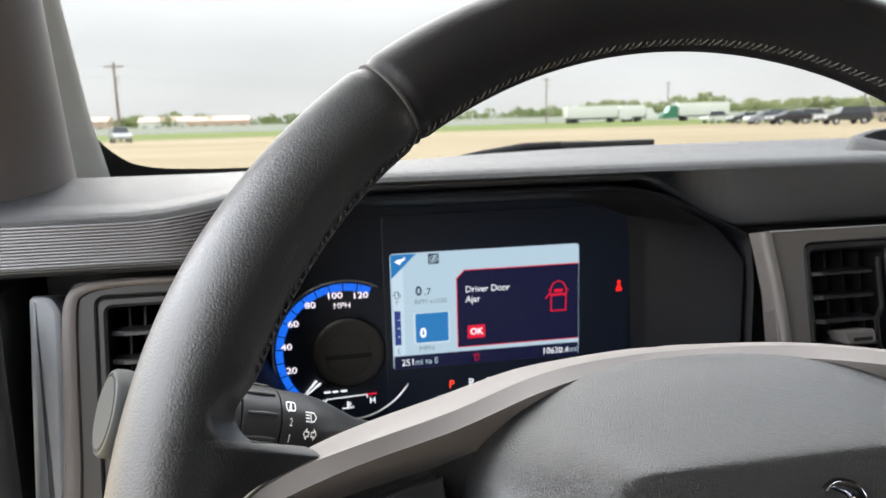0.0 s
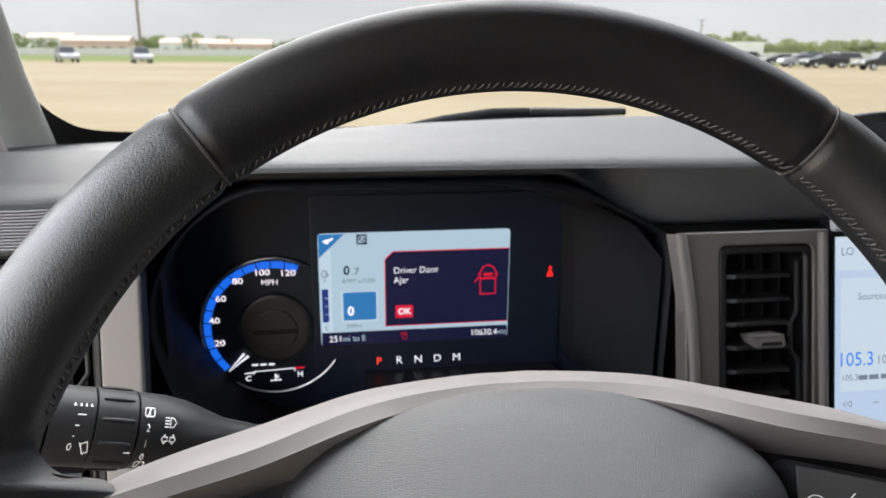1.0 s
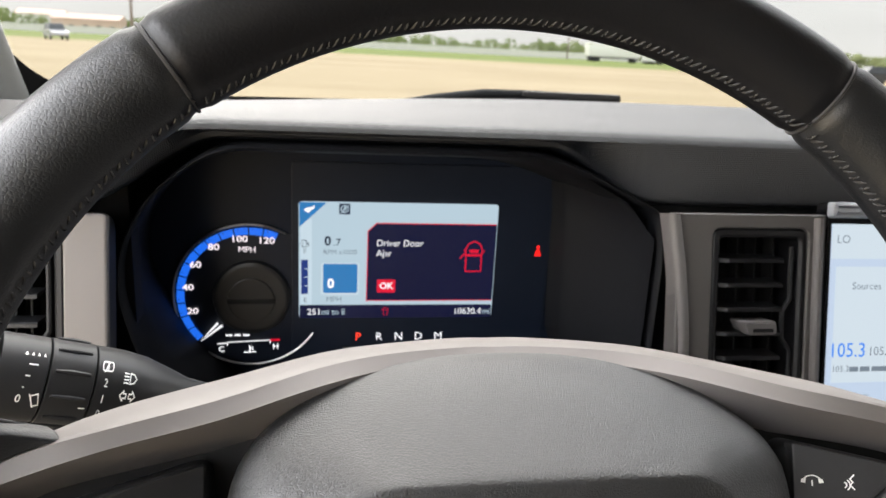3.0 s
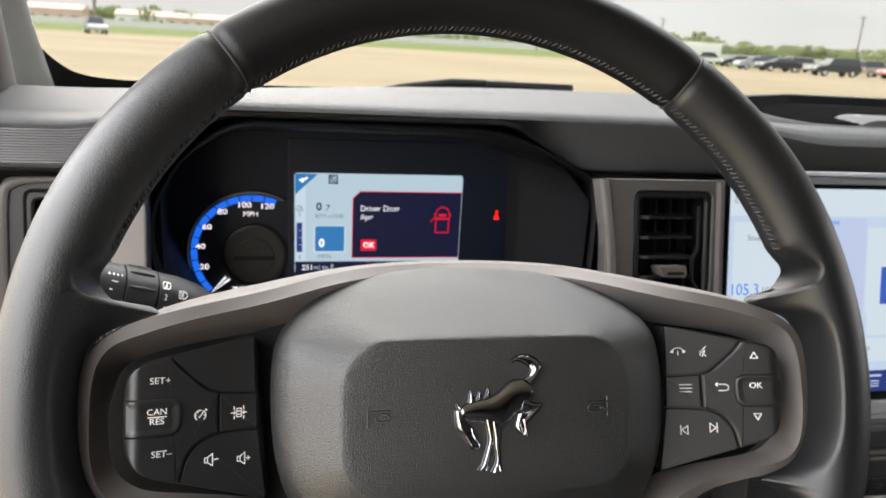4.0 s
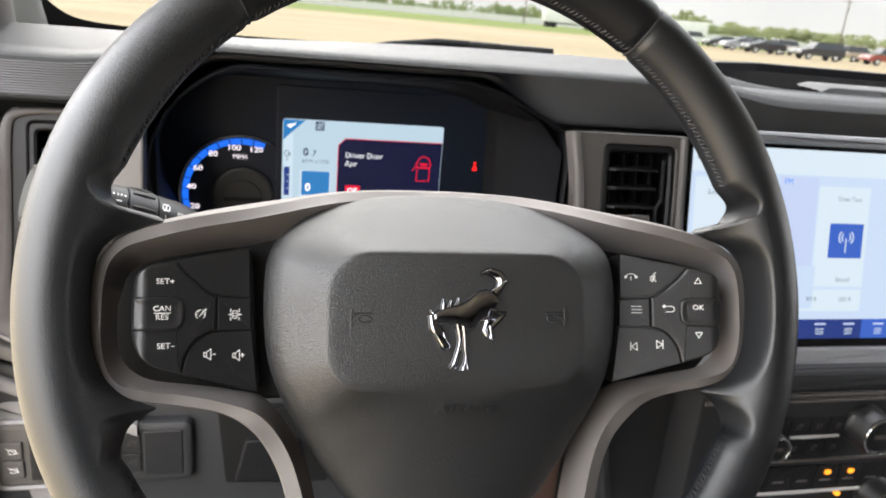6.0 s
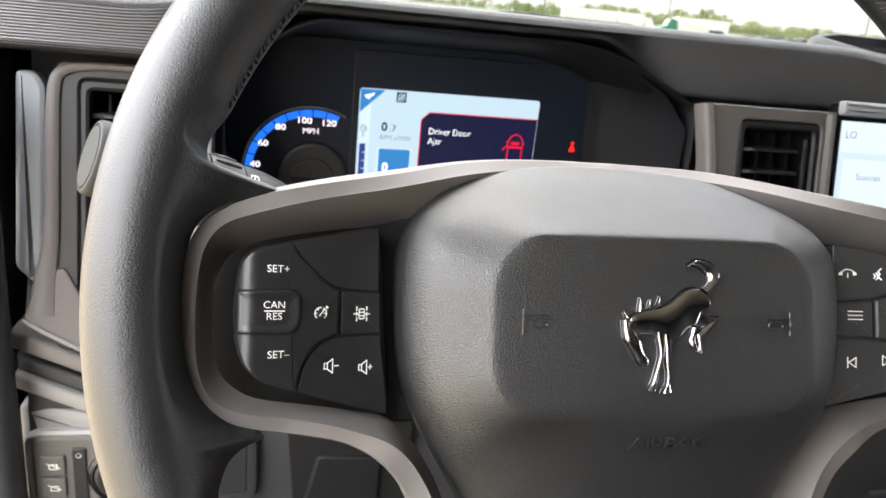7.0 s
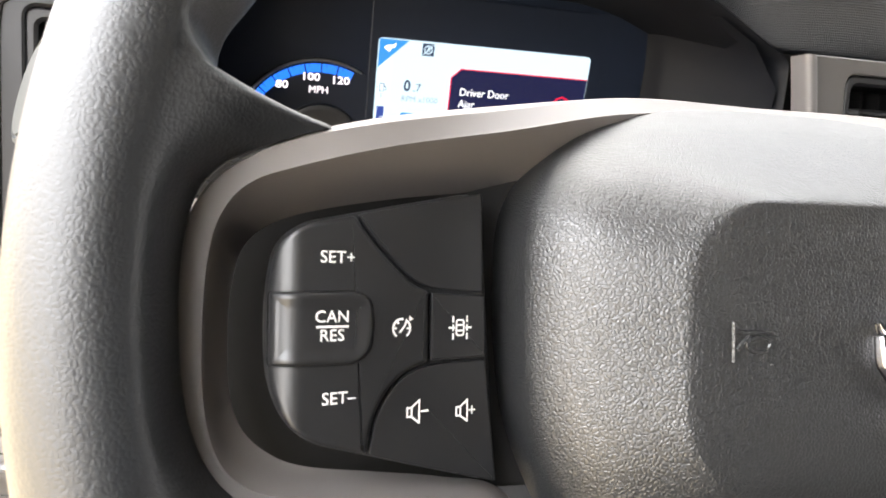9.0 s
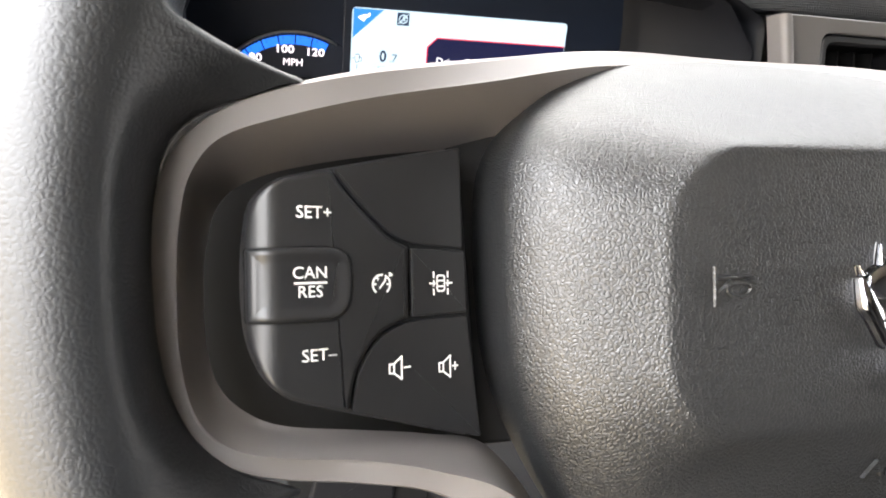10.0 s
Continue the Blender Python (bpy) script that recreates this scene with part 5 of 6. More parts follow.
lettering("mi", 0.0044, 0.0553, 1.2180, 0.0020, E_SCREEN, D, "word", align="LEFT")
part("small_car_sign", stroke([list(rect(-0.0216, 1.2157, -0.0184, 1.2193)) + [np.array((-0.0216, 1.2157))], arc(-0.02, 1.2195, 0.0018, 0, 180, 6), [(-0.0222, 1.2203), (-0.0230, 1.2195)]], 0.0004, 0.0020), E_RED, D, smooth=False)
for ch, x in zip("PRNDM", (-0.0404, -0.0244, -0.0091, 0.0063, 0.0219)):
    lettering(ch, 0.0062, x, 1.1973, 0.0014, E_GEAR_RED if ch == "P" else E_WHITE, cluster, "gear_letter")
part("belt_warning", fill([arc(0.0966, 1.2700, 0.0014, 0, 360, 12)[:-1], rounded([(0.0938, 1.2628), (0.0994, 1.2628), (0.0980, 1.2672), (0.0966, 1.2686), (0.0952, 1.2672)], 0.0008, 3)], 0.0014), E_LAMP_RED, cluster, smooth=False)

# ---- centre touchscreen ----
touch = fascia_thing("touchscreen", "large lit touchscreen in a black bezel showing radio", "touchscreen")
TX0, TX1, TY0, TY1 = 0.2590, 0.5300, -0.1680, 0.0025
part("bezel", plate(rect(0.2560, -0.1760, 0.5400, 0.0160, 0.004), -0.010, 0.0010, 0.0010), M_GLOSS, touch, "gloss black screen bezel")
bm = plate(rect(0.2560, 0.0062, 0.5400, 0.0165, 0.002), 0.0, 0.0060, 0.0030)
part("upper_rail", bm, M_CHIN, touch, "grey rail above the screen")
glass = part("lit_screen", plate(rect(TX0, TY0, TX1, TY1), 0.0008, 0.0014, 0.0), E_TOUCH, touch, "pale blue lit radio page", smooth=False)


def tile(name, poly, h, mat):
    return part(name, fill([poly], h), mat, glass, smooth=False)


tile("status_bar", rect(TX0, -0.0200, TX1, TY1), 0.0017, E_TOUCH3)
tile("station_tile", rect(0.2630, -0.1080, 0.3420, -0.0250), 0.0017, E_TOUCH3)
tile("station_strip", rect(0.2600, -0.1400, 0.3900, -0.1010), 0.0020, E_TOUCH)
tile("middle_tile", rect(0.3460, -0.1180, 0.3859, -0.0215), 0.0017, E_TOUCH2)
tile("preset_strip", rect(0.3700, -0.1425, 0.4420, -0.1225), 0.0017, E_TOUCH3)
tile("side_tile", rect(0.3875, -0.1200, 0.4420, -0.0290), 0.0017, E_TOUCH3)
tile("art_tile", rect(0.4018, -0.0935, 0.4378, -0.0620), 0.0020, E_TOUCHBLUE)
part("aerial_sign", stroke([[(0.4198, -0.0880), (0.4198, -0.0760)], arc(0.4198, -0.0745, 0.0045, -40, 40, 6), arc(0.4198, -0.0745, 0.0045, 140, 220, 6), arc(0.4198, -0.0745, 0.0075, -40, 40, 6), arc(0.4198, -0.0745, 0.0075, 140, 220, 6)], 0.0012, 0.0024), E_TOUCH3, glass, smooth=False)
tile("nav_bar", rect(TX0, TY0, TX1, -0.1500), 0.0022, E_TOUCHNAV)
tile("nav_highlight", rect(0.4455, TY0, 0.4830, -0.1500), 0.0025, E_TOUCHBLUE)
lettering("FM", 0.0048, 0.3547, -0.0262, 0.0022, E_FREQ, glass, "word")
lettering("Direct Tune", 0.0040, 0.4200, -0.0400, 0.0022, E_GREYTEXT, glass, "word", stretch=0.9)
lettering("Sound", 0.0042, 0.4200, -0.1133, 0.0022, E_GREYTEXT, glass, "word")
lettering("99.9", 0.0044, 0.3889, -0.1318, 0.0022, E_GREYTEXT, glass, "number")
lettering("100.9", 0.0044, 0.4241, -0.1318, 0.0022, E_GREYTEXT, glass, "number")
lettering("Sources", 0.0046, 0.2855, -0.0378, 0.0022, E_GREYTEXT, glass, "word")
lettering("LO", 0.0052, 0.2672, -0.0075, 0.0022, E_GREYTEXT, glass, "word")
lettering("105.3", 0.0092, 0.2735, -0.0800, 0.0024, E_FREQ, glass, "frequency", stretch=0.92)
lettering("105.3", 0.0056, 0.2975, -0.0808, 0.0024, E_GREYTEXT, glass, "frequency")
lettering("105.3", 0.0040, 0.2690, -0.0920, 0.0024, E_GREYTEXT, glass, "frequency")
for x0, x1 in ((0.2755, 0.2820), (0.2832, 0.2905), (0.2918, 0.3040), (0.3055, 0.3120)):
    tile("station_name_bar", rect(x0, -0.0938, x1, -0.0905), 0.0024, E_GREYTEXT)
part("skip_sign", stroke([[(0.2665, -0.1075), (0.2640, -0.1095), (0.2665, -0.1115)], [(0.2695, -0.1075), (0.2670, -0.1095), (0.2695, -0.1115)], [(0.2700, -0.1075), (0.2700, -0.1115)], [(0.2860, -0.1095), (0.2900, -0.1095)]], 0.0005, 0.0026), E_GREYTEXT, glass, smooth=False)
for cx in (0.4005, 0.4315, 0.464, 0.495):
    part("nav_sign", stroke([[(cx - 0.004, -0.1590 - 0.0022 * k), (cx + 0.004, -0.1590 - 0.0022 * k)] for k in range(3)], 0.0008, 0.0028), E_TOUCH3, glass, smooth=False)
    tile("nav_word_bar", rect(cx - 0.006, -0.1553, cx + 0.006, -0.1535), 0.0028, E_TOUCH2)
# chin and silver rail under the screen
bm = plate(rect(0.2560, -0.1985, 0.5450, -0.1765, 0.002), -0.01, 0.004, 0.002)
part("chin", bm, M_CHIN, touch, "grey panel under the screen")
bm = bmesh.new()
tube(bm, [(0.256, -0.2030, 0.004), (0.40, -0.2030, 0.004), (0.56, -0.2030, 0.004)], 0.0034, seg=10)
part("rail", bm, M_BRIGHT, touch, "satin silver rail")

# ---- climate controls ----
CLIM = pose(0, 0.170, 0, 90)
clim = thing("climate_panel", "black climate control panel with knobs, keys and amber lights", "climate controls", CLIM)
part("panel_plate", plate(rect(0.285, 0.905, 0.60, 1.1260, 0.006), -0.05, -0.004, 0.002), M_DASH_LOW, clim, "black panel plate")
part("grain_band", plate(rect(0.287, 1.1045, 0.60, 1.1240, 0.003), -0.01, 0.000, 0.003), M_DASH, clim, "woven grain band")
for y in (1.0985, 1.0925):
    bm = bmesh.new()
    tube(bm, [(0.288, y, -0.003), (0.45, y, -0.003), (0.60, y, -0.003)], 0.0024, seg=8)
    part("ridge", bm, M_GREY_TRIM, clim)
for y, mat in ((1.0545, M_BRIGHT), (0.9930, M_BRIGHT), (1.0290, M_GREY_TRIM)):
    bm = bmesh.new()
    tube(bm, [(0.384 if y > 1.05 else 0.33, y, -0.0015), (0.40, y, -0.001), (0.437 if y > 1.05 else 0.60, y, -0.0015)], [0.0014, 0.0019, 0.0014], seg=8)
    part("bright_line", bm, mat, clim, "thin bright line")
for row, (y0, y1) in enumerate(((1.0575, 1.0745), (1.0345, 1.0515))):
    for k in range(4):
        x0 = 0.3595 + 0.0214 * k
        key = part("key", plate(rect(x0, y0, x0 + 0.0204, y1, 0.001), -0.006, -0.0008, 0.0007), M_PAD, clim, "black climate key")
        cx, cy = x0 + 0.0102, (y0 + y1) / 2
        part("key_sign", stroke([arc(cx, cy, 0.0026, 0, 300, 10), [(cx - 0.003, cy - 0.002), (cx + 0.003, cy + 0.002)]] if (k + row) % 2 else [rect(cx - 0.003, cy - 0.002, cx + 0.0022, cy + 0.002, 0.0006) + [np.array((cx - 0.003, cy))]], 0.0005, -0.0006), M_PALE, key, smooth=False)
for k in range(7):
    x0 = 0.345 + 0.0262 * k
    key = part("key", plate(rect(x0, 0.998, x0 + 0.0252, 1.0215, 0.001), -0.006, -0.0008, 0.0008), M_PAD, clim, "black seat and defrost key")
    part("key_word_bar", fill([rect(x0 + 0.006, 1.0045, x0 + 0.0185, 1.0068)], -0.0006), M_PALE, key, smooth=False)
    if k in (3, 4):
        part("amber_light", plate(rect(x0 + 0.0095, 1.0122, x0 + 0.0160, 1.0168, 0.002), -0.001, 0.0006, 0.0004), E_AMBER, key, "lit amber indicator")
part("amber_light", plate(rect(0.4520, 0.9865, 0.4580, 0.9905, 0.0018), -0.003, 0.0006, 0.0004), E_AMBER, clim, "lit amber indicator")


def knob(cx, cy, r, depth, label):
    seg = 48
    bm = bmesh.new()
    prof = [(1.0, -0.004), (1.0, 0.001), (0.97, 0.002), (0.93, 0.003), (0.92, depth - 0.003), (0.88, depth - 0.0008), (0.80, depth), (0.74, depth - 0.0004), (0.70, depth - 0.002)]
    rings = []
    for i, (f, h) in enumerate(prof):
        rings.append([(cx + r * f * (1 + (0.022 * (k % 2) if 2 < i < 5 else 0)) * math.cos(2 * math.pi * k / seg), cy + r * f * (1 + (0.022 * (k % 2) if 2 < i < 5 else 0)) * math.sin(2 * math.pi * k / seg), h) for k in range(seg)])
    loft(bm, rings, cap1=True)
    k = part("knob", bm, M_PAD, clim, label, sharp=40)
    bm = bmesh.new()
    tube(bm, [(x, y, depth - 0.0004) for x, y in arc(cx, cy, r * 0.82, 0, 360, 40)], r * 0.045, seg=8, caps=False)
    part("knob_ring", bm, M_CHROME_RING, k, "chrome ring")
    part("knob_word_bar", fill([rect(cx - r * 0.35, cy - r * 0.1, cx + r * 0.35, cy + r * 0.12)], depth - 0.0015), M_GREY_TRIM, k, smooth=False)


knob(0.4620, 1.0650, 0.0215, 0.022, "large black ribbed volume knob")
knob(0.3605, 1.0530, 0.0140, 0.016, "small black ribbed tuning knob")
knob(0.498, 0.985, 0.020, 0.020, "large black ribbed climate knob")

# ---- lower dash beside and below the wheel ----
bm = bmesh.new()
prof = [(1.185, 0.262), (1.180, 0.235), (1.150, 0.222), (1.1300, 0.224), (1.10, 0.216), (0.98, 0.212), (0.80, 0.24), (0.70, 0.30)]
rings = [[(x, y + 0.02 * step(0.06, 0.10, x) - 0.012 * step(-0.22, -0.29, x), z) for z, y in prof] for x in np.linspace(-0.292, 0.36, 24)]
loft(bm, rings, closed=False)
tagged(part("knee_panel", bm, M_DASH_LOW, sharp=60), "dark grained plastic knee panel below the dashboard", "knee panel", kind="structure")

lower = thing("lower_trim", "grey moulded trim strips by the door", "dash trim", Matrix(), kind="structure")


def ribbon(name, a, b, w, mat, y=0.205, thick=0.02, label=""):
    """A slanting bar on the lower dash between two (x, z) points, w high."""
    bm = bmesh.new()
    sect = rounded([(-w / 2, 0), (w / 2, 0), (w / 2, thick), (-w / 2, thick)], min(w, thick) * 0.3, 4)
    rings = [[(x, y + t[1], z + t[0]) for t in sect] for x, z in (a, ((a[0] + b[0]) / 2, (a[1] + b[1]) / 2), b)]
    loft(bm, rings, cap0=True, cap1=True)
    return part(name, bm, mat, lower, label)


ribbon("trim_strip", (-0.296, 1.1475), (-0.190, 1.0990), 0.0135, M_SATIN, 0.200, 0.03, "satin silver slanting strip")
ribbon("trim_strip", (-0.296, 1.1290), (-0.190, 1.0800), 0.012, M_DASH_LOW, 0.206, 0.03)
ribbon("trim_strip", (-0.297, 1.1180), (-0.190, 1.0680), 0.012, M_PALE, 0.202, 0.03, "pale grey slanting strip")

SWITCH = pose(0, 0.203, 0, 90)
light_switch = thing("headlamp_switch_panel", "grey panel with small keys and a silver ringed light switch", "light switch", SWITCH)
part("switch_plate", plate(rounded([(-0.3000, 0.940), (-0.214, 0.940), (-0.212, 1.070), (-0.225, 1.088), (-0.2985, 1.1010)], [0.01, 0.01, 0.01, 0.01, 0.008]), -0.03, -0.001, 0.005), M_PALE, light_switch, "pale grey moulded plate")
part("switch_frame", plate(rect(-0.2925, 1.0240, -0.2090, 1.0790, 0.009), -0.002, 0.0030, 0.003), M_GREY_TRIM, light_switch, "grey rounded frame")
part("frame_ring", frame_plate(rect(-0.2955, 1.0205, -0.2060, 1.0825, 0.011, 6), rect(-0.2915, 1.0245, -0.2100, 1.0785, 0.0085, 6), -0.002, 0.0042, 0.0015), M_PALE, light_switch, "pale raised ring")
for k in range(2):
    key = part("dimmer_key", plate(rect(-0.2862, 1.0330 + 0.0168 * k, -0.2715, 1.0482 + 0.0168 * k, 0.0012), 0.0, 0.0052, 0.0010), M_GREY_TRIM, light_switch, "grey dimmer key")
    part("key_sign", stroke([rect(-0.2808, 1.0385 + 0.0168 * k, -0.2760, 1.0420 + 0.0168 * k) + [np.array((-0.2808, 1.0385 + 0.0168 * k))], [(-0.2825, 1.0430 + 0.0168 * k), (-0.2745, 1.0390 + 0.0168 * k)]], 0.0005, 0.0054), M_PRINT, key, smooth=False)
part("side_key", plate(rect(-0.2672, 1.0300, -0.2585, 1.0700, 0.0015), 0.0, 0.0046, 0.0008), M_PAD, light_switch)
part("key_sign", stroke([arc(-0.2628, 1.0648, 0.0016, 0, 360, 12)], 0.0005, 0.0048), M_PRINT, light_switch, smooth=False)
bm = bmesh.new()
cx, cy = -0.2360, 1.0480
rings = [[(cx + r * math.cos(2 * math.pi * k / 48), cy + r * math.sin(2 * math.pi * k / 48), h) for k in range(48)] for r, h in ((0.0225, 0.0), (0.0225, 0.004), (0.0210, 0.0060), (0.0190, 0.0062), (0.0180, 0.0040))]
loft(bm, rings)
part("switch_ring", bm, M_CHROME_RING, light_switch, "bright ring round the light switch")
part("light_knob", plate(arc(cx, cy, 0.0178, 0, 360, 40)[:-1], 0.0, 0.0075, 0.002), M_PAD, light_switch, "round black light switch")

kick = thing("knee_switch_panel", "black switch insert with two keys in the knee panel", "switch panel", pose(0, 0.209, 0, 90))
part("insert_frame", plate(rect(-0.2060, 1.0180, -0.1490, 1.0740, 0.008), -0.03, 0.004, 0.005), M_DASH_LOW, kick, "dark rounded insert frame")
part("insert_blank", plate(rect(-0.1860, 1.0260, -0.1565, 1.0665, 0.002), 0.0, 0.0050, 0.001), M_PAD, kick)
for k in range(2):
    key = part("small_key", plate(rect(-0.2025, 1.0300 + 0.0178 * k, -0.1880, 1.0468 + 0.0178 * k, 0.001), 0.0, 0.0056, 0.0008), M_PAD, kick)
    cy = 1.0384 + 0.0178 * k
    part("key_sign", stroke([arc(-0.1945, cy, 0.0028, -60, 180, 8), [(-0.1990, cy - 0.002), (-0.1910, cy + 0.003)]], 0.0006, 0.0058), M_GREY_TRIM, key, smooth=False)
pocket = thing("column_pocket", "black pocket in the knee panel below the steering column", "dash pocket", pose(0, 0.209, 0, 90), kind="structure")
part("pocket_floor", plate(rounded([(-0.130, 1.082), (-0.124, 1.012), (-0.040, 1.008), (-0.040, 1.082)], 0.003), -0.03, 0.001, 0.001), M_GAP, pocket)
part("pocket_block", plate(rounded([(-0.117, 1.0135), (-0.062, 1.0120), (-0.062, 1.052), (-0.108, 1.054)], 0.004), 0.0, 0.004, 0.002), M_VENT, pocket, "black moulded block")
bm = bmesh.new()
sect = rounded([(0.085, 0.90), (0.175, 0.90), (0.175, 1.055), (0.150, 1.078), (0.105, 1.078), (0.085, 1.055)], 0.02, 5)
loft(bm, [[(x, 0.20 + d, z) for x, z in s] for s, d in ((sect, 0.06), (sect, 0.008), (inset(sect, 0.004), 0.0), (inset(sect, 0.012), -0.002))], cap1=True)
tagged(part("console_cheek", bm, M_BROWN), "dark brown padded console cheek", "console panel", kind="structure")
bm = bmesh.new()
tube(bm, [(0.190, 0.205, 1.12), (0.205, 0.200, 1.06), (0.222, 0.20, 0.98)], [0.005, 0.006, 0.006], seg=10)
box(bm, 0.205, 0.215, 0.85, 0.30, 0.30, 1.15, 0.02)
tagged(part("console_side", bm, M_DASH_LOW), "black console side beside the footwell", "console panel", kind="structure")

# ---- dash-top tray ----
tray = thing("dash_top_tray", "dark tray with ribbed grille on top of the dashboard", "dash tray")
rim = [(0.330, 0.372), (0.352, 0.318), (0.385, 0.292), (0.430, 0.284), (0.640, 0.284), (0.700, 0.320), (0.700, 0.455), (0.460, 0.455), (0.370, 0.400)]
outer = rounded(rim, 0.012, 4)
bm = bmesh.new()


def tray_z(p):
    return 1.3600 + 0.018 * step(0.28, 0.42, p[1])


def mat_z(y):
    return 1.3588 + 0.055 * (y - 0.284)


loft(bm, [[(*p, 1.352) for p in inset(outer, -0.014)], [(*p, tray_z(p) - 0.0035) for p in inset(outer, -0.006)], [(*p, tray_z(p) - 0.0008) for p in inset(outer, -0.002)], [(*p, tray_z(p)) for p in inset(outer, 0.001)], [(*p, tray_z(p) - 0.0003) for p in inset(outer, 0.003)], [(*p, tray_z(p) - 0.0012) for p in inset(outer, 0.0042)]])
part("tray_rim", bm, M_DASH, tray, "grained tray rim", sharp=60)
bm = bmesh.new()
loft(bm, [[(*p, tray_z(p) - 0.0010) for p in inset(outer, 0.0040)], [(*p, mat_z(p[1]) - 0.0006) for p in inset(outer, 0.0075)]])
part("tray_wall", bm, M_MAT, tray, "black tray wall")
bm = fill([inset(outer, 0.0070)], 0.0)
for v in bm.verts:
    v.co.z = mat_z(v.co.y)
part("tray_floor", bm, M_MAT, tray, "black tray mat", smooth=False)
for k in range(14):
    bm = bmesh.new()
    y = 0.305 + 0.0095 * k
    x0 = 0.372 + 0.45 * max(y - 0.395, 0)
    box(bm, x0, y, mat_z(y) - 0.0005, 0.66, y + 0.0035, mat_z(y) + 0.0016, 0.0006)
    part("mat_rib", bm, M_MAT, tray)
bm = bmesh.new()
sect = [(0.296, 1.3590), (0.300, 1.3650), (0.318, 1.3668), (0.340, 1.3668), (0.345, 1.3600)]
loft(bm, [[(x, y, z - d) for y, z in sect] for x, d in ((0.432, 0.0045), (0.440, 0.0012), (0.447, 0.0), (0.500, 0.0), (0.5005, 0.0006), (0.5015, 0.0006), (0.502, 0.0), (0.58, 0.0))], cap0=True, cap1=True)
part("socket_block", bm, M_DASH_LOW, tray, "grey socket block in the tray", sharp=40)
for x in (0.447, 0.500):
    part("socket_print", stroke([[(x, 0.326), (x + 0.007, 0.326)], [(x, 0.330), (x + 0.005, 0.330)]], 0.0010, 1.3671), M_PRINT, tray, "small white printed sign", smooth=False)

# ---- cabin shell ----
def windscreen_point(x, f, off=0.0):
    """f = 0 at the foot, 1 at the roof."""
    yb = glass_edge(x) + 0.012
    return (x, yb - 0.24 * f - 0.02 * f * f + off, 1.352 + 0.42 * f)


bm = bmesh.new()
gx = np.linspace(-0.345, 1.085, 33)
loft(bm, [[windscreen_point(x, f) for x in gx] for f in np.linspace(0, 1, 9)], closed=False)
m = bpy.data.materials.new("dimming_windscreen_glass")
m.use_nodes = True
mn, ml = m.node_tree.nodes, m.node_tree.links
mn.clear()
o, tr, gl, mx = mn.new("ShaderNodeOutputMaterial"), mn.new("ShaderNodeBsdfTransparent"), mn.new("ShaderNodeBsdfGlossy"), mn.new("ShaderNodeMixShader")
# dark tint added to dim the bright outside view through the glass
tr.inputs[0].default_value = (0.172, 0.1765, 0.1735, 1)
gl.inputs["Roughness"].default_value = 0.02
mx.inputs[0].default_value = 0.05
ml.new(tr.outputs[0], mx.inputs[1])
ml.new(gl.outputs[0], mx.inputs[2])
ml.new(mx.outputs[0], o.inputs[0])
screen_ob = tagged(part("windscreen", bm, m), "curved windscreen, darkened to dim the outside view", "windscreen", kind="structure")
# no shadow, so sun and sky still light the cabin past the tint
screen_ob.visible_shadow = False

# dark printed border in the lower corners of the windscreen
bm = bmesh.new()
for side in (-1, 1):
    x0 = -0.332 if side < 0 else 1.075
    inner_edge = [(0.012, 0.42), (0.013, 0.25), (0.019, 0.125), (0.026, 0.082), (0.037, 0.050), (0.052, 0.029), (0.085, 0.018), (0.16, 0.012), (0.40, 0.010), (0.70, 0.010)]
    lo, hi = [], []
    for dx, f in catmull(inner_edge, 4):
        x = x0 - side * dx
        hi.append(windscreen_point(x, f, -0.003))
        lo.append(windscreen_point(x0 if f > 0.06 else x, f if f > 0.06 else -0.02, -0.003))
    loft(bm, [lo, hi], closed=False)
tagged(part("windscreen_border", bm, M_RUBBER, smooth=False), "black printed windscreen border", "windscreen border", kind="structure")


def pillar(x0, sgn):
    """The front roof post: fabric face towards the windscreen, dark inner edge."""
    bm = bmesh.new()
    sect = rounded([(0.0, 0.018), (sgn * 0.030, -0.010), (sgn * 0.075, -0.115), (sgn * 0.12, -0.09), (sgn * 0.10, 0.05)], 0.012, 5)
    rings = []
    for f in np.linspace(-0.12, 1.05, 10):
        spread = 1 + 1.6 * math.exp(-((f + 0.06) / 0.055) ** 2)
        rings.append([(x0 + p[0] * 1.0 - sgn * 0.012 * (spread - 1) - sgn * 0.01 * f, 0.455 - 0.25 * f + p[1] * spread ** 0.3, 1.352 + 0.42 * f) for p in sect])
    loft(bm, rings, cap0=True, cap1=True)
    return bm


tagged(part("pillar_left", pillar(-0.303, -1), M_FABRIC), "grey fabric covered windscreen pillar", "pillar", kind="structure")
tagged(part("pillar_right", pillar(1.045, 1), M_FABRIC), "grey fabric covered windscreen pillar", "pillar", kind="structure")
# moulded cover at the foot of the left pillar, with a dark slot in its door side
cover_post = thing("pillar_cover", "grey brown moulded cover beside the windscreen pillar", "pillar cover", kind="structure")
bm = bmesh.new()
sect = rounded([(-0.400, 0.285), (-0.318, 0.285), (-0.294, 0.312), (-0.292, 0.345), (-0.312, 0.400), (-0.400, 0.400)], [0.02, 0.022, 0.018, 0.02, 0.02, 0.02], 6)
rings = []
for f in np.linspace(-0.05, 1.0, 12):
    foot = math.exp(-((f + 0.05) / 0.05) ** 2)
    rings.append([(p[0] + 0.030 * f + (0.010 * foot if p[0] > -0.35 else 0), p[1] - 0.20 * f - 0.012 * foot * (p[1] < 0.33), 1.345 + 0.42 * f) for p in sect])
loft(bm, rings, cap0=True, cap1=True)
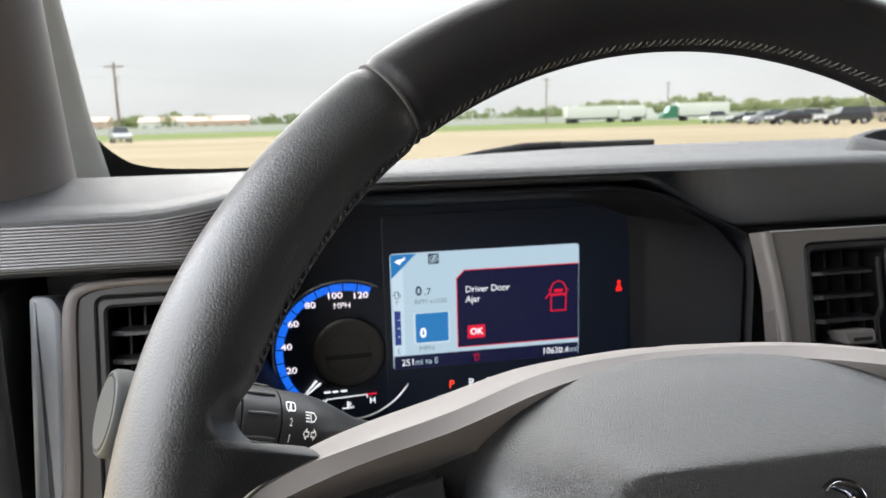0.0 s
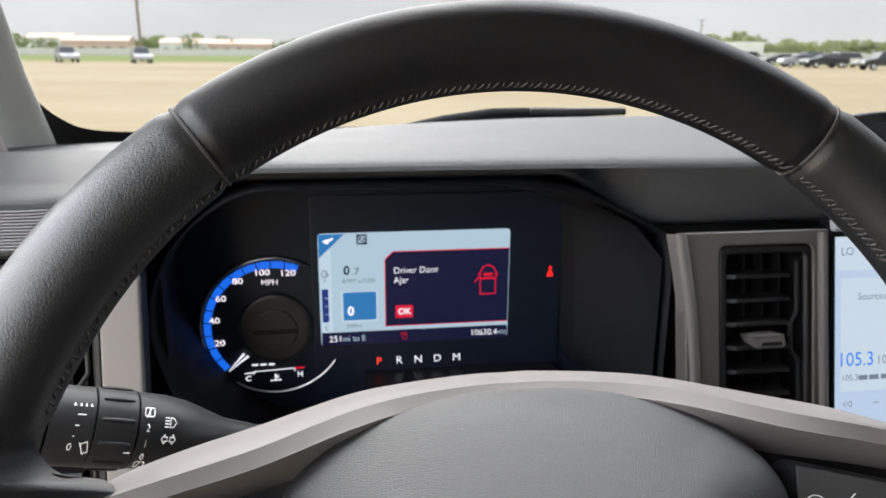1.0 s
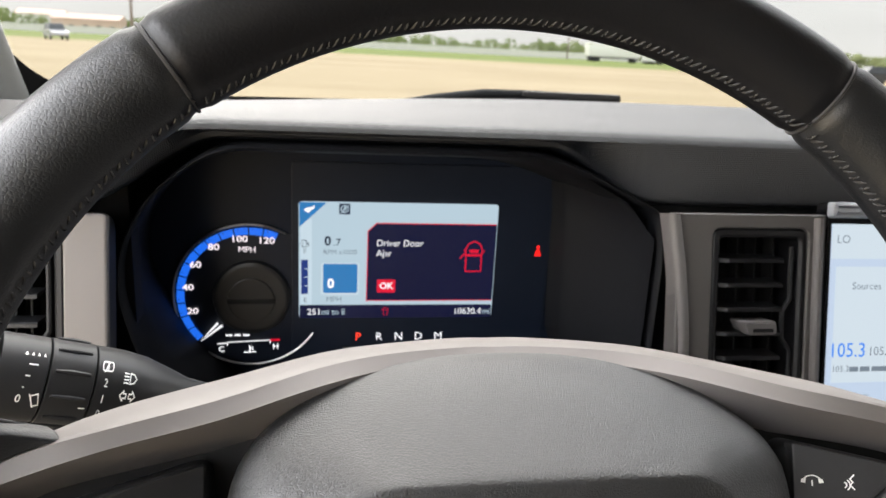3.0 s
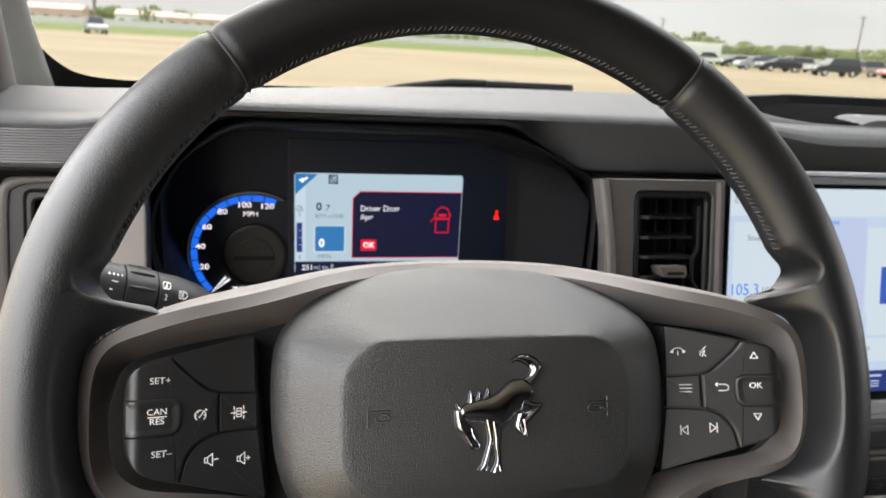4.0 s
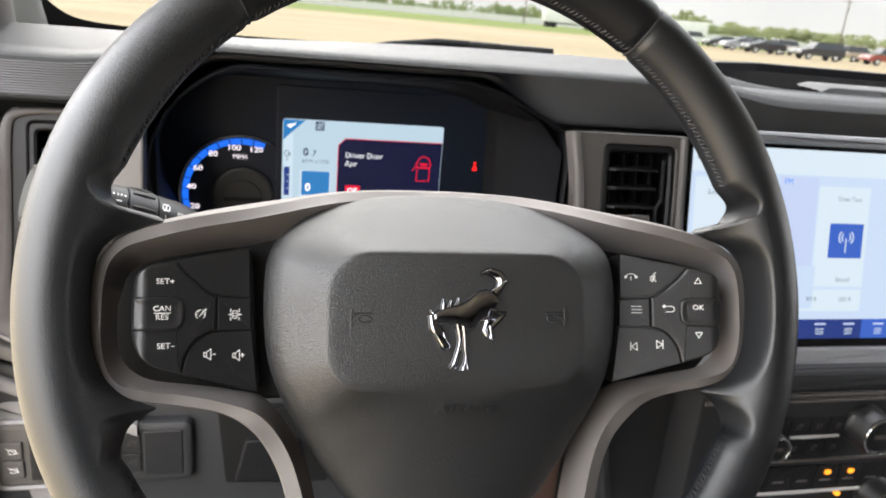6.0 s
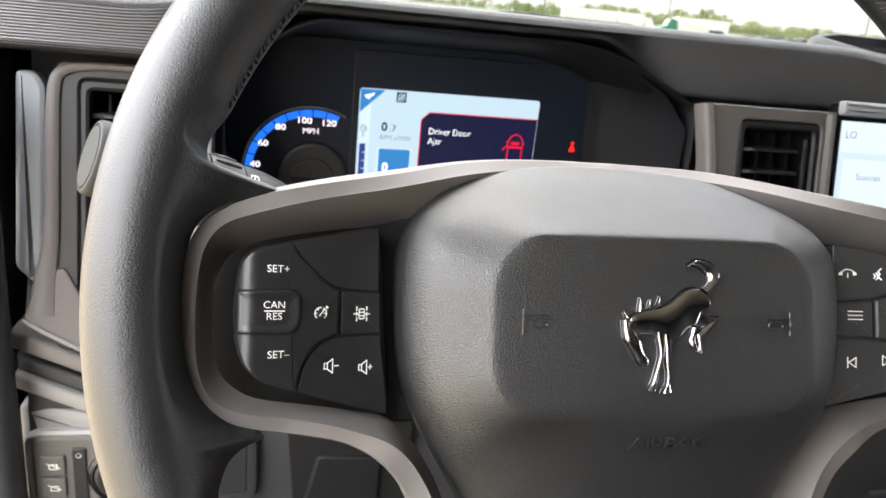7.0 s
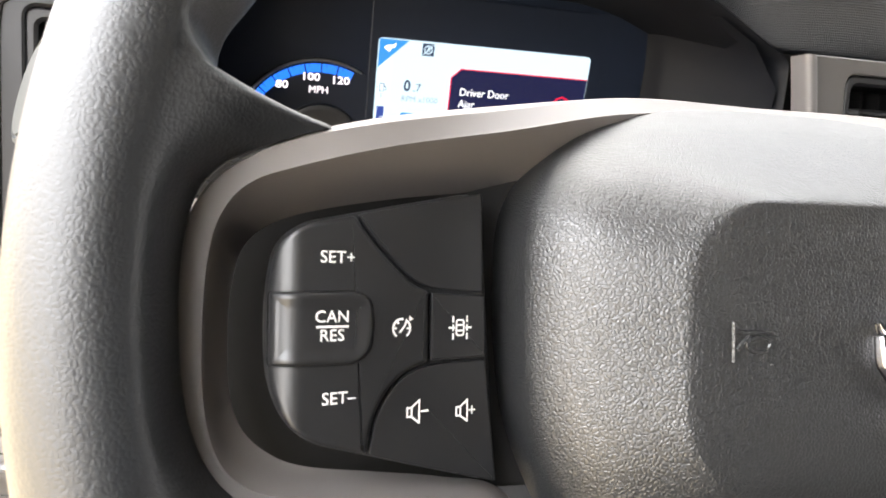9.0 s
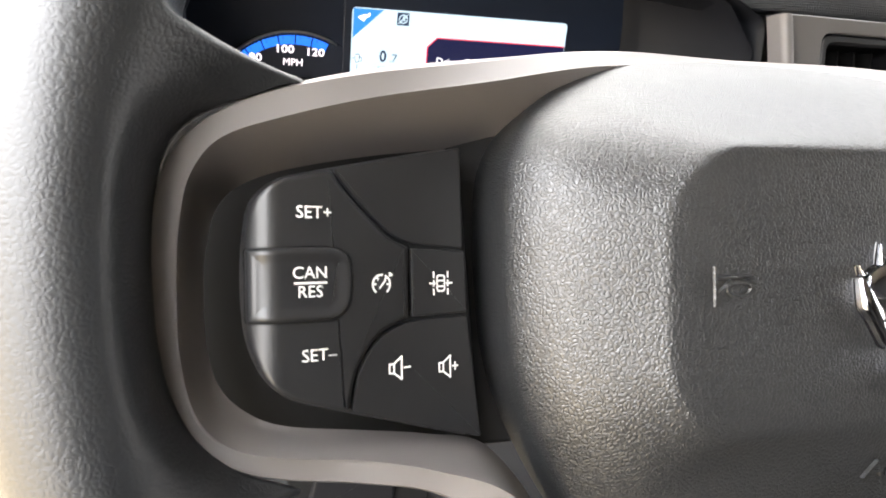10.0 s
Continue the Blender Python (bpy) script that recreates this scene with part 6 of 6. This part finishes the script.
part("cover_body", bm, M_COVER, cover_post, sharp=60)
bm = bmesh.new()
plate(rounded([(-0.415, 1.375), (-0.352, 1.375), (-0.346, 1.395), (-0.356, 1.48), (-0.415, 1.50)], 0.008), 0.0, 0.003, 0.001, bm=bm)
for v in bm.verts:
    v.co = Vector((v.co.x + 0.030 * (v.co.y - 1.345) / 0.42, 0.285 - 0.20 * (v.co.y - 1.345) / 0.42 - v.co.z, v.co.y))
part("slot", bm, M_GAP, cover_post, "black slot", smooth=False)

# shell behind and around the camera is unseen; its openings are sized to steer daylight
shell = thing("cabin_shell", "mostly unseen dark cabin shell with an open doorway and openings placed to shape the light", "vehicle cabin", kind="structure")
bm = bmesh.new()
box(bm, -0.42, 0.17, 1.745, 1.16, 0.28, 1.80, 0.02)
part("header_rail", bm, M_BODY, shell, "dark rail over the windscreen")
bm = bmesh.new()
box(bm, -0.42, -2.25, 1.74, 1.16, 0.175, 1.80, 0.02)
part("roof_lining", bm, M_ROOF, shell, "grey roof lining")
# opening left behind the doorway to light faces turned to the driver
bm = bmesh.new()
box(bm, -0.42, -0.80, 1.25, -0.36, -0.68, 1.76)
box(bm, -0.42, -1.50, 1.68, -0.36, -0.80, 1.76)
box(bm, -0.42, -2.25, 1.25, -0.36, -1.50, 1.76)
part("unseen_side_post", bm, M_BODY, shell, "unseen dark posts round an added opening that lets in light from behind", smooth=False)
bm = bmesh.new()
box(bm, 1.10, -2.25, 1.30, 1.16, -0.40, 1.76)
# hangs low to cut down light from the right
box(bm, 1.10, -0.40, 1.54, 1.16, 0.40, 1.76)
part("unseen_side_post", bm, M_BODY, shell, "unseen dark posts that narrow the light from the right", smooth=False)
bm = bmesh.new()
box(bm, -0.42, -2.25, 1.25, 1.16, -2.19, 1.76)
part("unseen_rear_wall", bm, M_BODY, shell, smooth=False)
bm = bmesh.new()
box(bm, -0.42, -2.25, 0.50, 1.16, 0.60, 0.56)
part("floor", bm, M_BODY, shell, "dark carpet floor", smooth=False)
bm = bmesh.new()
box(bm, -0.42, 0.50, 0.50, 1.16, 0.62, 1.345)
part("bulkhead", bm, M_BODY, shell, smooth=False)
bm = bmesh.new()
box(bm, 1.10, -2.25, 0.50, 1.16, 0.60, 1.30)
part("side_wall", bm, M_BODY, shell, smooth=False)
bm = bmesh.new()
box(bm, -0.42, -2.25, 0.50, -0.36, -0.68, 1.25)
# sill raised to block light from low outside
box(bm, -0.42, -2.25, 0.50, -0.36, 0.45, 0.92)
box(bm, -0.42, 0.24, 0.50, -0.36, 0.60, 1.345)
part("side_wall", bm, M_BODY, shell, smooth=False)
bm = bmesh.new()
box(bm, -0.42, -2.25, 0.50, 1.16, -2.19, 1.25)
part("unseen_rear_wall", bm, M_BODY, shell, smooth=False)
# door-opening seal at the end of the dash
bm = bmesh.new()
tube(bm, [(-0.306, 0.190, 0.95), (-0.304, 0.187, 1.10), (-0.303, 0.185, 1.20), (-0.303, 0.186, 1.270), (-0.303, 0.187, 1.300), (-0.303, 0.188, 1.304)], [0.012, 0.012, 0.0125, 0.0125, 0.0125, 0.009], seg=12)
tagged(part("door_seal", bm, M_DASH_LOW), "dark grey grained door opening seal", "door seal", kind="structure")
bm = bmesh.new()
box(bm, -0.42, 0.205, 0.60, -0.302, 0.40, 1.312, 0.012)
tagged(part("dash_end_panel", bm, M_DASH_LOW), "dark dash end panel at the door", "dash end", kind="structure")

# ---- wiper outside the windscreen ----
wiper = thing("windscreen_wiper", "black windscreen wiper parked at the foot of the glass", "wiper")
bm = bmesh.new()
tube(bm, [(-0.01, 0.640, 1.340), (0.060, 0.655, 1.3535), (0.119, 0.662, 1.3615), (0.165, 0.664, 1.3625), (0.21, 0.665, 1.3630)], [0.006, 0.006, 0.0055, 0.005, 0.004], seg=10)
part("wiper_arm", bm, M_RUBBER, wiper)
bm = bmesh.new()
tube(bm, [(-0.02, 0.648, 1.343), (0.10, 0.662, 1.352), (0.20, 0.668, 1.359), (0.29, 0.672, 1.361)], [0.003, 0.004, 0.005, 0.004], seg=8)
part("wiper_blade", bm, M_RUBBER, wiper)
bm = bmesh.new()
box(bm, 0.165, 0.655, 1.3600, 0.285, 0.672, 1.3665, 0.002)
part("blade_cover", bm, M_GREY_TRIM, wiper)

# bonnet ahead of the glass, hidden below the dash line
bm = bmesh.new()
rings = []
for y, z in ((0.66, 1.330), (0.72, 1.325), (1.0, 1.30), (1.7, 1.24), (1.95, 1.18), (2.0, 1.0), (2.0, 0.55)):
    rings.append([(x, y, z - 0.03 * ((x - 0.37) / 0.8) ** 2) for x in np.linspace(-0.45, 1.19, 13)])
loft(bm, rings, closed=False)
tagged(part("bonnet", bm, M_BODY), "dark painted bonnet", "bonnet", kind="structure")

# ---- outside ----
m = bpy.data.materials.new("sandy_lot_and_grass")
m.use_nodes = True
n, l = m.node_tree.nodes, m.node_tree.links
b = n["Principled BSDF"]
b.inputs["Roughness"].default_value = 0.95
b.inputs["Specular IOR Level"].default_value = 0.1
g_geo, g_sep = n.new("ShaderNodeNewGeometry"), n.new("ShaderNodeSeparateXYZ")
l.new(g_geo.outputs["Position"], g_sep.inputs[0])
broad, fine = n.new("ShaderNodeTexNoise"), n.new("ShaderNodeTexNoise")
broad.inputs["Scale"].default_value, broad.inputs["Detail"].default_value = 0.09, 4
fine.inputs["Scale"].default_value, fine.inputs["Detail"].default_value = 1.3, 6
stretch = n.new("ShaderNodeMapping")
stretch.inputs["Scale"].default_value = (0.35, 1.0, 1.0)
l.new(g_geo.outputs["Position"], stretch.inputs[0])
l.new(stretch.outputs[0], broad.inputs["Vector"])
l.new(stretch.outputs[0], fine.inputs["Vector"])
sand, grass, both = n.new("ShaderNodeValToRGB"), n.new("ShaderNodeValToRGB"), n.new("ShaderNodeMix")
sand.color_ramp.elements[0].position, sand.color_ramp.elements[1].position = 0.35, 0.68
sand.color_ramp.elements[0].color, sand.color_ramp.elements[1].color = (0.270, 0.215, 0.134, 1), (0.355, 0.290, 0.193, 1)
grass.color_ramp.elements[0].color, grass.color_ramp.elements[1].color = (0.125, 0.157, 0.043, 1), (0.172, 0.199, 0.067, 1)
mixn = n.new("ShaderNodeMath")
mixn.operation = "ADD"
half_fine = n.new("ShaderNodeMath")
half_fine.operation = "MULTIPLY_ADD"
half_fine.inputs[1].default_value, half_fine.inputs[2].default_value = 0.35, -0.17
l.new(fine.outputs[0], half_fine.inputs[0])
l.new(broad.outputs[0], mixn.inputs[0])
l.new(half_fine.outputs[0], mixn.inputs[1])
l.new(mixn.outputs[0], sand.inputs[0])
l.new(mixn.outputs[0], grass.inputs[0])
# the lot ends along a line; beyond it grows grass
edge_a, edge_b, edge_r = n.new("ShaderNodeMath"), n.new("ShaderNodeMath"), n.new("ShaderNodeMapRange")
edge_a.operation = edge_b.operation = "MULTIPLY_ADD"
edge_a.inputs[1].default_value = 0.10
l.new(g_sep.outputs[0], edge_a.inputs[0])
l.new(g_sep.outputs[1], edge_a.inputs[2])
edge_b.inputs[1].default_value = 14.0
l.new(broad.outputs[0], edge_b.inputs[0])
l.new(edge_a.outputs[0], edge_b.inputs[2])
edge_r.inputs["From Min"].default_value, edge_r.inputs["From Max"].default_value = 98.0, 106.0
l.new(edge_b.outputs[0], edge_r.inputs[0])
both.data_type = "RGBA"
l.new(edge_r.outputs[0], both.inputs[0])
l.new(sand.outputs[0], both.inputs[6])
l.new(grass.outputs[0], both.inputs[7])
l.new(both.outputs[2], b.inputs["Base Color"])
bm = bmesh.new()
loft(bm, [[(x, y, 0.0) for x in np.linspace(-2500, 2500, 11)] for y in (-2500, -300, -60, 0, 60, 120, 300, 900, 2500)], closed=False)
tagged(part("ground", bm, m, smooth=False), "sandy open lot with grass beyond", "ground", kind="structure")

# tree and building wall colours are lightened to stand in for distance haze
M_LEAF = material("hazed_foliage", (0.19, 0.23, 0.081), 0.8, stain=0.5, stain_size=3.0)
M_LEAF2 = material("hazed_olive_foliage", (0.225, 0.247, 0.098), 0.8, stain=0.5, stain_size=3.0)
M_BARK = material("pole_wood", (0.20, 0.16, 0.13), 0.85, grain=0.4, size=0.05, stain=0.2, stain_size=0.5)
M_CARGLASS = material("car_glass", (0.02, 0.025, 0.03), 0.08, stain=0.1, stain_size=0.5)
M_TYRE = material("tyre", (0.02, 0.02, 0.02), 0.8, grain=0.3, size=0.02)
M_WHITE = material("white_trailer", (0.74, 0.73, 0.70), 0.6, stain=0.08, stain_size=1.5)
M_BRICK = material("hazed_building_wall", (0.60, 0.44, 0.37), 0.85, stain=0.15, stain_size=2.0)
M_FENCE = material("grey_fence", (0.62, 0.61, 0.58), 0.7, stain=0.15, stain_size=1.0)


def woods(name, label, x0, x1, y, h0, h1, count, mat, seed):
    """Far trees as thousands of small leaf clumps with an uneven crest."""
    rnd = random.Random(seed)
    V, F = [], []
    for t in range(count):
        cx, cy = rnd.uniform(x0, x1), y + rnd.uniform(-14, 14)
        h = rnd.uniform(h0, h1) * (0.75 + 0.45 * noise.noise(Vector((cx * 0.03, seed, 0))) + 0.2)
        w = h * rnd.uniform(0.35, 0.6)
        for k in range(46):
            a, u = rnd.uniform(0, 2 * math.pi), rnd.random() ** 0.6
            z = h * (0.18 + 0.82 * rnd.random() ** 0.8)
            rr = w * u * math.sqrt(max(0.08, 1 - ((z / h - 0.5) / 0.55) ** 2))
            c = Vector((cx + rr * math.cos(a), cy + rr * math.sin(a), z))
            s = h * rnd.uniform(0.05, 0.12)
            i = len(V)
            for d in ((1, 0.2, -0.5), (-0.6, 0.9, -0.4), (-0.5, -0.9, -0.3), (0.1, 0, 1)):
                V.append(c + Vector([q * s * rnd.uniform(0.7, 1.3) for q in d]))
            F += [(i, i + 1, i + 2), (i, i + 1, i + 3), (i + 1, i + 2, i + 3), (i, i + 2, i + 3)]
    me = bpy.data.meshes.new(name)
    me.from_pydata([tuple(v) for v in V], [], F)
    return tagged(link_mesh(name, me, mat, None, label, smooth=False), label, "trees", kind="stuff")


woods("far_woods", "distant green tree line", -150, 170, 270, 3.4, 6.0, 380, M_LEAF, 3)
woods("far_woods", "distant olive tree line beyond the cars", 90, 430, 260, 4.2, 7.6, 380, M_LEAF2, 5)
woods("far_bushes", "low green bushes at the edge of the grass", -150, 60, 215, 0.9, 1.9, 200, M_LEAF2, 8)


def parked_car(x, y, heading, paint, label, kind="suv", name="parked_car"):
    car = thing(name, label, "car", Matrix.Translation((x, y, 0)) @ Matrix.Rotation(radians(heading), 4, "Z"), "cars parked round the lot")
    Wd = 1.85
    top = {"suv": 1.72, "sedan": 1.45, "pickup": 1.80}[kind]
    roof = {"suv": [(-2.25, 0.95), (-2.05, top), (0.55, top), (1.15, 1.05)], "sedan": [(-1.75, 0.95), (-1.15, top), (0.35, top), (1.15, 0.98)], "pickup": [(-0.55, 1.05), (-0.45, top), (0.75, top), (1.30, 1.10)]}[kind]
    side = [(-2.35, 0.42), (-2.35, 0.95)] + ([] if kind != "pickup" else []) + [(-2.28, 1.02), (1.15, 1.06), (2.15, 0.92), (2.35, 0.70), (2.35, 0.40)]
    bm = bmesh.new()
    P = rounded(side, 0.12, 4)
    loft(bm, [[(p[0], -Wd / 2 + 0.05, p[1]) for p in inset(P, 0.04)], [(p[0], -Wd / 2, p[1]) for p in P], [(p[0], Wd / 2, p[1]) for p in P], [(p[0], Wd / 2 - 0.05, p[1]) for p in inset(P, 0.04)]], cap0=True, cap1=True)
    part("body", bm, paint, car, sharp=40)
    bm = bmesh.new()
    R = rounded(roof, 0.10, 4)
    loft(bm, [[(p[0], s * (Wd / 2 - 0.10 - 0.18 * step(1.0, top, p[1])), p[1]) for p in R] for s in (-1, 1)], cap0=True, cap1=True)
    part("windows", bm, M_CARGLASS, car, sharp=30)
    bm = bmesh.new()
    box(bm, roof[1][0] + 0.05, -Wd / 2 + 0.26, top - 0.05, roof[2][0], Wd / 2 - 0.26, top + 0.02, 0.02)
    part("roof", bm, paint, car)
    for sx in (-1.42, 1.42):
        for sy in (-1, 1):
            bm = bmesh.new()
            tube(bm, [(sx, sy * (Wd / 2 - 0.20), 0.34), (sx, sy * (Wd / 2 - 0.19), 0.34), (sx, sy * (Wd / 2 + 0.01), 0.34), (sx, sy * (Wd / 2 + 0.02), 0.34)], [0.28, 0.34, 0.34, 0.28], seg=20)
            wh = part("wheel", bm, M_TYRE, car, sharp=40)
            bm = bmesh.new()
            tube(bm, [(sx, sy * (Wd / 2), 0.34), (sx, sy * (Wd / 2 + 0.03), 0.34)], [0.20, 0.18], seg=14)
            part("rim", bm, M_FENCE, wh)
    for sy in (-0.65, 0.65):
        bm = bmesh.new()
        box(bm, 2.28, sy - 0.2, 0.66, 2.37, sy + 0.2, 0.80, 0.02)
        part("headlight", bm, M_WHITE, car)
    return car


def paint(name, c):
    return material(name, c, 0.28, metal=0.2, stain=0.05, stain_size=0.6, coat=0.5)


P_SILVER, P_DARK, P_WHITE, P_RED, P_BLUE, P_TAN = (paint(a, c) for a, c in (("silver_paint", (0.42, 0.43, 0.46)), ("dark_paint", (0.03, 0.032, 0.036)), ("white_paint", (0.75, 0.75, 0.74)), ("red_paint", (0.30, 0.06, 0.045)), ("blue_paint", (0.12, 0.22, 0.30)), ("tan_paint", (0.40, 0.33, 0.26))))
parked_car(-29.5, 89.0, -62, P_SILVER, "silver sport utility car parked on the grass edge")
parked_car(-20.8, 86.0, -70, P_SILVER, "silver grey sport utility car parked near a pole")
for az, d, hd, pt, kd, lb in ((30.6, 118, 12, P_WHITE, "pickup", "white pickup in the parked row"), (32.6, 108, 175, P_DARK, "sedan", "dark sedan in the parked row"), (33.9, 95, 170, P_SILVER, "sedan", "grey sedan in the parked row"),
                              (35.4, 92, 176, P_DARK, "sedan", "dark low sedan in the parked row"), (36.9, 98, 8, P_WHITE, "suv", "white utility car in the parked row"), (38.9, 84, 172, P_DARK, "suv", "black utility car in the parked row"),
                              (41.2, 96, 10, P_TAN, "suv", "tan utility car in the parked row"), (43.0, 88, 170, P_RED, "pickup", "red pickup in the parked row"), (44.9, 92, 175, P_SILVER, "suv", "silver utility car in the parked row"),
                              (34.8, 112, 5, P_BLUE, "suv", "blue utility car in the parked row")):
    parked_car(d * math.sin(radians(az)), d * math.cos(radians(az)), hd, pt, lb, kd)


def trailer(az, d, length, heading, label, cab=None):
    t = thing("box_trailer", label, "truck", Matrix.Translation((d * math.sin(radians(az)), d * math.cos(radians(az)), 0)) @ Matrix.Rotation(radians(heading), 4, "Z"), "trucks beyond the lot")
    bm = bmesh.new()
    box(bm, -length / 2, -1.25, 1.15, length / 2, 1.25, 3.9, 0.06)
    part("box_body", bm, M_WHITE, t, "white box body")
    for x in (-length / 2 + 1.2, -length / 2 + 2.4, length / 2 - 1.5):
        bm = bmesh.new()
        tube(bm, [(x, -1.22, 0.5), (x, 1.22, 0.5)], 0.5, seg=18)
        part("axle_wheels", bm, M_TYRE, t)
    bm = bmesh.new()
    box(bm, -length / 2 + 0.3, -0.9, 0.85, length / 2 - 0.3, 0.9, 1.15, 0.03)
    part("chassis", bm, M_TYRE, t)
    if cab:
        bm = bmesh.new()
        P = rounded([(length / 2 + 0.3, 0.6), (length / 2 + 0.3, 3.3), (length / 2 + 1.9, 3.3), (length / 2 + 2.5, 1.9), (length / 2 + 3.6, 1.7), (length / 2 + 3.7, 0.6)], 0.2, 4)
        loft(bm, [[(p[0], s, p[1]) for p in P] for s in (-1.2, 1.2)], cap0=True, cap1=True)
        part("cab", bm, cab, t, "truck cab")
    return t


P_GREEN = paint("green_paint", (0.035, 0.20, 0.12))
trailer(21.6, 178, 13.0, 4, "white box truck standing beyond the lot", P_WHITE)
trailer(29.6, 172, 11.5, 176, "white box truck with a green cab", P_GREEN)
trailer(24.6, 185, 6.0, 0, "short white box truck", P_WHITE)


def power_pole(az, d, h, label, arms=1):
    p = thing("power_pole", label, "power pole", Matrix.Translation((d * math.sin(radians(az)), d * math.cos(radians(az)), 0)), "power poles")
    bm = bmesh.new()
    tube(bm, [(0, 0, -0.3), (0, 0, h * 0.5), (0, 0, h)], [0.20, 0.17, 0.13], seg=10)
    part("post", bm, M_BARK, p, "wooden post")
    for k in range(arms):
        z = h - 0.5 - 1.4 * k
        bm = bmesh.new()
        box(bm, -1.1, -0.07, z - 0.07, 1.1, 0.07, z + 0.07, 0.01)
        part("crossarm", bm, M_BARK, p)
        for x in (-1.0, -0.5, 0.5, 1.0):
            bm = bmesh.new()
            tube(bm, [(x, 0, z + 0.05), (x, 0, z + 0.15), (x, 0, z + 0.26)], [0.05, 0.07, 0.04], seg=8)
            part("insulator", bm, M_FENCE, p)
    bm = bmesh.new()
    tube(bm, [(0.32, 0, h - 2.5), (0.32, 0, h - 1.7)], 0.22, seg=12)
    part("transformer", bm, M_FENCE, p)
    return p


poles = [(-13.55, 98, 9.4), (18.25, 190, 11.5), (40.0, 210, 12.5), (-34, 92, 9.4), (27.2, 230, 11.0)]
for az, d, h in poles:
    power_pole(az, d, h, "wooden power pole with crossarm")


def cable(a, b, sag, name="power_line"):
    A, B = Vector(a), Vector(b)
    bm = bmesh.new()
    tube(bm, [A.lerp(B, k / 12) - Vector((0, 0, sag * 4 * (k / 12) * (1 - k / 12))) for k in range(13)], 0.008, seg=5)
    tagged(part(name, bm, M_TYRE), "thin sagging overhead power line", "power line", "overhead lines")


def top_of(i, dz):
    az, d, h = poles[i]
    return (d * math.sin(radians(az)), d * math.cos(radians(az)), h - dz)


for dz in (0.3, 1.6):
    cable(top_of(3, dz), top_of(0, dz), 0.9)
    cable(top_of(0, dz), top_of(1, dz), 2.0)
    cable(top_of(1, dz), top_of(2, dz), 2.2)

# long low fence and far roofs behind the grass
bm = bmesh.new()
for k in range(60):
    x = -120 + 5.0 * k
    box(bm, x - 0.06, 199.94, 0, x + 0.06, 200.06, 2.1)
    box(bm, x, 199.98, 0.05, x + 5.0, 200.02, 1.75)
tagged(part("far_fence", bm, M_FENCE, smooth=False), "long grey fence far beyond the grass", "fence", kind="stuff")


def far_house(x, y, w, d, h, wall, label):
    hs = thing("far_building", label, "building", Matrix.Translation((x, y, 0)), "far buildings")
    bm = bmesh.new()
    box(bm, -w / 2, -d / 2, 0, w / 2, d / 2, h)
    part("wall", bm, wall, hs, smooth=False)
    bm = bmesh.new()
    loft(bm, [[(x2, -d / 2 - 0.3, h), (x2, 0, h + d * 0.18), (x2, d / 2 + 0.3, h)] for x2 in (-w / 2 - 0.3, w / 2 + 0.3)], cap0=True, cap1=True)
    part("roof", bm, M_BRICK, hs, smooth=False)
    for k in range(int(w / 4)):
        bm = bmesh.new()
        box(bm, -w / 2 + 1.2 + 4 * k, -d / 2 - 0.05, 1.0, -w / 2 + 2.6 + 4 * k, -d / 2 + 0.02, 2.2)
        part("window", bm, M_CARGLASS, hs, smooth=False)


for x, y, w, h, wl2 in ((-118, 262, 22, 4.2, M_BRICK), (-92, 268, 14, 5.0, M_WHITE), (-74, 255, 20, 4.0, M_BRICK), (-48, 262, 16, 3.6, M_WHITE), (-30, 258, 20, 3.4, M_BRICK), (260, 245, 26, 6.5, M_BRICK), (300, 250, 20, 5.5, M_WHITE)):
    far_house(x, y, w, 9, h, wl2, "low far house with a pitched roof")
